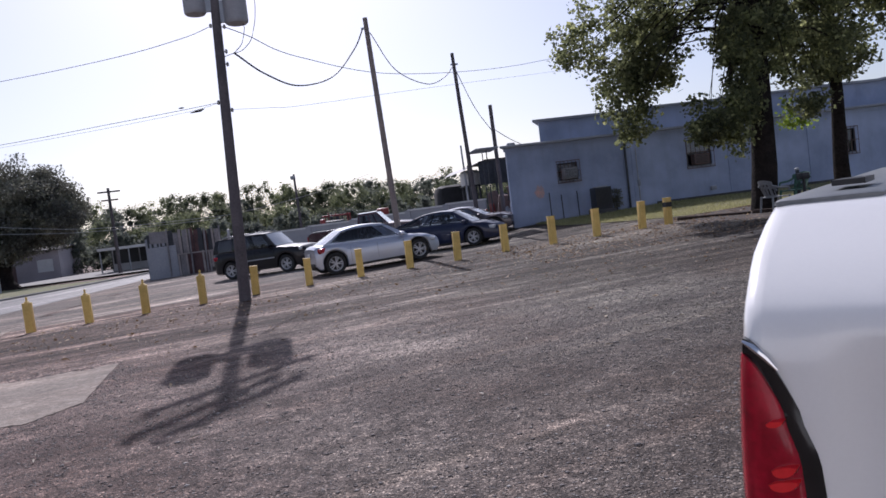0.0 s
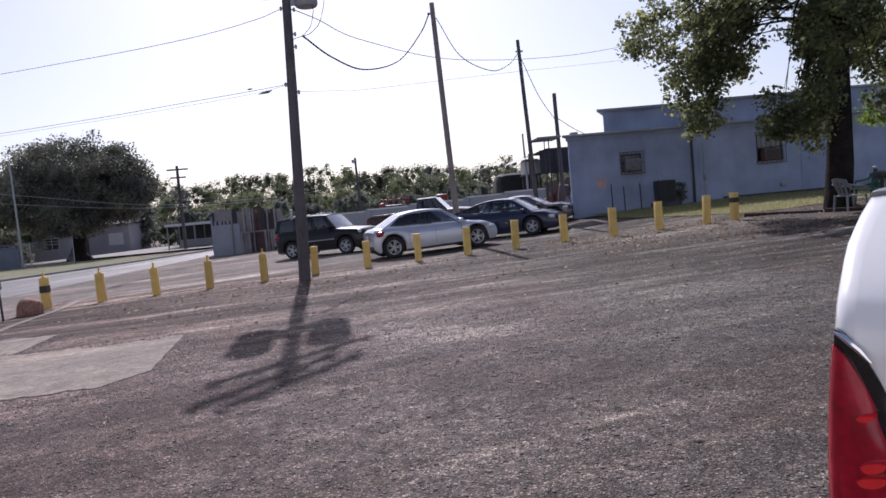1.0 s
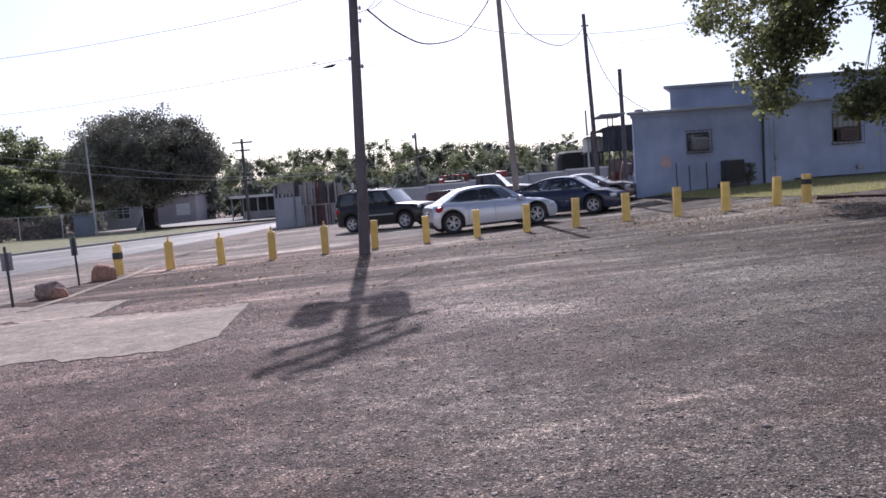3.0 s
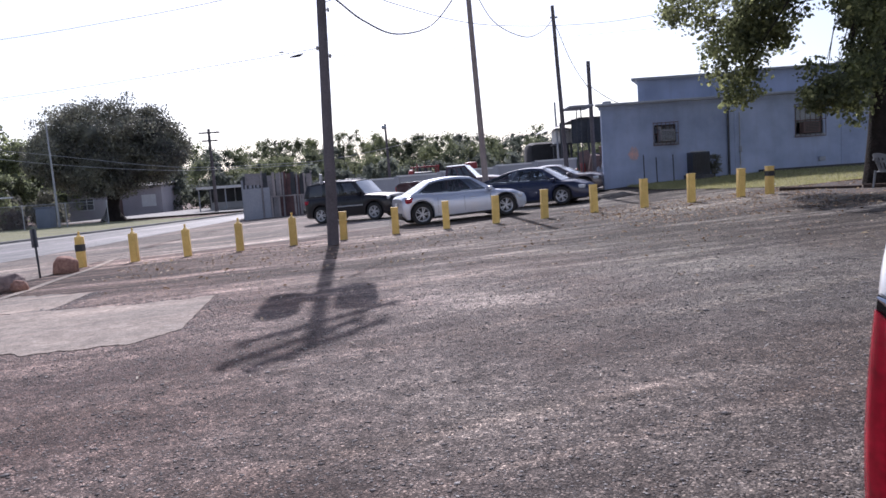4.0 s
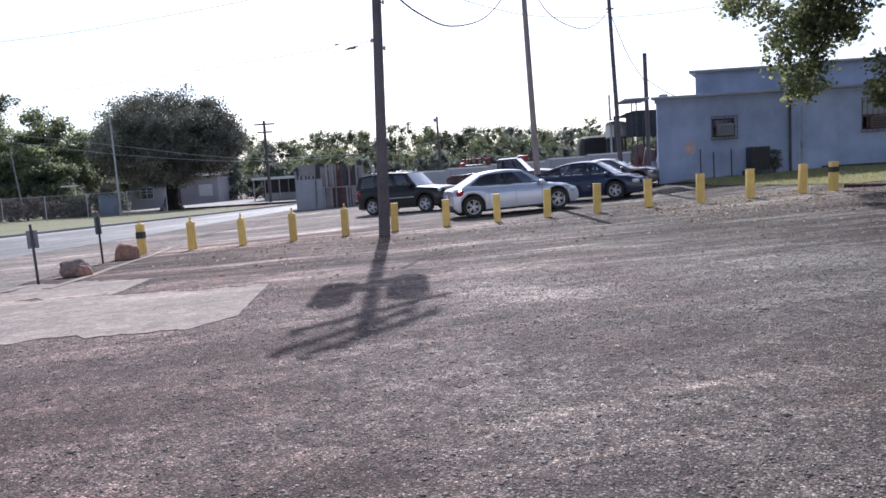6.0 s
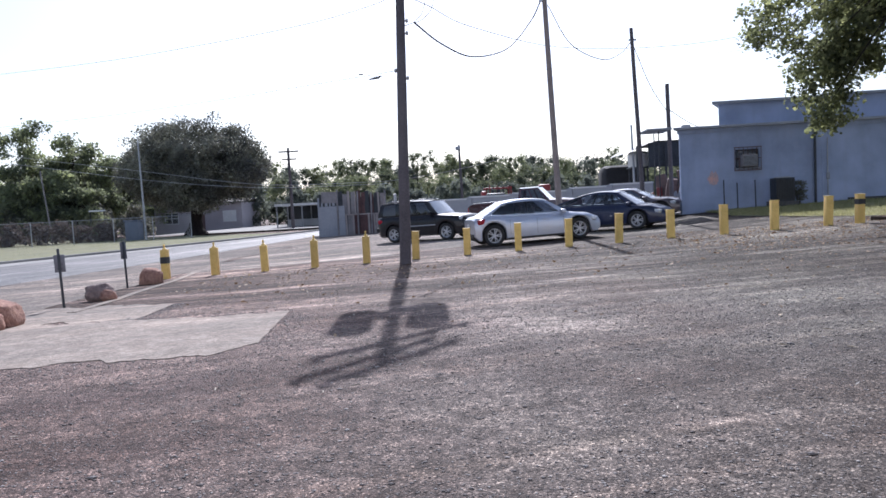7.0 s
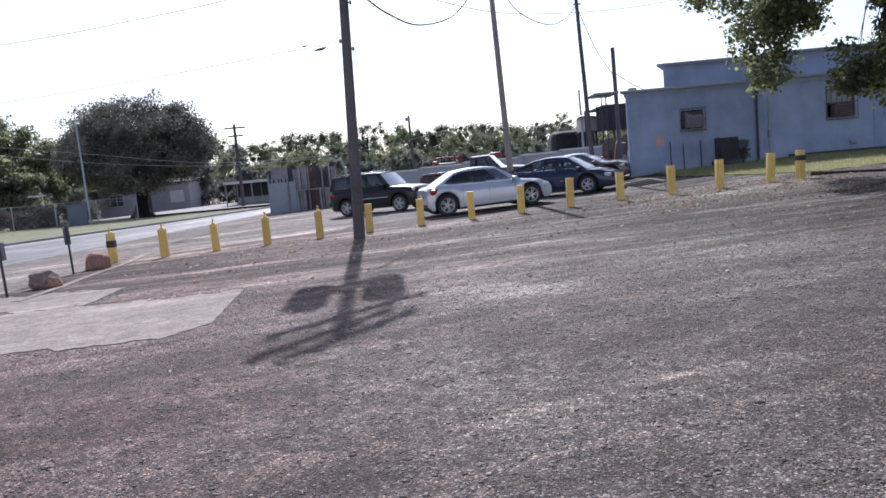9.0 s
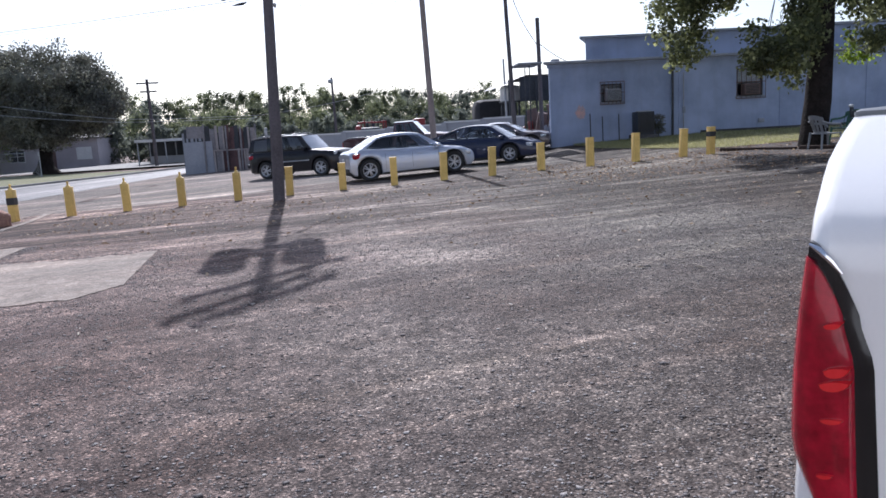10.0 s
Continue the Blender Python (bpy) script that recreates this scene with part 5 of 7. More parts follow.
solid("doorstep", box_bm(-0.8, 0.8, -0.4, 0.4, -0.1, 0.1, 0.02), CONCRETE, "pale worn concrete step at the building's corner", "step", m=pose(8.3, 29.6, land(8.3, 29.6), 0, 0, 60))

# ---- yellow posts ----
POSTS = [(-8.13, 0), (-6.77, 1), (-5.4, 2), (-4.04, 3), (-2.64, 4), (-1.3, 5), (0.09, 6), (1.46, 7), (2.81, 8), (4.15, 9), (5.54, 10), (6.93, 11), (8.27, 12), (9.66, 13), (10.47, 14)]
POST_Z = [-0.27, -0.28, -0.26, -0.21, -0.16, -0.12, -0.08, -0.035, 0.03, 0.10, 0.145, 0.185, 0.235, 0.27, 0.275]
prng = random.Random(7)
for x, i in POSTS:
    y = 19.55 + prng.uniform(-0.04, 0.04)
    zg = POST_Z[i]
    p = thing("bollard", pose(x, y, zg, prng.uniform(-2, 2), prng.uniform(-1.5, 1.5) - (1.2 if i < 5 else 0), prng.uniform(-6, 6)), "square yellow-painted steel bollard" + (" with a black band" if i in (0, 14) else " with a small knob on top" if i < 5 else ""), "bollard", "row of yellow posts")
    hgt = prng.uniform(0.70, 0.75)
    s = 0.09
    part("post", box_bm(-s, s, -s, s, -0.25, hgt, 0.012), YELLOW, p)
    if i < 5:
        kb = bmesh.new()
        lathe(kb, [(0.06, hgt - 0.005), (0.055, hgt + 0.03), (0.025, hgt + 0.05), (0.022, hgt + 0.1), (0.034, hgt + 0.12), (0.01, hgt + 0.15)], "Z", sides=10)
        part("knob", kb, YELLOW, p, "small yellow knob")
    else:
        part("cap", box_bm(-s - 0.006, s + 0.006, -s - 0.006, s + 0.006, hgt - 0.012, hgt + 0.012, 0.004), YELLOW, p)
    if i in (0, 14):
        part("band", box_bm(-s - 0.004, s + 0.004, -s - 0.004, s + 0.004, hgt - 0.38 + (0.12 if i else 0), hgt - 0.2 + (0.08 if i else 0)), BLACK, p, "black band")


# ---- poles and wires ----
def pole(name, base, top, r0, r1, material, label, group="utility poles"):
    t = thing(name, pose(*base), label, "utility pole", group)
    d = Vector(top) - Vector(base)
    pts = [d * k for k in (-0.03, 0.1, 0.3, 0.5, 0.7, 0.9, 1.0)]
    pts = [Vector(p) + Vector((0.012 * noise.noise((p.z, base[0], 0)), 0, 0)) for p in pts]
    part("shaft", tube_bm(pts, [r0 + (r1 - r0) * k for k in (0, 0.1, 0.3, 0.5, 0.7, 0.9, 1)], 14), material, t, "weathered wooden shaft")
    return t


def wire(name, pts, sag, r, material, label, group="overhead wires"):
    a, b = Vector(pts[0]), Vector(pts[1])
    line = [a.lerp(b, k / 24) - Vector((0, 0, sag * 4 * (k / 24) * (1 - k / 24))) for k in range(25)]
    return solid(name, tube_bm(line, r, 6), material, label, "wire", group)


P1B, P1T = (-1.47, 18.0, land(-1.47, 18.0)), (-1.15, 18.0, 9.42)
p1 = pole("utility_pole", P1B, P1T, 0.145, 0.088, TIMBER, "dark creosoted wooden pole carrying two transformers")


def on_pole(z):
    k = (z - P1B[2]) / (P1T[2] - P1B[2])
    return Vector(((P1T[0] - P1B[0]) * k, 0, z - P1B[2]))


def transformer(name, dx, dy, z, h, r):
    c = on_pole(z) + Vector((dx, dy, 0))
    bm = bmesh.new()
    lathe(bm, [(r * 0.86, 0), (r * 0.97, 0.03), (r, 0.08), (r, h - 0.1), (r * 1.04, h - 0.08), (r * 1.04, h - 0.02), (r * 0.8, h + 0.06), (r * 0.2, h + 0.1)], "Z", centre=c, sides=26)
    can = part(name, bm, CAN_GREY, p1, "grey steel transformer can", 40)
    part("bracket", box_bm(*sorted((c.x - dx * 0.9, c.x)), c.y - 0.05, c.y + 0.05, c.z + h * 0.04, c.z + h * 0.42), STEEL, can)
    for a in (0.5, 2.2):
        b = bmesh.new()
        lathe(b, [(0.05, 0), (0.06, 0.05), (0.035, 0.1), (0.055, 0.15), (0.03, 0.22), (0.012, 0.3)], "Z", centre=c + Vector((r * 0.5 * math.cos(a), r * 0.5 * math.sin(a), h + 0.04)), sides=10)
        part("bushing", b, PORCELAIN, can)


transformer("transformer", -0.46, 0.0, 6.7, 1.22, 0.255)
transformer("transformer", 0.46, 0.02, 6.43, 1.36, 0.275)
for z, half, off, turn in ((9.22, 1.0, 0.15, 57), (9.22, 1.0, -0.15, 57), (8.38, 1.1, -0.15, 47)):
    arm_dir = Vector((math.cos(radians(turn)), math.sin(radians(turn)), 0))
    c = on_pole(z) + Vector((-arm_dir.y, arm_dir.x, 0)) * off
    ab = bmesh.new()
    ang = math.degrees(math.atan2(arm_dir.y, arm_dir.x))
    box(ab, -half, half, -0.045, 0.045, -0.055, 0.055, 0.008, pose(c.x, c.y, c.z, 0, 0, ang))
    arm = part("crossarm", ab, TIMBER, p1, "wooden crossarm")
    for k in (-0.92, -0.45, 0.45, 0.92):
        ib = bmesh.new()
        lathe(ib, [(0.02, 0.05), (0.055, 0.09), (0.04, 0.13), (0.055, 0.17), (0.02, 0.22)], "Z", centre=c + arm_dir * half * k, sides=10)
        part("insulator", ib, PORCELAIN, arm)
for dx, z in ((-0.15, 6.42), (0.16, 6.38), (0.15, 5.8), (-0.15, 4.62), (0.15, 4.42), (0.15, 5.5)):
    ib = bmesh.new()
    c = on_pole(z) + Vector((dx, 0, 0))
    lathe(ib, [(0.012, -0.055), (0.032, -0.03), (0.032, 0.03), (0.012, 0.055)], "Z", centre=c, sides=10)
    box(ib, *sorted((c.x - dx, c.x)), c.y - 0.012, c.y + 0.012, c.z - 0.012, c.z + 0.012)
    part("insulator", ib, PORCELAIN, p1, "small porcelain insulator")
for knots in ([(0.62, 7.0), (0.85, 6.51), (0.79, 6.25), (0.72, 6.05), (0.52, 5.87)], [(0.75, 7.65), (1.1, 7.3), (1.16, 7.05), (1.11, 6.62), (0.96, 6.14), (0.73, 5.92), (0.52, 5.86)], [(0.52, 5.87), (0.4, 5.84), (0.28, 5.8)]):
    line = []
    ks = [Vector((x, 0.0, z)) for x, z in knots]
    for a, b in zip(ks, ks[1:]):
        line += [a.lerp(b, q / 4) for q in range(4)]
    line.append(ks[-1])
    line = [line[0]] + [(p + q + r) / 3 for p, q, r in zip(line, line[1:], line[2:])] + [line[-1]]
    part("drop_lead", tube_bm(line, 0.009, 6), CABLE, p1, "looping black service lead")
part("guard", box_bm(-0.2, -0.14, -0.06, 0.06, 1.5, 1.75, 0.01), STEEL, p1, "small metal tag")

P2T = (3.28, 26.6, 8.72)
p2 = pole("utility_pole", (3.55, 26.6, land(3.55, 26.6)), P2T, 0.12, 0.085, TIMBER_PALE, "tall bare weathered wooden pole")
P3T = (7.14, 30.0, 7.95)
p3 = pole("utility_pole", (7.42, 30.0, land(7.42, 30)), P3T, 0.1, 0.07, TIMBER, "bare wooden pole beside the parked cars")
P4T = (8.78, 31.0, 5.8)
pole("utility_pole", (8.86, 31.0, 0.1), P4T, 0.092, 0.082, TIMBER, "short dark wooden pole at the building's corner")
for pt, dz in ((p2, 8.3), (p3, 7.2)):
    part("hook", box_bm(-0.45 if pt is p2 else -0.4, -0.2 if pt is p2 else -0.1, -0.04, 0.04, dz, dz + 0.06), STEEL, pt)
def cable(name, knots, r, material, label, group="overhead wires"):
    """A hanging cable gliding through a few knots."""
    k = [Vector(q) for q in knots]
    k = [k[0] * 2 - k[1]] + k + [k[-1] * 2 - k[-2]]
    line = []
    for a, b, c, d in zip(k, k[1:], k[2:], k[3:]):
        for i in range(8):
            q = i / 8
            line.append(0.5 * ((2 * b) + (c - a) * q + (2 * a - 5 * b + 4 * c - d) * q * q + (3 * b - a - 3 * c + d) * q ** 3))
    line.append(k[-2])
    return solid(name, tube_bm(line, r, 6), material, label, "wire", group)


cable("service_cable", [(-0.95, 18.05, 5.76), (-0.33, 20.0, 5.62), (0.56, 22.3, 5.68), (1.76, 24.6, 6.34), (2.74, 26.1, 7.56), (3.15, 26.6, 8.33)], 0.023, CABLE, "drooping black service cable")
cable("service_cable", [(3.4, 26.6, 8.18), (4.35, 27.8, 7.02), (5.69, 28.9, 6.58), (6.55, 29.5, 6.87), (7.1, 30.0, 7.4)], 0.017, CABLE, "drooping black service cable")
cable("service_cable", [(7.2, 30.0, 7.25), (7.96, 30.5, 5.7), (8.74, 31.0, 4.68)], 0.015, CABLE, "drooping black service cable")
cable("service_cable", [(8.82, 31.0, 4.75), (9.4, 30.6, 4.2), (9.9, 30.3, 3.85)], 0.016, CABLE, "drooping black service cable")
cable("span_wire", [(-1.08, 18.0, 6.37), (-0.6, 18.9, 6.36), (0.67, 22.2, 6.5), (4.36, 28.0, 6.91), (10.77, 34.0, 7.97), (18.5, 40.0, 9.8)], 0.011, CABLE, "long sagging black wire")
cable("span_wire", [(-1.16, 18.0, 4.43), (-0.3, 18.95, 4.55), (0.67, 20.0, 4.71), (5.5, 25.1, 5.78), (12.93, 33.0, 7.39), (20.0, 40.0, 9.0)], 0.005, CABLE, "thin taut black wire overhead")
cable("span_wire", [(-1.4, 18.0, 6.41), (-2.2, 18.85, 6.4), (-4.27, 21.0, 6.59), (-8.31, 24.5, 7.01), (-16.0, 31.0, 7.95), (-34.0, 46.2, 10.6)], 0.008, CABLE, "thin black wire running to the road")
cable("span_wire", [(-1.46, 18.0, 4.62), (-2.3, 18.75, 4.66), (-4.4, 20.5, 4.77), (-8.41, 24.0, 5.02), (-16.0, 30.5, 5.6), (-34.0, 45.9, 7.3)], 0.007, CABLE, "thin black wire running to the road")
cable("span_wire", [(-1.46, 18.0, 4.6), (-2.3, 18.75, 4.59), (-4.4, 20.5, 4.68), (-8.41, 24.0, 4.94), (-16.0, 30.5, 5.5), (-34.0, 45.9, 7.2)], 0.004, CABLE, "thin black wire running to the road")
solid("splice", tube_bm([(-2.2, 18.5, 4.52), (-2.08, 18.44, 4.53), (-1.93, 18.36, 4.535), (-1.83, 18.3, 4.56)], [0.006, 0.024, 0.032, 0.008], 8), CABLE, "black splice sleeve hanging on the wire", "cable splice", "overhead wires")
solid("splice", tube_bm([(-2.47, 18.75, 4.7), (-2.4, 18.7, 4.695), (-2.34, 18.65, 4.69)], [0.012, 0.022, 0.012], 8), CABLE, "small black splice sleeve on the wire", "cable splice", "overhead wires")

# poles across the road
pf = pole("street_lamp", (0.1, 75, -0.6), (-0.03, 75, 7.1), 0.16, 0.11, TIMBER, "far wooden pole with a lamp on top")
part("lamp_head", box_bm(-0.5, 0.02, -0.18, 0.18, 7.15, 7.55, 0.07), STEEL, pf, "lamp head")
pg = pole("utility_pole", (-16.55, 70.8, -0.6), (-16.6, 70.8, 7.35), 0.17, 0.12, TIMBER, "far wooden pole with two crossarms")
for z in (7.6, 6.85):
    part("crossarm", box_bm(-1.0 if z > 7 else -0.75, 0.95 if z > 7 else 0.7, -0.06, 0.06, z - 0.07, z + 0.07), TIMBER, pg, "wooden crossarm")
pole("flag_pole", (-24.2, 55.0, -0.5), (-24.3, 55.0, 7.2), 0.085, 0.055, STEEL, "slim pale steel pole beside the oak")
pole("flag_pole", (-34.3, 60.0, -0.5), (-34.9, 60.0, 5.6), 0.07, 0.05, WEATHERED, "slim grey steel pole at the fence")
pole("flag_pole", (9.45, 40.0, 0.2), (9.35, 40.0, 5.0), 0.07, 0.05, STEEL, "slim grey pole behind the wall")
cable("span_wire", [(-62.0, 60, 11.6), (-48.0, 60, 8.85), (-35.9, 60, 6.73), (-26.1, 60, 5.12), (-18.8, 60, 3.86), (-14.0, 60, 3.4), (-6.0, 60, 3.3)], 0.022, ALUMINIUM, "bright aluminium wire across the road")
cable("span_wire", [(-62.0, 60, 11.0), (-48.0, 60, 8.2), (-35.9, 60, 6.1), (-26.1, 60, 4.42), (-18.8, 60, 3.5), (-14.0, 60, 3.2), (-6.0, 60, 3.1)], 0.022, ALUMINIUM, "bright aluminium wire across the road")
wire("span_wire", [(-6.0, 60, 3.3), (6.0, 60, 5.3)], 0.3, 0.02, ALUMINIUM, "bright aluminium wire across the road")
wire("span_wire", [(-30, 62, 6.4), (-8.0, 62, 4.0)], 0.4, 0.012, CABLE, "thin black wire across the road")


# ---- rocks, signs and timber edging ----
def boulder(name, x, y, sx, sy, sz, seed, label, turn=0, cut=0.0, stone=None):
    bm = bmesh.new()
    bmesh.ops.create_icosphere(bm, subdivisions=4, radius=1.0)
    for v in bm.verts:
        n = v.co.normalized()
        k = 1 + 0.25 * noise.noise(n * 1.3 + Vector((seed, 0, 0))) + 0.1 * noise.noise(n * 3.5 + Vector((0, seed, 0))) + 0.03 * noise.noise(n * 9 + Vector((0, 0, seed)))
        c = n * k
        c = Vector([math.copysign(abs(q) ** (1 - cut), q) for q in c])
        v.co = Vector((c.x * sx, c.y * sy, c.z * sz))
        v.co.z = max(-0.8 * sz, v.co.z)
    return solid(name, bm, stone or ROCK, label, "rock", "rocks at the kerb", m=pose(x, y, land(x, y) + sz * 0.72, 0, 6, turn), smooth_angle=40)


boulder("boulder", -7.2, 14.1, 0.3, 0.22, 0.2, 3.0, "rough broken grey-brown rock on the dirt", 10, 0.0, ROCK_GREY)
boulder("boulder", -7.0, 14.0, 0.16, 0.14, 0.12, 6.0, "small reddish rock beside a larger one", 40)
boulder("boulder", -7.87, 18.0, 0.27, 0.24, 0.23, 9.0, "barrel-shaped red sandstone rock beside a yellow post", 0, 0.35)
boulder("boulder", -7.12, 10.62, 0.4, 0.34, 0.24, 13.0, "big flat-topped orange sandstone rock", 15, 0.35)
boulder("boulder", -6.93, 10.2, 0.24, 0.2, 0.17, 17.0, "smaller rounded orange rock lying against a bigger one", 60, 0.2)


def small_sign(x, y, top, plate0, plate1, w, turn, label):
    zg = land(x, y)
    t = thing("sign", pose(x, y, zg, 0, -1.5, turn), label, "sign", "small signs at the kerb")
    part("post", box_bm(-0.022, 0.022, -0.012, 0.012, -0.1, top - zg, 0.004), SHEET_DARK, t, "dark steel post")
    part("plate", box_bm(-w / 2, w / 2, 0.014, 0.02, plate0 - zg, plate1 - zg, 0.002), TERRA, t, "grey back of the sign plate")
    part("bracket", box_bm(-0.035, 0.035, -0.016, 0.013, plate0 - zg + 0.05, plate0 - zg + 0.08), SHEET_DARK, t)


small_sign(-7.33, 13.0, 0.87, 0.44, 0.76, 0.19, 10, "small sign on a slim dark post, seen from its back")
small_sign(-8.02, 17.0, 0.83, 0.4, 0.8, 0.15, 55, "narrow sign on a slim dark post, seen nearly edge on")
for (xa, ya), (xb, yb) in (((11.2, 20.25), (12.25, 18.25)), ((12.3, 18.15), (13.35, 16.15)), ((13.4, 16.05), (14.6, 14.0))):
    d = math.degrees(math.atan2(yb - ya, xb - xa))
    ln = math.hypot(xb - xa, yb - ya)
    solid("timber_edging", box_bm(0, ln, -0.09, 0.09, -0.08, 0.1, 0.025), ROTTEN, "dark old railway timber edging the tree bed", "timber", "timbers round the tree", m=pose(xa, ya, land(xa, ya), 0, 0, d))


solid("tree_bed", sheet([(10.3, 18.9), (11.0, 17.6), (12.0, 16.0), (13.3, 14.2)], [(12.6, 20.4), (13.4, 19.2), (14.6, 17.6), (16.0, 16.0)], 40, 16, 0.012, 0.5, seed=21.0), HUMUS, "leaf mould darkened with the shade under the tree", "soil", kind="structure")

# ---- plastic chair and clutter under the tree ----
def garden_chair(x, y, turn, material, label):
    t = thing("garden_chair", pose(x, y, land(x, y) + 0.02, 0, 0, turn), label, "chair", "chairs under the tree")
    part("seat", box_bm(-0.26, 0.26, -0.24, 0.26, 0.395, 0.425, 0.012), material, t)
    def shell(u, v, inner):
        """A curved plastic back that leans away from the seat."""
        q = 2 * u - 1
        return Vector((q * (0.25 + 0.05 * v), -0.24 - 0.15 * v + 0.1 * q * q + inner * 0.022, 0.41 + 0.47 * v - 0.06 * q * q * v))
    back = bmesh.new()
    sheets = [[[back.verts.new(shell(i / 10, j / 8, side)) for j in range(9)] for i in range(11)] for side in (0, 1)]
    for g in sheets:
        for i in range(10):
            for j in range(8):
                if 0 < j < 6 and i % 2 == 1 and 0 < i < 10:
                    continue                            # slots between the back's slats
                back.faces.new((g[i][j], g[i + 1][j], g[i + 1][j + 1], g[i][j + 1]))
    for j in range(8):
        for i in (0, 10):
            back.faces.new((sheets[0][i][j], sheets[0][i][j + 1], sheets[1][i][j + 1], sheets[1][i][j]))
    for i in range(10):
        back.faces.new((sheets[0][i][8], sheets[0][i + 1][8], sheets[1][i + 1][8], sheets[1][i][8]))
    part("backrest", back, material, t, "curved slotted backrest", 60)
    for sx in (-1, 1):
        part("armrest", tube_bm([(sx * 0.28, -0.28, 0.72), (sx * 0.3, -0.1, 0.66), (sx * 0.3, 0.2, 0.64), (sx * 0.28, 0.25, 0.55)], 0.028, 8), material, t)
        for sy in (-1, 1):
            part("leg", tube_bm([(sx * 0.25, sy * 0.24, 0.44), (sx * 0.29, sy * 0.28, 0.0)], [0.03, 0.022], 8), material, t)
    return t


garden_chair(12.45, 17.35, -92, GREY_PLASTIC, "weathered pale grey plastic chair under the tree")
garden_chair(13.35, 17.75, 100, GREEN_PAINT, "dark green garden chair under the tree")
bed_post = thing("short_post", pose(13.64, 17.98, land(13.64, 17.98) - 0.05), "short dark post with a pale cap beside the chairs", "post")
part("shaft", tube_bm([(0, 0, 0), (0.01, 0, 0.98)], [0.055, 0.05], 10), SHEET_DARK, bed_post)
cap_bm = bmesh.new()
lathe(cap_bm, [(0.06, 0.98), (0.065, 1.0), (0.06, 1.03), (0.03, 1.05)], "Z", sides=14)
part("cap", cap_bm, STEEL, bed_post, "pale metal cap")
g = thing("charcoal_grill", pose(13.15, 17.1, land(13.15, 17.1)), "small black grill on a post under the tree", "grill")
part("post", tube_bm([(0, 0, -0.1), (0, 0, 0.75)], 0.04, 10), BLACK, g)
gb = bmesh.new()
box(gb, -0.12, 0.12, -0.1, 0.1, 0.75, 0.92, 0.02)
part("firebox", gb, BLACK, g)
j = bmesh.new()
lathe(j, [(0.09, 0), (0.1, 0.02), (0.1, 0.2), (0.05, 0.26), (0.03, 0.3)], "Z", sides=14)
solid("plastic_jug", j, WHITE_PLASTIC, "white plastic jug on the ground under the tree", "jug", m=pose(13.0, 16.9, land(13, 16.9)))
for x, y, s in ((12.2, 22.7, 0.16), (15.3, 22.4, 0.14), (8.4, 9.2, 0.04), (6.1, 8.3, 0.035)):
    pb = bmesh.new()
    bmesh.ops.create_icosphere(pb, subdivisions=2, radius=s)
    for v in pb.verts:
        v.co = Vector((v.co.x * (1 + 0.4 * noise.noise(v.co * 9)), v.co.y * 0.6, max(-0.02, v.co.z * 0.3 + 0.02 * noise.noise(v.co * 14))))
    solid("paper_scrap", pb, WHITE_PAINT, "crumpled scrap of white paper on the ground", "litter", "paper scraps", m=pose(x, y, land(x, y) + 0.03, 0, 0, x * 70))

# ---- an unseen white wall behind the camera, added to bounce sunlight onto the truck ----
solid("bounce_wall", box_bm(-30, 30, -0.2, 0.2, -0.4, 7.0), WHITE_PAINT, "unseen white wall added to bounce sunlight onto the truck", "wall", kind="structure", m=pose(2, -11.0, 0))

# ---- block wall and yard behind the cars ----
bw = thing("block_wall", Matrix(), "long grey block wall with a cap coloured as if sunlit", "wall", kind="structure")
wl = [(-6.5, 46), (-2, 44.8), (3, 42.3), (6, 40.4), (9.9, 38.0)]
for (xa, ya), (xb, yb) in zip(wl, wl[1:]):
    d, ln = math.degrees(math.atan2(yb - ya, xb - xa)), math.hypot(xb - xa, yb - ya)
    n = max(1, round(ln / 2.4))
    for k in range(n):
        xm, ym = xa + (xb - xa) * k / n, ya + (yb - ya) * k / n
        zt = 1.43 + 0.036 * (xm + 2)
        m = pose(xm, ym, 0, 0, 0, d)
        part("wall_panel", box_bm(0.01, ln / n - 0.01, -0.1, 0.1, -0.6, zt, 0.0, m), BLOCK, bw)
        part("wall_cap", box_bm(0.0, ln / n, -0.14, 0.14, zt, zt + 0.09, 0.0, m), BLOCK_CAP, bw)
        part("wall_pier", box_bm(-0.16, 0.16, -0.16, 0.16, -0.6, zt + 0.04, 0.0, m), BLOCK, bw)

enc = thing("yard_enclosure", pose(-8.45, 43.0, -0.45, 0, 0, 8), "tall enclosure of mixed grey sheets, boards and rusty panels", "enclosure")
part("corner_wall", box_bm(0, 1.5, -0.1, 0.1, 0, 1.88, 0.0, pose(0, 0, 0, 0, -0.6, 0)), SHEET, enc, "plain blue-grey sheet wall")
part("corner_wall", box_bm(-0.1, 0.1, 0.12, 4.0, 0, 2.4), SHEET, enc, "plain grey sheet wall")
part("upper_sheet", box_bm(0.1, 1.02, -0.06, 0.02, 2.1, 2.76, 0.0, pose(0, 0, 0, 0, 1.5, 0)), WEATHERED, enc, "pale weathered sheet")
# a dark sheet fills the gap in place of its shade
part("gap_shade", box_bm(0.02, 1.4, 0.03, 0.07, 1.8, 2.6), SHEET_DARK, enc, "dark sheet standing for the shaded gap")
for xa, w, z0, z1 in ((0.12, 0.1, 1.86, 2.12), (0.34, 0.16, 1.9, 2.1), (0.6, 0.08, 1.86, 2.14), (0.78, 0.14, 1.92, 2.12)):
    part("batten", box_bm(xa, xa + w, -0.04, 0.02, z0, z1), SHEET, enc, "short grey batten")
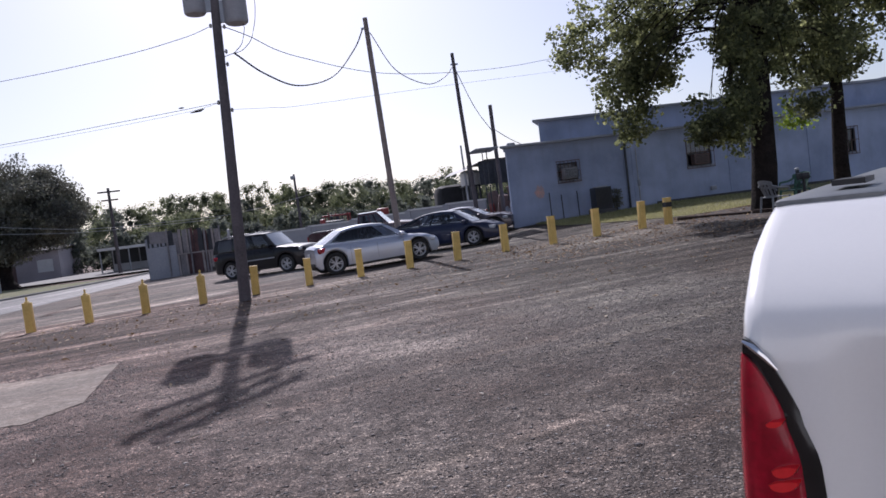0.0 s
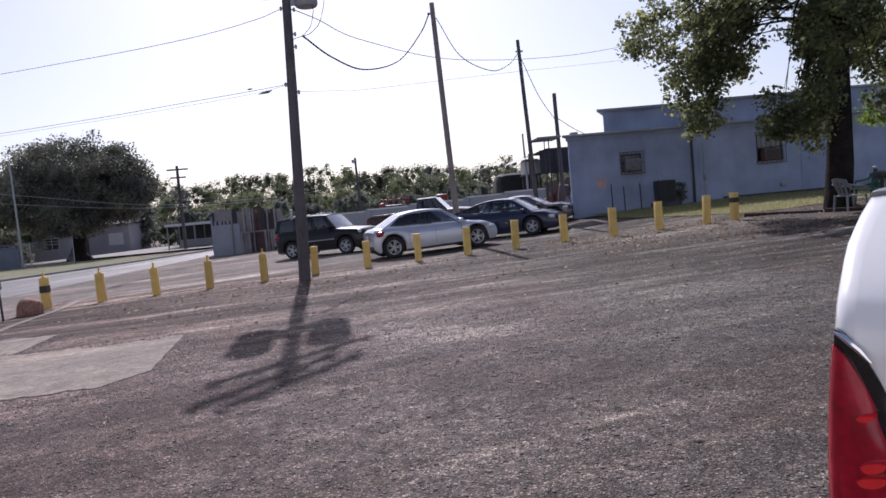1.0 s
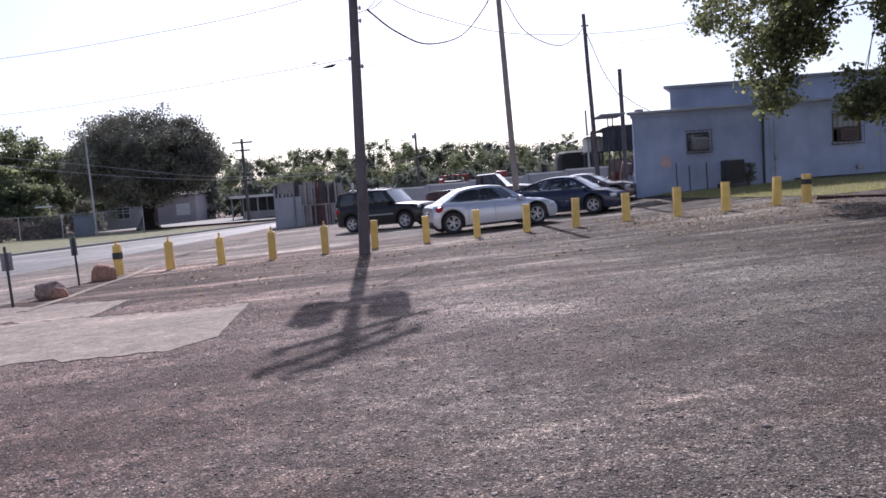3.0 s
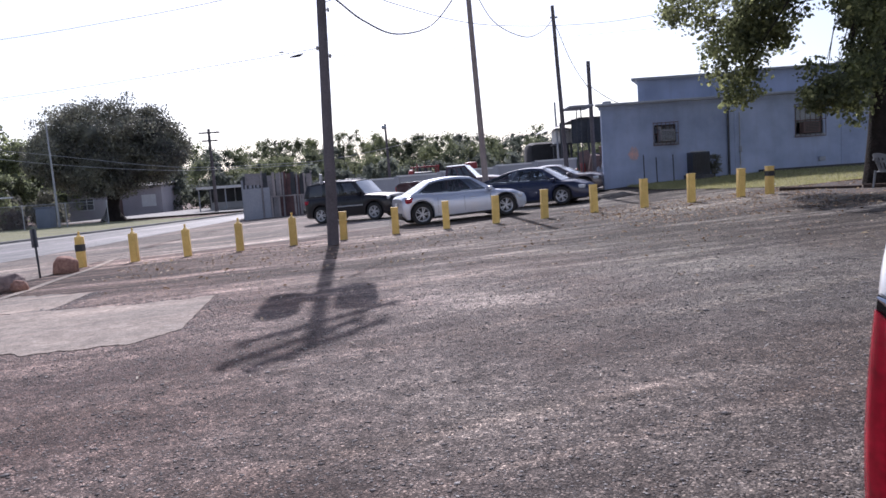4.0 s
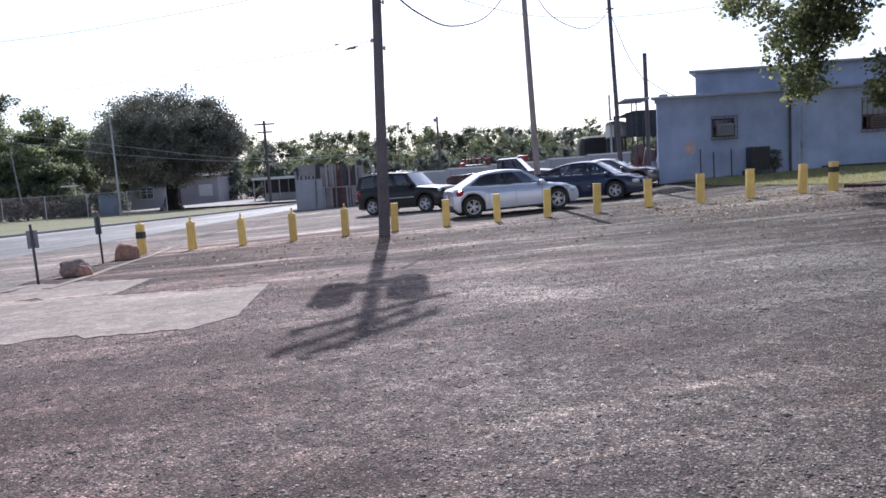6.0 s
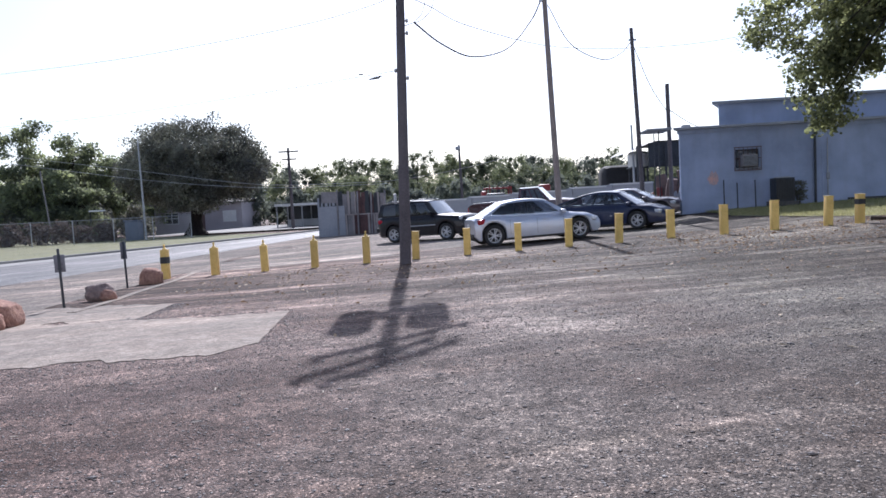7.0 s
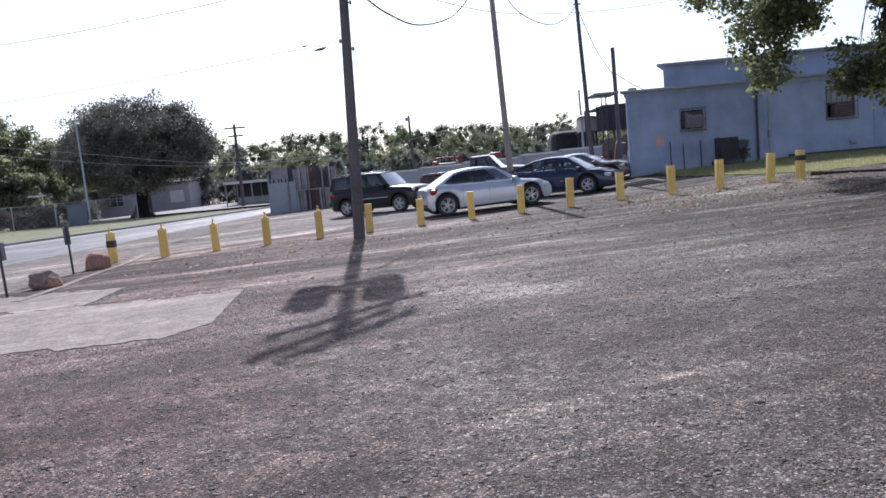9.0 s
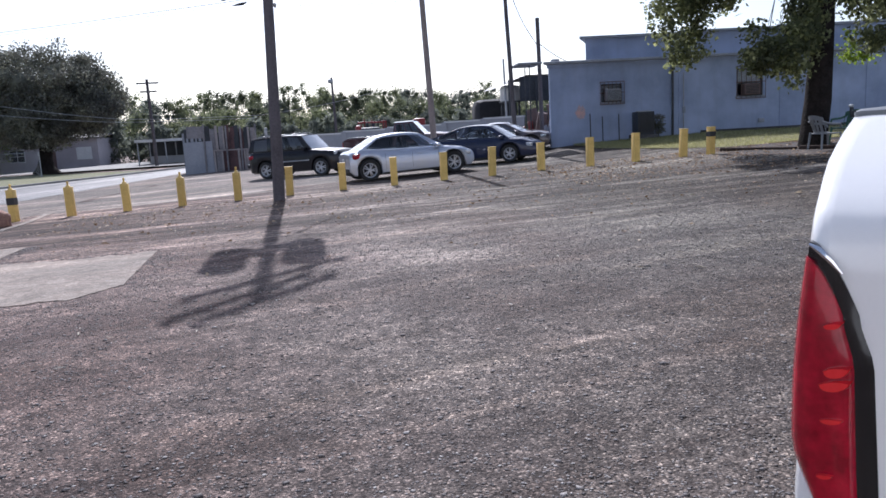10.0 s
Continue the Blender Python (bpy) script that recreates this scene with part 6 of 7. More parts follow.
prng2 = random.Random(4)
# two tiers of upright boards, each tier its own mix of pale, grey and red-brown pieces
for tier, z0, z1, kinds in ((0, 1.36, 2.66, "tdgtgtrrdrdtg"), (1, 0.0, 1.34, "sgtgtrrrtrttg")):
    x, k = 1.04 if tier == 0 else 1.52, 0 if tier == 0 else 2
    while x < 3.86:
        kind = kinds[k % len(kinds)]
        w = prng2.uniform(0.11, 0.16) if kind in "t" else prng2.uniform(0.2, 0.34)
        dep = prng2.uniform(-0.05, 0.05) - (0.04 if kind == "t" else 0.0)
        tone = {"t": BOARD_TAN, "g": WEATHERED, "r": BOARD_RED, "d": SHEET_DARK, "s": SHEET}[kind]
        part("panel", box_bm(x, x + w - 0.012, dep - 0.035, dep + 0.035, z0, z1 + prng2.uniform(-0.14, 0.12) * (1 - 0.7 * tier), 0.0, pose(0, 0, 0, prng2.uniform(-1.5, 1.5), prng2.uniform(-0.9, 0.9), 0)), tone, enc, "upright weathered panel")
        x += w
        k += 1
part("backing", box_bm(1.1, 3.8, 0.12, 0.16, 0, 2.35), SHEET_DARK, enc, "dark boards behind the gaps")
for xp, zp in ((1.06, 2.85), (2.25, 2.7), (3.05, 2.62), (3.88, 2.72)):
    part("post", tube_bm([(xp, -0.16, 0), (xp + 0.03, -0.16, zp)], 0.05, 8), WEATHERED, enc, "rough upright post")
part("cross_rail", box_bm(1.5, 3.9, -0.13, -0.09, 1.31, 1.38), BOARD_TAN, enc, "pale cross rail")

shed = thing("open_shed", pose(9.3, 39.0, 0.1), "dark open-sided barn with a bowed roof behind the building", "shed")
part("roof", grid_bm(lambda u, v: Vector((-0.15 + 6.2 * u, 6 * v, 3.42 + (0.5 * min(1, u / 0.2) ** 0.7 - 0.03 * max(0, u - 0.2)))), 20, 6), SHEET_DARK, shed, "dark bowed metal roof")
part("back_wall", box_bm(0.75, 6.0, 0.3, 0.4, 2.55, 3.86), SHEET_DARK, shed, "dark wall sheets")
for xp in (0.1, 1.6, 3.2):
    part("post", tube_bm([(xp, 0.1, -0.3), (xp, 0.1, 3.7)], 0.06, 8), SHEET_DARK, shed, "dark steel post")
tank = bmesh.new()
lathe(tank, [(0.55, 0), (0.58, 0.1), (0.58, 0.72), (0.48, 0.84), (0.15, 0.9)], "Z", sides=22)
tk = thing("water_tank", pose(9.95, 41.2, 0.0), "white plastic tank on a stand behind the wall", "tank")
part("vessel", tank, WHITE_PLASTIC, tk).location = (0, 0, 2.75)
for sx in (-0.4, 0.4):
    for sy in (-0.4, 0.4):
        part("leg", box_bm(sx - 0.05, sx + 0.05, sy - 0.05, sy + 0.05, 0, 2.68), SHEET_DARK, tk, "dark steel leg")
part("platform", box_bm(-0.55, 0.55, -0.55, 0.55, 2.68, 2.75), SHEET_DARK, tk, "dark platform")
for xq, yq, zq, s, mt, lab in ((10.15, 34.6, 0.55, 0.95, RUST, "rusty machine parts heaped in the yard"), (10.6, 35.2, 0.6, 0.9, SHEET_DARK, "dark scrap machinery in the yard"), (9.5, 35.2, 0.5, 0.6, RED_PAINT, "red engine part in the yard"), (10.1, 33.6, 0.5, 0.5, SHEET, "grey sheet scrap in the yard")):
    heap = thing("scrap_heap", pose(xq, yq, land(xq, yq) - 0.05), lab, "scrap", "scrap in the yard")
    q = random.Random(int(xq * 10))
    for k in range(12):
        w = s * q.uniform(0.08, 0.3)
        part("scrap_piece", box_bm(-w, w, -w * 0.5, w * 0.5, 0, s * q.uniform(0.6, 2.1), 0.01, pose(q.uniform(-s, s) * 0.6, q.uniform(-s, s) * 0.4, 0, q.uniform(-18, 18), q.uniform(-25, 25), q.uniform(0, 180))), mt, heap)
solid("metal_ladder", tube_bm([(10.0, 34.0, 0.9), (10.3, 34.0, 2.25)], 0.07, 8), WHITE_PAINT, "bright tilted metal bar in the yard", "metal bar")
tarp = bmesh.new()
box(tarp, -0.5, 2.1, 0, 2.4, -1.3, 1.95, 0.45)
for v in tarp.verts:
    v.co += Vector((noise.noise(v.co * 1.7), noise.noise(v.co * 1.7 + Vector((5, 0, 0))), noise.noise(v.co * 1.7 + Vector((0, 7, 0))))) * 0.06
solid("covered_load", tarp, DARK_IN, "dark tarpaulin-covered load behind the block wall", "covered load", m=pose(9.4, 45.6, 1.15))
for xq, zq, w, mt, lab in ((1.3, 1.45, 0.16, RED_PAINT, "red farm machine behind the wall"), (2.0, 1.3, 0.6, SHEET_DARK, "dark farm machine behind the wall"), (4.85, 1.7, 0.35, RED_PAINT, "red truck box behind the wall")):
    mc = thing("machine", pose(xq * 1.07, 46.0, -0.3), lab, "machine", "machines behind the wall")
    part("body", box_bm(-w, w, -0.6, 0.6, 0.5, zq + 0.75, 0.1), mt, mc)
    part("mast", box_bm(-w * 0.4, -w * 0.2, -0.1, 0.1, zq + 0.6, zq + 1.05, 0.02), SHEET_DARK, mc)
    for s in (-1, 1):
        wt = bmesh.new()
        lathe(wt, [(0.2, -0.1), (0.42, -0.1), (0.42, 0.1), (0.2, 0.1)], "Y", sides=16)
        part("wheel", wt, TYRE, mc).location = (s * w * 0.7, -0.62, 0.42)

tool = thing("farm_implement", pose(2.35, 46.3, -0.3), "red toolbar of a farm implement with dark tines behind the wall", "implement", "machines behind the wall")
part("toolbar", box_bm(-0.95, 0.85, -0.08, 0.08, 2.3, 2.42, 0.02), RED_PAINT, tool)
irnd = random.Random(31)
for k in range(9):
    xk = -0.9 + 0.21 * k
    part("tine", box_bm(xk - 0.04, xk + 0.04, -0.06, 0.06, irnd.uniform(1.7, 1.9), 2.4 + irnd.uniform(0.0, 0.25), 0.01, pose(0, 0, 0, 0, irnd.uniform(-2, 2), 0)), RED_PAINT if k % 3 else SHEET_DARK, tool)
part("stand", box_bm(-0.1, 0.1, -0.1, 0.1, 0.0, 2.3, 0.02), SHEET_DARK, tool)

# ---- across the road: house, carport, fence, bins ----
def gable_house(x, y, w, d, h, rise, turn, label):
    t = thing("house", pose(x, y, -0.9, 0, 0, turn), label, "house", "far houses")
    part("wall", box_bm(-w / 2, w / 2, 0, d, 0, h), HOUSE_PAINT, t)
    bm = bmesh.new()
    pts = [(-w / 2 - 0.4, -0.5, h - 0.05), (-w / 2 - 0.4, d / 2, h + rise), (-w / 2 - 0.4, d + 0.5, h - 0.05)]
    a = [bm.verts.new(p) for p in pts]
    b = [bm.verts.new((-p[0], p[1], p[2])) for p in pts]
    a2 = [bm.verts.new((p[0], p[1], p[2] + 0.15)) for p in pts]
    b2 = [bm.verts.new((-p[0], p[1], p[2] + 0.15)) for p in pts]
    for i in range(2):
        bm.faces.new((a2[i], a2[i + 1], b2[i + 1], b2[i]))
        bm.faces.new((a[i], a[i + 1], b[i + 1], b[i]))
        bm.faces.new((a[i], a[i + 1], a2[i + 1], a2[i]))
        bm.faces.new((b[i], b[i + 1], b2[i + 1], b2[i]))
    bm.faces.new((a[0], b[0], b2[0], a2[0]))
    bm.faces.new((a[2], b[2], b2[2], a2[2]))
    part("roof", bm, ROOF, t, "low shingle roof")
    for k in (-0.3, 0.36):
        wn_ = part("window", box_bm(w * k - 0.75, w * k + 0.75, -0.04, 0.0, 1.3, 2.5), *((WHITE_PAINT, t, "window with a plain white pane") if k > 0 else (DARK_IN, t, "dark window")))
        fb = bmesh.new()
        for q in ((-0.8, 0.8, 1.22, 1.3), (-0.8, 0.8, 2.5, 2.58), (-0.8, -0.72, 1.3, 2.5), (0.72, 0.8, 1.3, 2.5), (-0.72, 0.72, 1.87, 1.93), (-0.03, 0.03, 1.3, 2.5)):
            box(fb, w * k + q[0], w * k + q[1], -0.07, -0.04, q[2], q[3])
        part("frame", fb, WHITE_PAINT, wn_)
    part("door", box_bm(-0.2, 0.8, -0.05, 0.0, 0.2, 2.3), RUST, t, "faded door")


gable_house(-31.4, 86, 10.5, 8, 3.5, 0.35, 0, "low faded grey house behind the oak")
cp = thing("carport", pose(-19.4, 75, -0.7, 0, 0, 2), "long flat-roofed carport with slim posts", "carport")
part("roof", box_bm(0, 8, 0, 6, 2.45, 2.7), WHITE_PAINT, cp, "flat pale roof")
for xq in (0.2, 2.8, 5.4, 7.8):
    for yq in (0.2, 5.8):
        part("post", tube_bm([(xq, yq, 0), (xq, yq, 2.5)], 0.07, 8), STEEL, cp)
# the shade beneath the roof is put into this wall's dark colour
part("back_wall", box_bm(0, 8, 6, 6.15, 0, 2.45), SHEET_DARK, cp, "rear wall coloured dark for the shade under the roof")
part("low_wall", box_bm(0.5, 7.5, 4, 4.2, 0, 1.0), BLOCK, cp)

fence = thing("chain_link_fence", Matrix(), "chain-link fence along the far lawn", "fence")
fa, fb_ = Vector((-48, 44, -0.45)), Vector((-20.5, 54.5, -0.45))
n = 11
for k in range(n + 1):
    p = fa.lerp(fb_, k / n)
    part("post", tube_bm([p, p + Vector((0, 0, 1.85))], 0.035, 8), STEEL, fence)
part("top_rail", tube_bm([fa + Vector((0, 0, 1.8)), fb_ + Vector((0, 0, 1.8))], 0.025, 6), STEEL, fence)
vs, fs = [], []
d = (fb_ - fa).normalized()
up_v, ln = Vector((0, 0, 1)), (fb_ - fa).length
step = 0.16
k = 0
for s in np.arange(-1.8, ln, step):
    for slope in (1, -1):
        a = fa + d * max(0, min(ln, s if slope > 0 else s + 1.8)) + up_v * 0.05
        b = fa + d * max(0, min(ln, s + 1.8 if slope > 0 else s)) + up_v * 1.8
        off = d * 0.004
        vs += [a - off, a + off, b + off, b - off]
        fs.append((k, k + 1, k + 2, k + 3))
        k += 4
part("mesh", mesh_of("mesh", [tuple(v) for v in vs], fs), STEEL, fence, "woven wire mesh", None)
for xq, yq, s in ((-25.3, 55.5, 1.25),):
    bn = thing("refuse_bin", pose(xq, yq, -0.48), "blue-grey bin behind the chain-link fence", "bin", "bins at the fence")
    part("body", box_bm(-0.52, 0.52, -0.5, 0.5, 0.0, 1.25 * s, 0.06), BLUE_PLASTIC, bn)
    part("lid", box_bm(-0.6, 0.6, -0.55, 0.55, 1.25 * s, 1.33 * s, 0.03), BLUE_PLASTIC, bn)

rail = thing("white_rail", pose(-30.4, 60, -0.6), "white rail on two thin posts before the brush", "rail")
part("bar", box_bm(-0.68, 0.68, -0.03, 0.03, 2.62, 2.74, 0.01), WHITE_PAINT, rail)
for xq in (-0.6, 0.6):
    part("post", tube_bm([(xq, 0.05, 0.0), (xq, 0.05, 2.7)], 0.03, 8), SHEET_DARK, rail, "thin dark post")


# ---- trees ----
def clumps(lobes, per, rnd):
    """Clump centres inside ellipsoids, more of them near the skin."""
    out = []
    for (cx_, cy_, cz_), (rx, ry, rz), w in lobes:
        for _ in range(int(per * w)):
            v = rnd.normal(size=3)
            v /= np.linalg.norm(v)
            k = rnd.uniform(0.3, 1.0) ** 0.5 * (1 + 0.05 * rnd.normal())
            out.append((cx_ + v[0] * rx * k, cy_ + v[1] * ry * k, cz_ + v[2] * rz * k))
    return np.array(out)


def masses(centres, radii, rnd, squash=0.85, rough=(0.72, 1.12), fine=2):
    """Lumpy inner masses of foliage that the leaves sit on."""
    ico = bmesh.new()
    bmesh.ops.create_icosphere(ico, subdivisions=fine, radius=1.0)
    base = np.array([v.co[:] for v in ico.verts])
    tri = np.array([[v.index for v in f.verts] for f in ico.faces])
    ico.free()
    n = len(centres)
    rad = np.asarray(radii)[:, None, None] * rnd.uniform(*rough, (n, len(base), 1))
    v = np.asarray(centres)[:, None] + base[None] * rad * np.array([1, 1, squash])
    f = tri[None] + (np.arange(n) * len(base))[:, None, None]
    return v.reshape(-1, 3), f.reshape(-1, 3)


def build_tree(name, label, base, trunk_pts, trunk_r, lobes, per, leaves, leaf_size, clump_r, leaf_mat, seed, limbs=40, group="trees", flat=0.0, core=0.0):
    rnd = np.random.default_rng(seed)
    t = thing(name, pose(*base), label, "tree", group)
    bx = Vector(base)
    bm = bmesh.new()
    pts = [Vector(p) for p in trunk_pts]
    tube(bm, pts, trunk_r, 14)
    for v in bm.verts:
        v.co += Vector((noise.noise(v.co * 2.2), noise.noise(v.co * 2.2 + Vector((9, 0, 0))), 0)) * trunk_r[0] * 0.16
    part("trunk", bm, BARK, t, "rough dark bark")
    cs = clumps(lobes, per, rnd)
    lb = bmesh.new()
    top = pts[-1]
    pick = rnd.permutation(len(cs))[:limbs]
    for i in pick:
        e = Vector(cs[i])
        s = 0.35 + 0.65 * rnd.random()
        a = pts[len(pts) // 2].lerp(top, min(1.0, s * 1.1))
        if (e - a).length < 0.3:
            continue
        mid = a.lerp(e, 0.5) + Vector((rnd.normal() * 0.15, rnd.normal() * 0.15, 0.12 * (e - a).length))
        r0 = trunk_r[-1] * rnd.uniform(0.25, 0.6)
        tube(lb, [a, a.lerp(mid, 0.5) + Vector((0, 0, 0.04)), mid, mid.lerp(e, 0.5) + Vector((0, 0, 0.05)), e], [r0, r0 * 0.8, r0 * 0.55, r0 * 0.3, r0 * 0.1], 6)
    part("branchwork", lb, BARK, t, "spreading dark branchwork")
    # each clump is a spray of leaves along a few twigs
    per_c = max(1, leaves // len(cs))
    cc = np.repeat(cs, per_c, axis=0)
    off = np.clip(rnd.normal(size=cc.shape), -1.7, 1.7) * clump_r * np.array([1, 1, 0.7])
    v, f = leaf_cards(cc + off, leaf_size, flat, 0.3)
    if core:                                             # thick crowns let little light through their middle
        ms, mr = [], []
        for c_, r_, _ in lobes:
            for _ in range(14):
                d_ = rnd.normal(size=3)
                d_ /= np.linalg.norm(d_)
                ms.append(np.array(c_) + d_ * np.array(r_) * core * rnd.uniform(0.3, 1.0))
                mr.append(min(r_) * rnd.uniform(0.2, 0.34))
        v, f = join((v, f), masses(ms, mr, rnd))
    part("crown", mesh_of("crown", v, f), leaf_mat, t, "", None)
    return t


tz = land(12.95, 18.5)
shade_tree = build_tree("shade_tree", "tall broad-leaved tree with low hanging sprays beside the building", (12.95, 18.5, tz),
    [(0, 0, -0.2), (0.0, 0, 0.3), (0.08, 0, 1.2), (0.12, 0, 2.4), (0.16, 0, 3.8), (0.28, 0.1, 5.6), (0.3, 0.1, 8.0)], [0.46, 0.37, 0.33, 0.3, 0.27, 0.21, 0.1],
    [((0.3, 0.2, 7.8), (4.6, 3.6, 2.6), 4.2), ((-2.71, 2.9, 5.68), (2.0, 1.6, 1.15), 1.3), ((-0.6, 3.15, 6.9), (2.1, 1.7, 1.1), 1.2), ((-2.89, 2.56, 3.52), (0.76, 0.6, 0.76), 0.24), ((-2.75, 2.7, 4.4), (0.85, 0.7, 0.65), 0.34),
     ((-1.6, -0.5, 2.4), (0.6, 0.45, 0.4), 0.45), ((-2.15, -0.5, 2.15), (0.4, 0.3, 0.28), 0.18), ((-1.15, -0.5, 1.95), (0.35, 0.3, 0.4), 0.18), ((-0.95, -0.4, 2.75), (0.6, 0.45, 0.5), 0.5), ((-2.1, -0.4, 3.0), (0.22, 0.2, 0.16), 0.06), ((-0.5, -0.2, 3.9), (0.5, 0.5, 0.9), 0.5), ((0.1, 0, 4.8), (1.25, 1.1, 0.9), 1.5), ((-1.5, 2.9, 5.9), (1.2, 1.0, 0.5), 0.5), ((-2.0, 2.5, 3.5), (0.35, 0.3, 0.4), 0.14), ((-2.2, 2.5, 4.1), (0.5, 0.4, 0.4), 0.2), ((1.7, 0.0, 4.2), (1.4, 1.0, 0.9), 0.6), ((1.2, -0.6, 2.75), (0.55, 0.4, 0.35), 0.22), ((3.6, 0.3, 5.2), (1.8, 1.5, 1.3), 0.9), ((-1.5, 2.2, 5.0), (0.75, 0.7, 0.6), 0.5), ((-2.05, 2.6, 4.75), (0.8, 0.6, 0.6), 0.55), ((-1.45, 2.4, 4.3), (0.35, 0.3, 0.3), 0.14), ((-2.6, 2.2, 2.7), (0.45, 0.4, 0.5), 0.22), ((0.6, 1.2, 5.0), (0.7, 0.7, 0.6), 0.5)],
    44, 42000, 0.12, 0.2, LEAF, 21, limbs=90)
srnd = np.random.default_rng(8)
sprig = np.concatenate([srnd.normal(size=(130, 3)) * (0.12, 0.1, 0.2) + (0.82, -0.2, 2.95 - tz), srnd.normal(size=(210, 3)) * (0.28, 0.1, 0.07) + (1.05, -0.2, 2.68 - tz)])
sprig_part = part("sprig", mesh_of("sprig", *leaf_cards(sprig, 0.085, 0.0, 0.3)), SPRIG_LEAF, shade_tree, "fresh yellow-green sprig low on the trunk", None)
tagged(sprig_part, kind="stuff")
build_tree("shade_tree", "slimmer dark tree at the far side of the tree bed", (16.9, 20.2, land(16.9, 20.2)),
    [(0, 0, -0.2), (0, 0, 1.0), (0.1, 0, 3.0), (0.1, 0, 6.0), (0.1, 0, 8.0)], [0.26, 0.22, 0.19, 0.14, 0.06],
    [((0.0, 0.2, 6.6), (2.6, 2.6, 2.6), 2.0), ((-0.4, 0, 4.2), (1.2, 1.0, 0.8), 0.6)], 42, 11000, 0.14, 0.24, LEAF, 22, limbs=90)

oak = build_tree("oak_tree", "huge dark round-crowned live oak on the far lawn", (-24.9, 67.4, -0.6),
    [(0, 0, -0.2), (0, 0, 0.25), (0.02, 0, 0.7), (0.1, 0, 1.5), (0.2, 0, 2.4), (0.2, 0, 3.1), (0.2, 0, 4.5)], [1.25, 0.95, 0.66, 0.52, 0.6, 0.85, 0.5],
    [((0.2, 0, 6.65), (6.3, 5.2, 4.25), 4.2), ((-3.7, 0, 5.8), (3.3, 3.0, 2.4), 1.4), ((4.0, 0, 5.8), (3.1, 2.8, 2.3), 1.4), ((0.3, -1, 4.1), (3.4, 3.2, 1.6), 1.0)],
    110, 130000, 0.175, 0.44, OAK_LEAF, 23, limbs=60, core=0.7)

trnd = random.Random(12)
for k, (x, y, h, w, mt) in enumerate(((-50, 74, 10.5, 3.2, FIELD_LEAF), (-43.0, 72, 12.4, 2.7, FIELD_LEAF), (-39.2, 73, 12.4, 2.4, FIELD_LEAF), (-41.5, 69, 8.0, 4.2, FIELD_LEAF), (-38.5, 76, 8.8, 3.2, FIELD_LEAF), (-38.8, 80, 7.6, 3.0, FIELD_LEAF), (-46, 80, 8.0, 4.0, FIELD_LEAF), (-40, 70, 6.4, 3.4, FIELD_LEAF), (-57, 76, 9.5, 4.0, FIELD_LEAF), (-64, 80, 10.5, 4.0, FIELD_LEAF), (-36.5, 68, 5.0, 2.6, FIELD_LEAF), (-47.5, 86, 8.6, 4.2, FIELD_LEAF), (-37.0, 88, 8.0, 4.2, FIELD_LEAF), (-43.0, 84, 7.0, 3.6, FIELD_LEAF), (-54.0, 84, 8.4, 4.2, FIELD_LEAF))):
    build_tree("field_tree", "tall ragged tree at the back of the far lawn" if h > 9 else "bushy green tree at the back of the far lawn", (x, y, -0.7),
               [(0, 0, -0.2), (0, 0, h * 0.25), (0.2, 0, h * 0.55), (0.1, 0, h * 0.8)], [0.3, 0.22, 0.15, 0.05],
               [((0, 0, h * 0.32), (w, w * 0.8, h * 0.26), 1.3)] + [((trnd.uniform(-0.8, 0.8) * w, trnd.uniform(-0.5, 0.5) * w, h * trnd.uniform(0.48, 0.93)), (w * trnd.uniform(0.16, 0.34), w * 0.25, h * trnd.uniform(0.03, 0.075)), 0.2 if h < 9 else 0.11) for _ in range(13)],
               46, 10000 if h < 9 else 6500, 0.26, 0.42, mt, 40 + k, limbs=60, group="trees across the road", core=0.3 if h < 9 else 0.0)

wx, wy = (BM @ Vector((4.25, -0.45, 0))).xy
build_tree("shrub", "small dark weedy shrub beside the condenser", (wx, wy, land(wx, wy)), [(0, 0, -0.05), (0.02, 0, 0.3), (0.0, 0, 0.6)], [0.03, 0.02, 0.01],
           [((0, 0, 0.5), (0.25, 0.2, 0.42), 0.5)], 60, 900, 0.06, 0.07, OAK_LEAF, 77, limbs=14, group="")

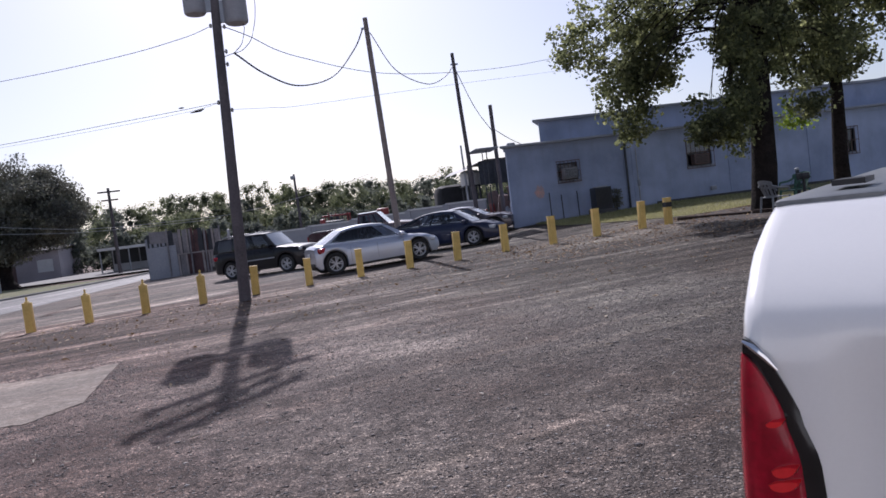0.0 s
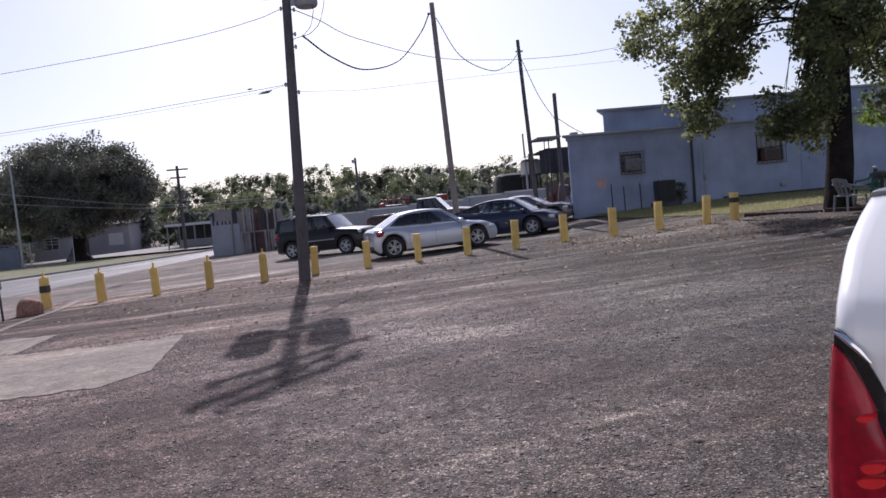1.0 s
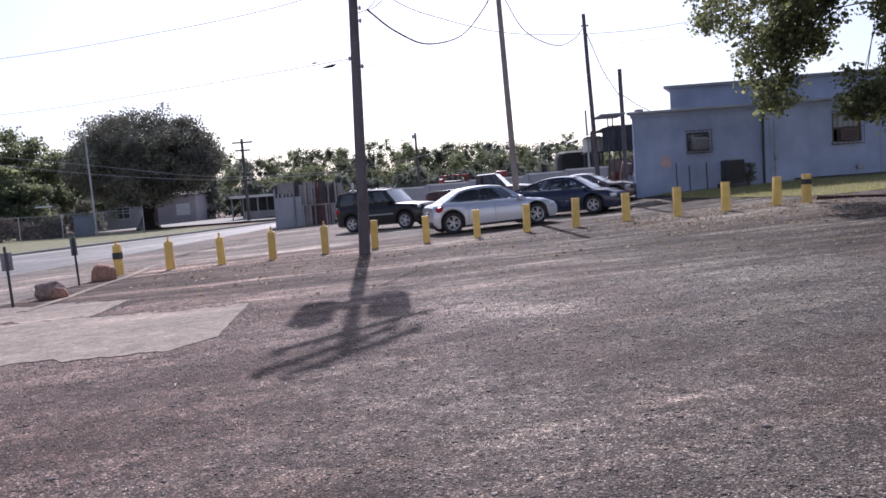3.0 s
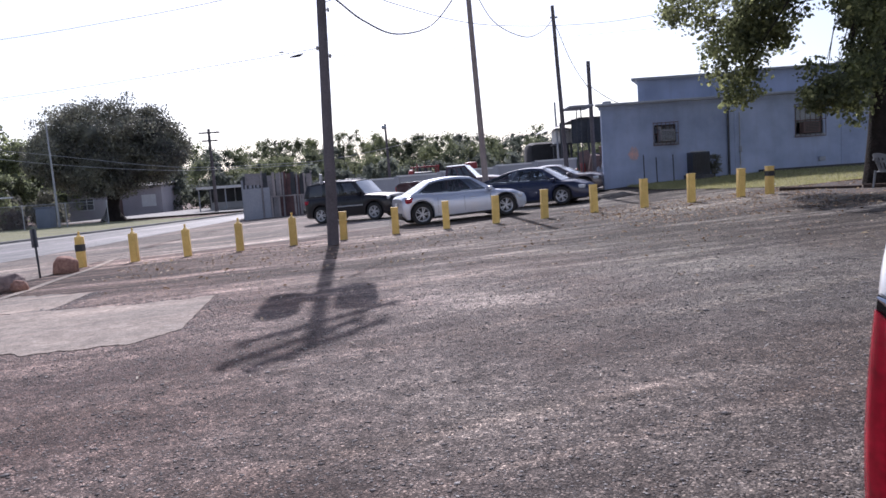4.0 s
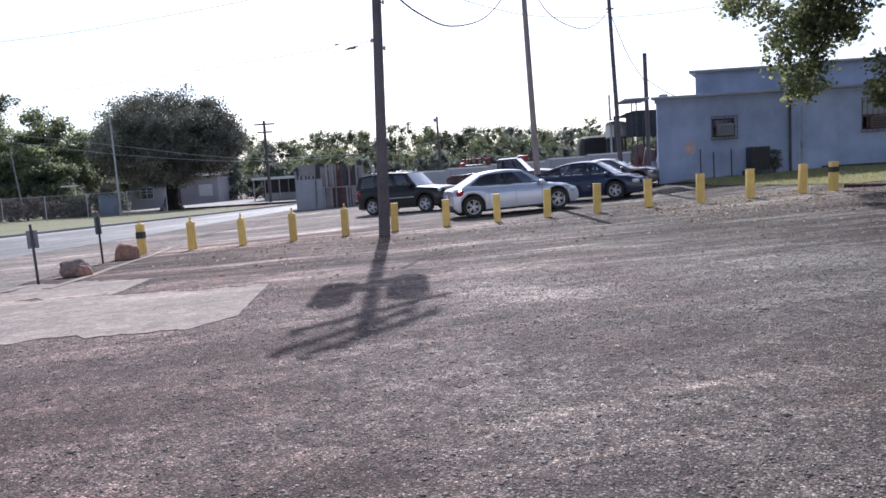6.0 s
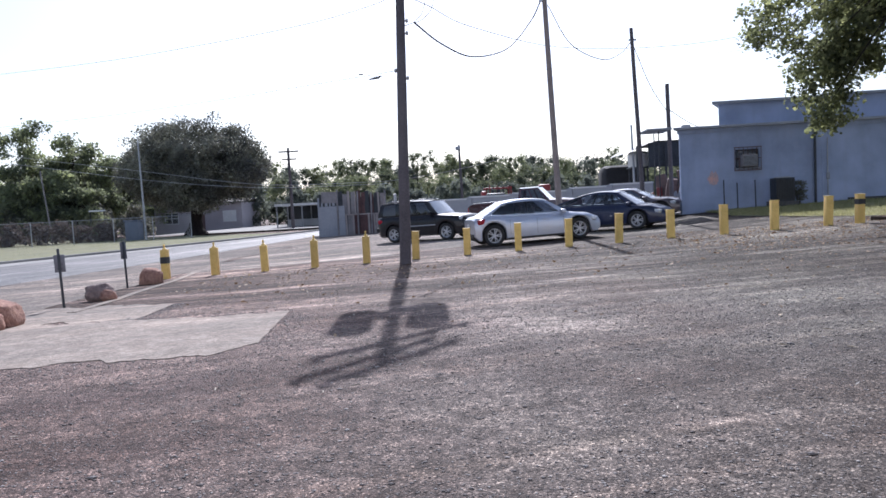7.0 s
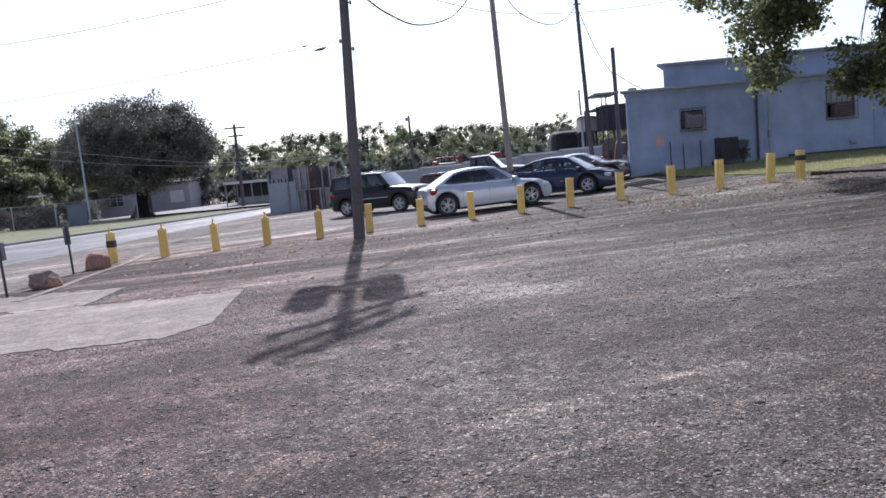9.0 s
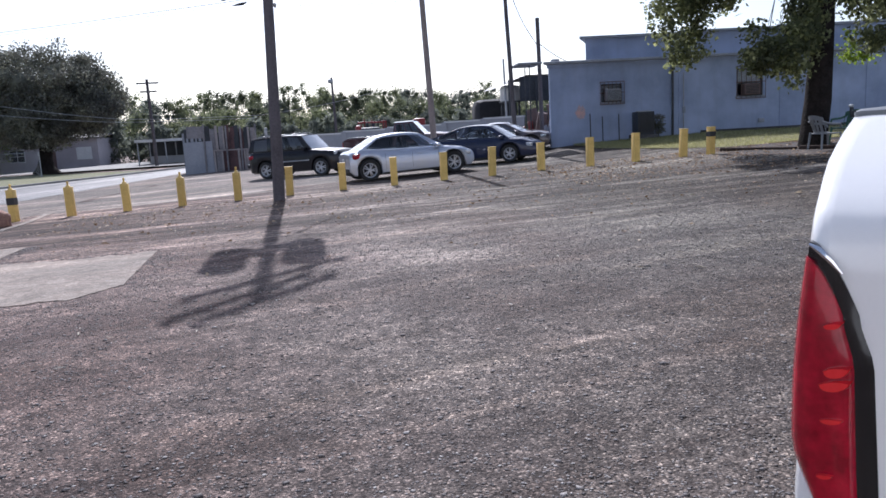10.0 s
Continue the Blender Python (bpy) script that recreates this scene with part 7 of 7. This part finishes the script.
# low brush behind the fence, and the wooded skyline
def wood(name, rows_, mat_, label, seed, leaves_each, size, inner=0.34):
    """Trees of several rounded masses: lumpy inner foliage under a coat of leaves, thinner at the top."""
    rnd = np.random.default_rng(seed)
    bits = []
    for x, y, h, w in rows_:
        n_l = 24
        up_ = np.sort(rnd.uniform(0.1, 0.9, n_l) ** 0.85)
        wide = w * (1.0 - 0.85 * np.clip(up_ - 0.4, 0, 1))
        cen = np.stack([x + rnd.uniform(-0.7, 0.7, n_l) * wide, y + rnd.uniform(-0.6, 0.6, n_l) * wide, -0.6 + h * up_], 1)
        cen[-1, 0] = x + 0.15 * w * rnd.normal()
        rad = w * rnd.uniform(0.3, 0.52, n_l) * (1.15 - 0.5 * up_)
        bits.append(masses(cen, rad * inner, rnd, 0.95, (0.86, 1.08), 1))
        n = leaves_each // n_l
        d = rnd.normal(size=(n_l, n, 3))
        d /= np.linalg.norm(d, axis=2, keepdims=True)
        skin = cen[:, None] + d * rad[:, None, None] * rnd.uniform(0.35, 1.22, (n_l, n, 1)) * np.array([1, 1, 0.95])
        bits.append(leaf_cards(skin.reshape(-1, 3), size, 0.0, 0.35))
    return solid(name, mesh_of(name, *join(*bits)), mat_, label, "trees", kind="stuff", smooth_angle=None)


wr_ = random.Random(3)
far_rows, rust_rows, dark_rows = [], [], []
x = -80.0
while x < 38:
    y = wr_.uniform(108, 122)
    h = wr_.uniform(7.4, 9.8) + (1.3 if -44 < x < -4 else 0)
    w = wr_.uniform(2.0, 3.4)
    (rust_rows if wr_.random() < 0.07 else dark_rows if wr_.random() < 0.3 else far_rows).append((x, y, h, w))
    far_rows.append((x + wr_.uniform(-1, 1), y - wr_.uniform(6, 14), wr_.uniform(4.0, 7.0), wr_.uniform(2.2, 3.4)))
    dark_rows.append((x + wr_.uniform(-1, 1), y + wr_.uniform(6, 12), wr_.uniform(8.4, 10.0), wr_.uniform(3.2, 4.4)))
    x += wr_.uniform(1.7, 2.9)
wood("woodland", far_rows, FAR_LEAF, "hazy green wooded skyline", 51, 2700, 0.18)
wood("woodland", dark_rows, SHADE_LEAF, "skyline trees in bluer shade-and-haze tones", 52, 2700, 0.18)
wood("woodland", rust_rows, RUST_LEAF, "trees turning russet in the wooded skyline", 53, 3000, 0.18)
wood("brush", [(-68 + 1.9 * k, 64 + 0.45 * k + wr_.uniform(-2, 2), wr_.uniform(2.6, 4.5), 1.9) for k in range(19)], OAK_LEAF, "dark brush behind the chain-link fence", 54, 1600, 0.33)
wood("brush", [(-52 + 1.5 * k, 47.5 + 0.55 * k, wr_.uniform(1.2, 2.0), 1.3) for k in range(17)], UNDER_LEAF, "low dark brush along the chain-link fence", 57, 1100, 0.14)
wood("brush", [(-26 + 2.0 * k, 92 + wr_.uniform(-3, 3), wr_.uniform(2.6, 5.2), 2.0) for k in range(24)], SHADE_LEAF, "sunlit brush beyond the wall", 55, 1300, 0.27)
trunks = bmesh.new()
for x, y, h, w in far_rows[::3]:
    tube(trunks, [(x, y, -0.8), (x + 0.2, y, h * 0.7)], [0.18, 0.06], 5)
solid("woodland_trunks", trunks, BARK, "slim dark trunks in the wooded skyline", "trees", kind="stuff")
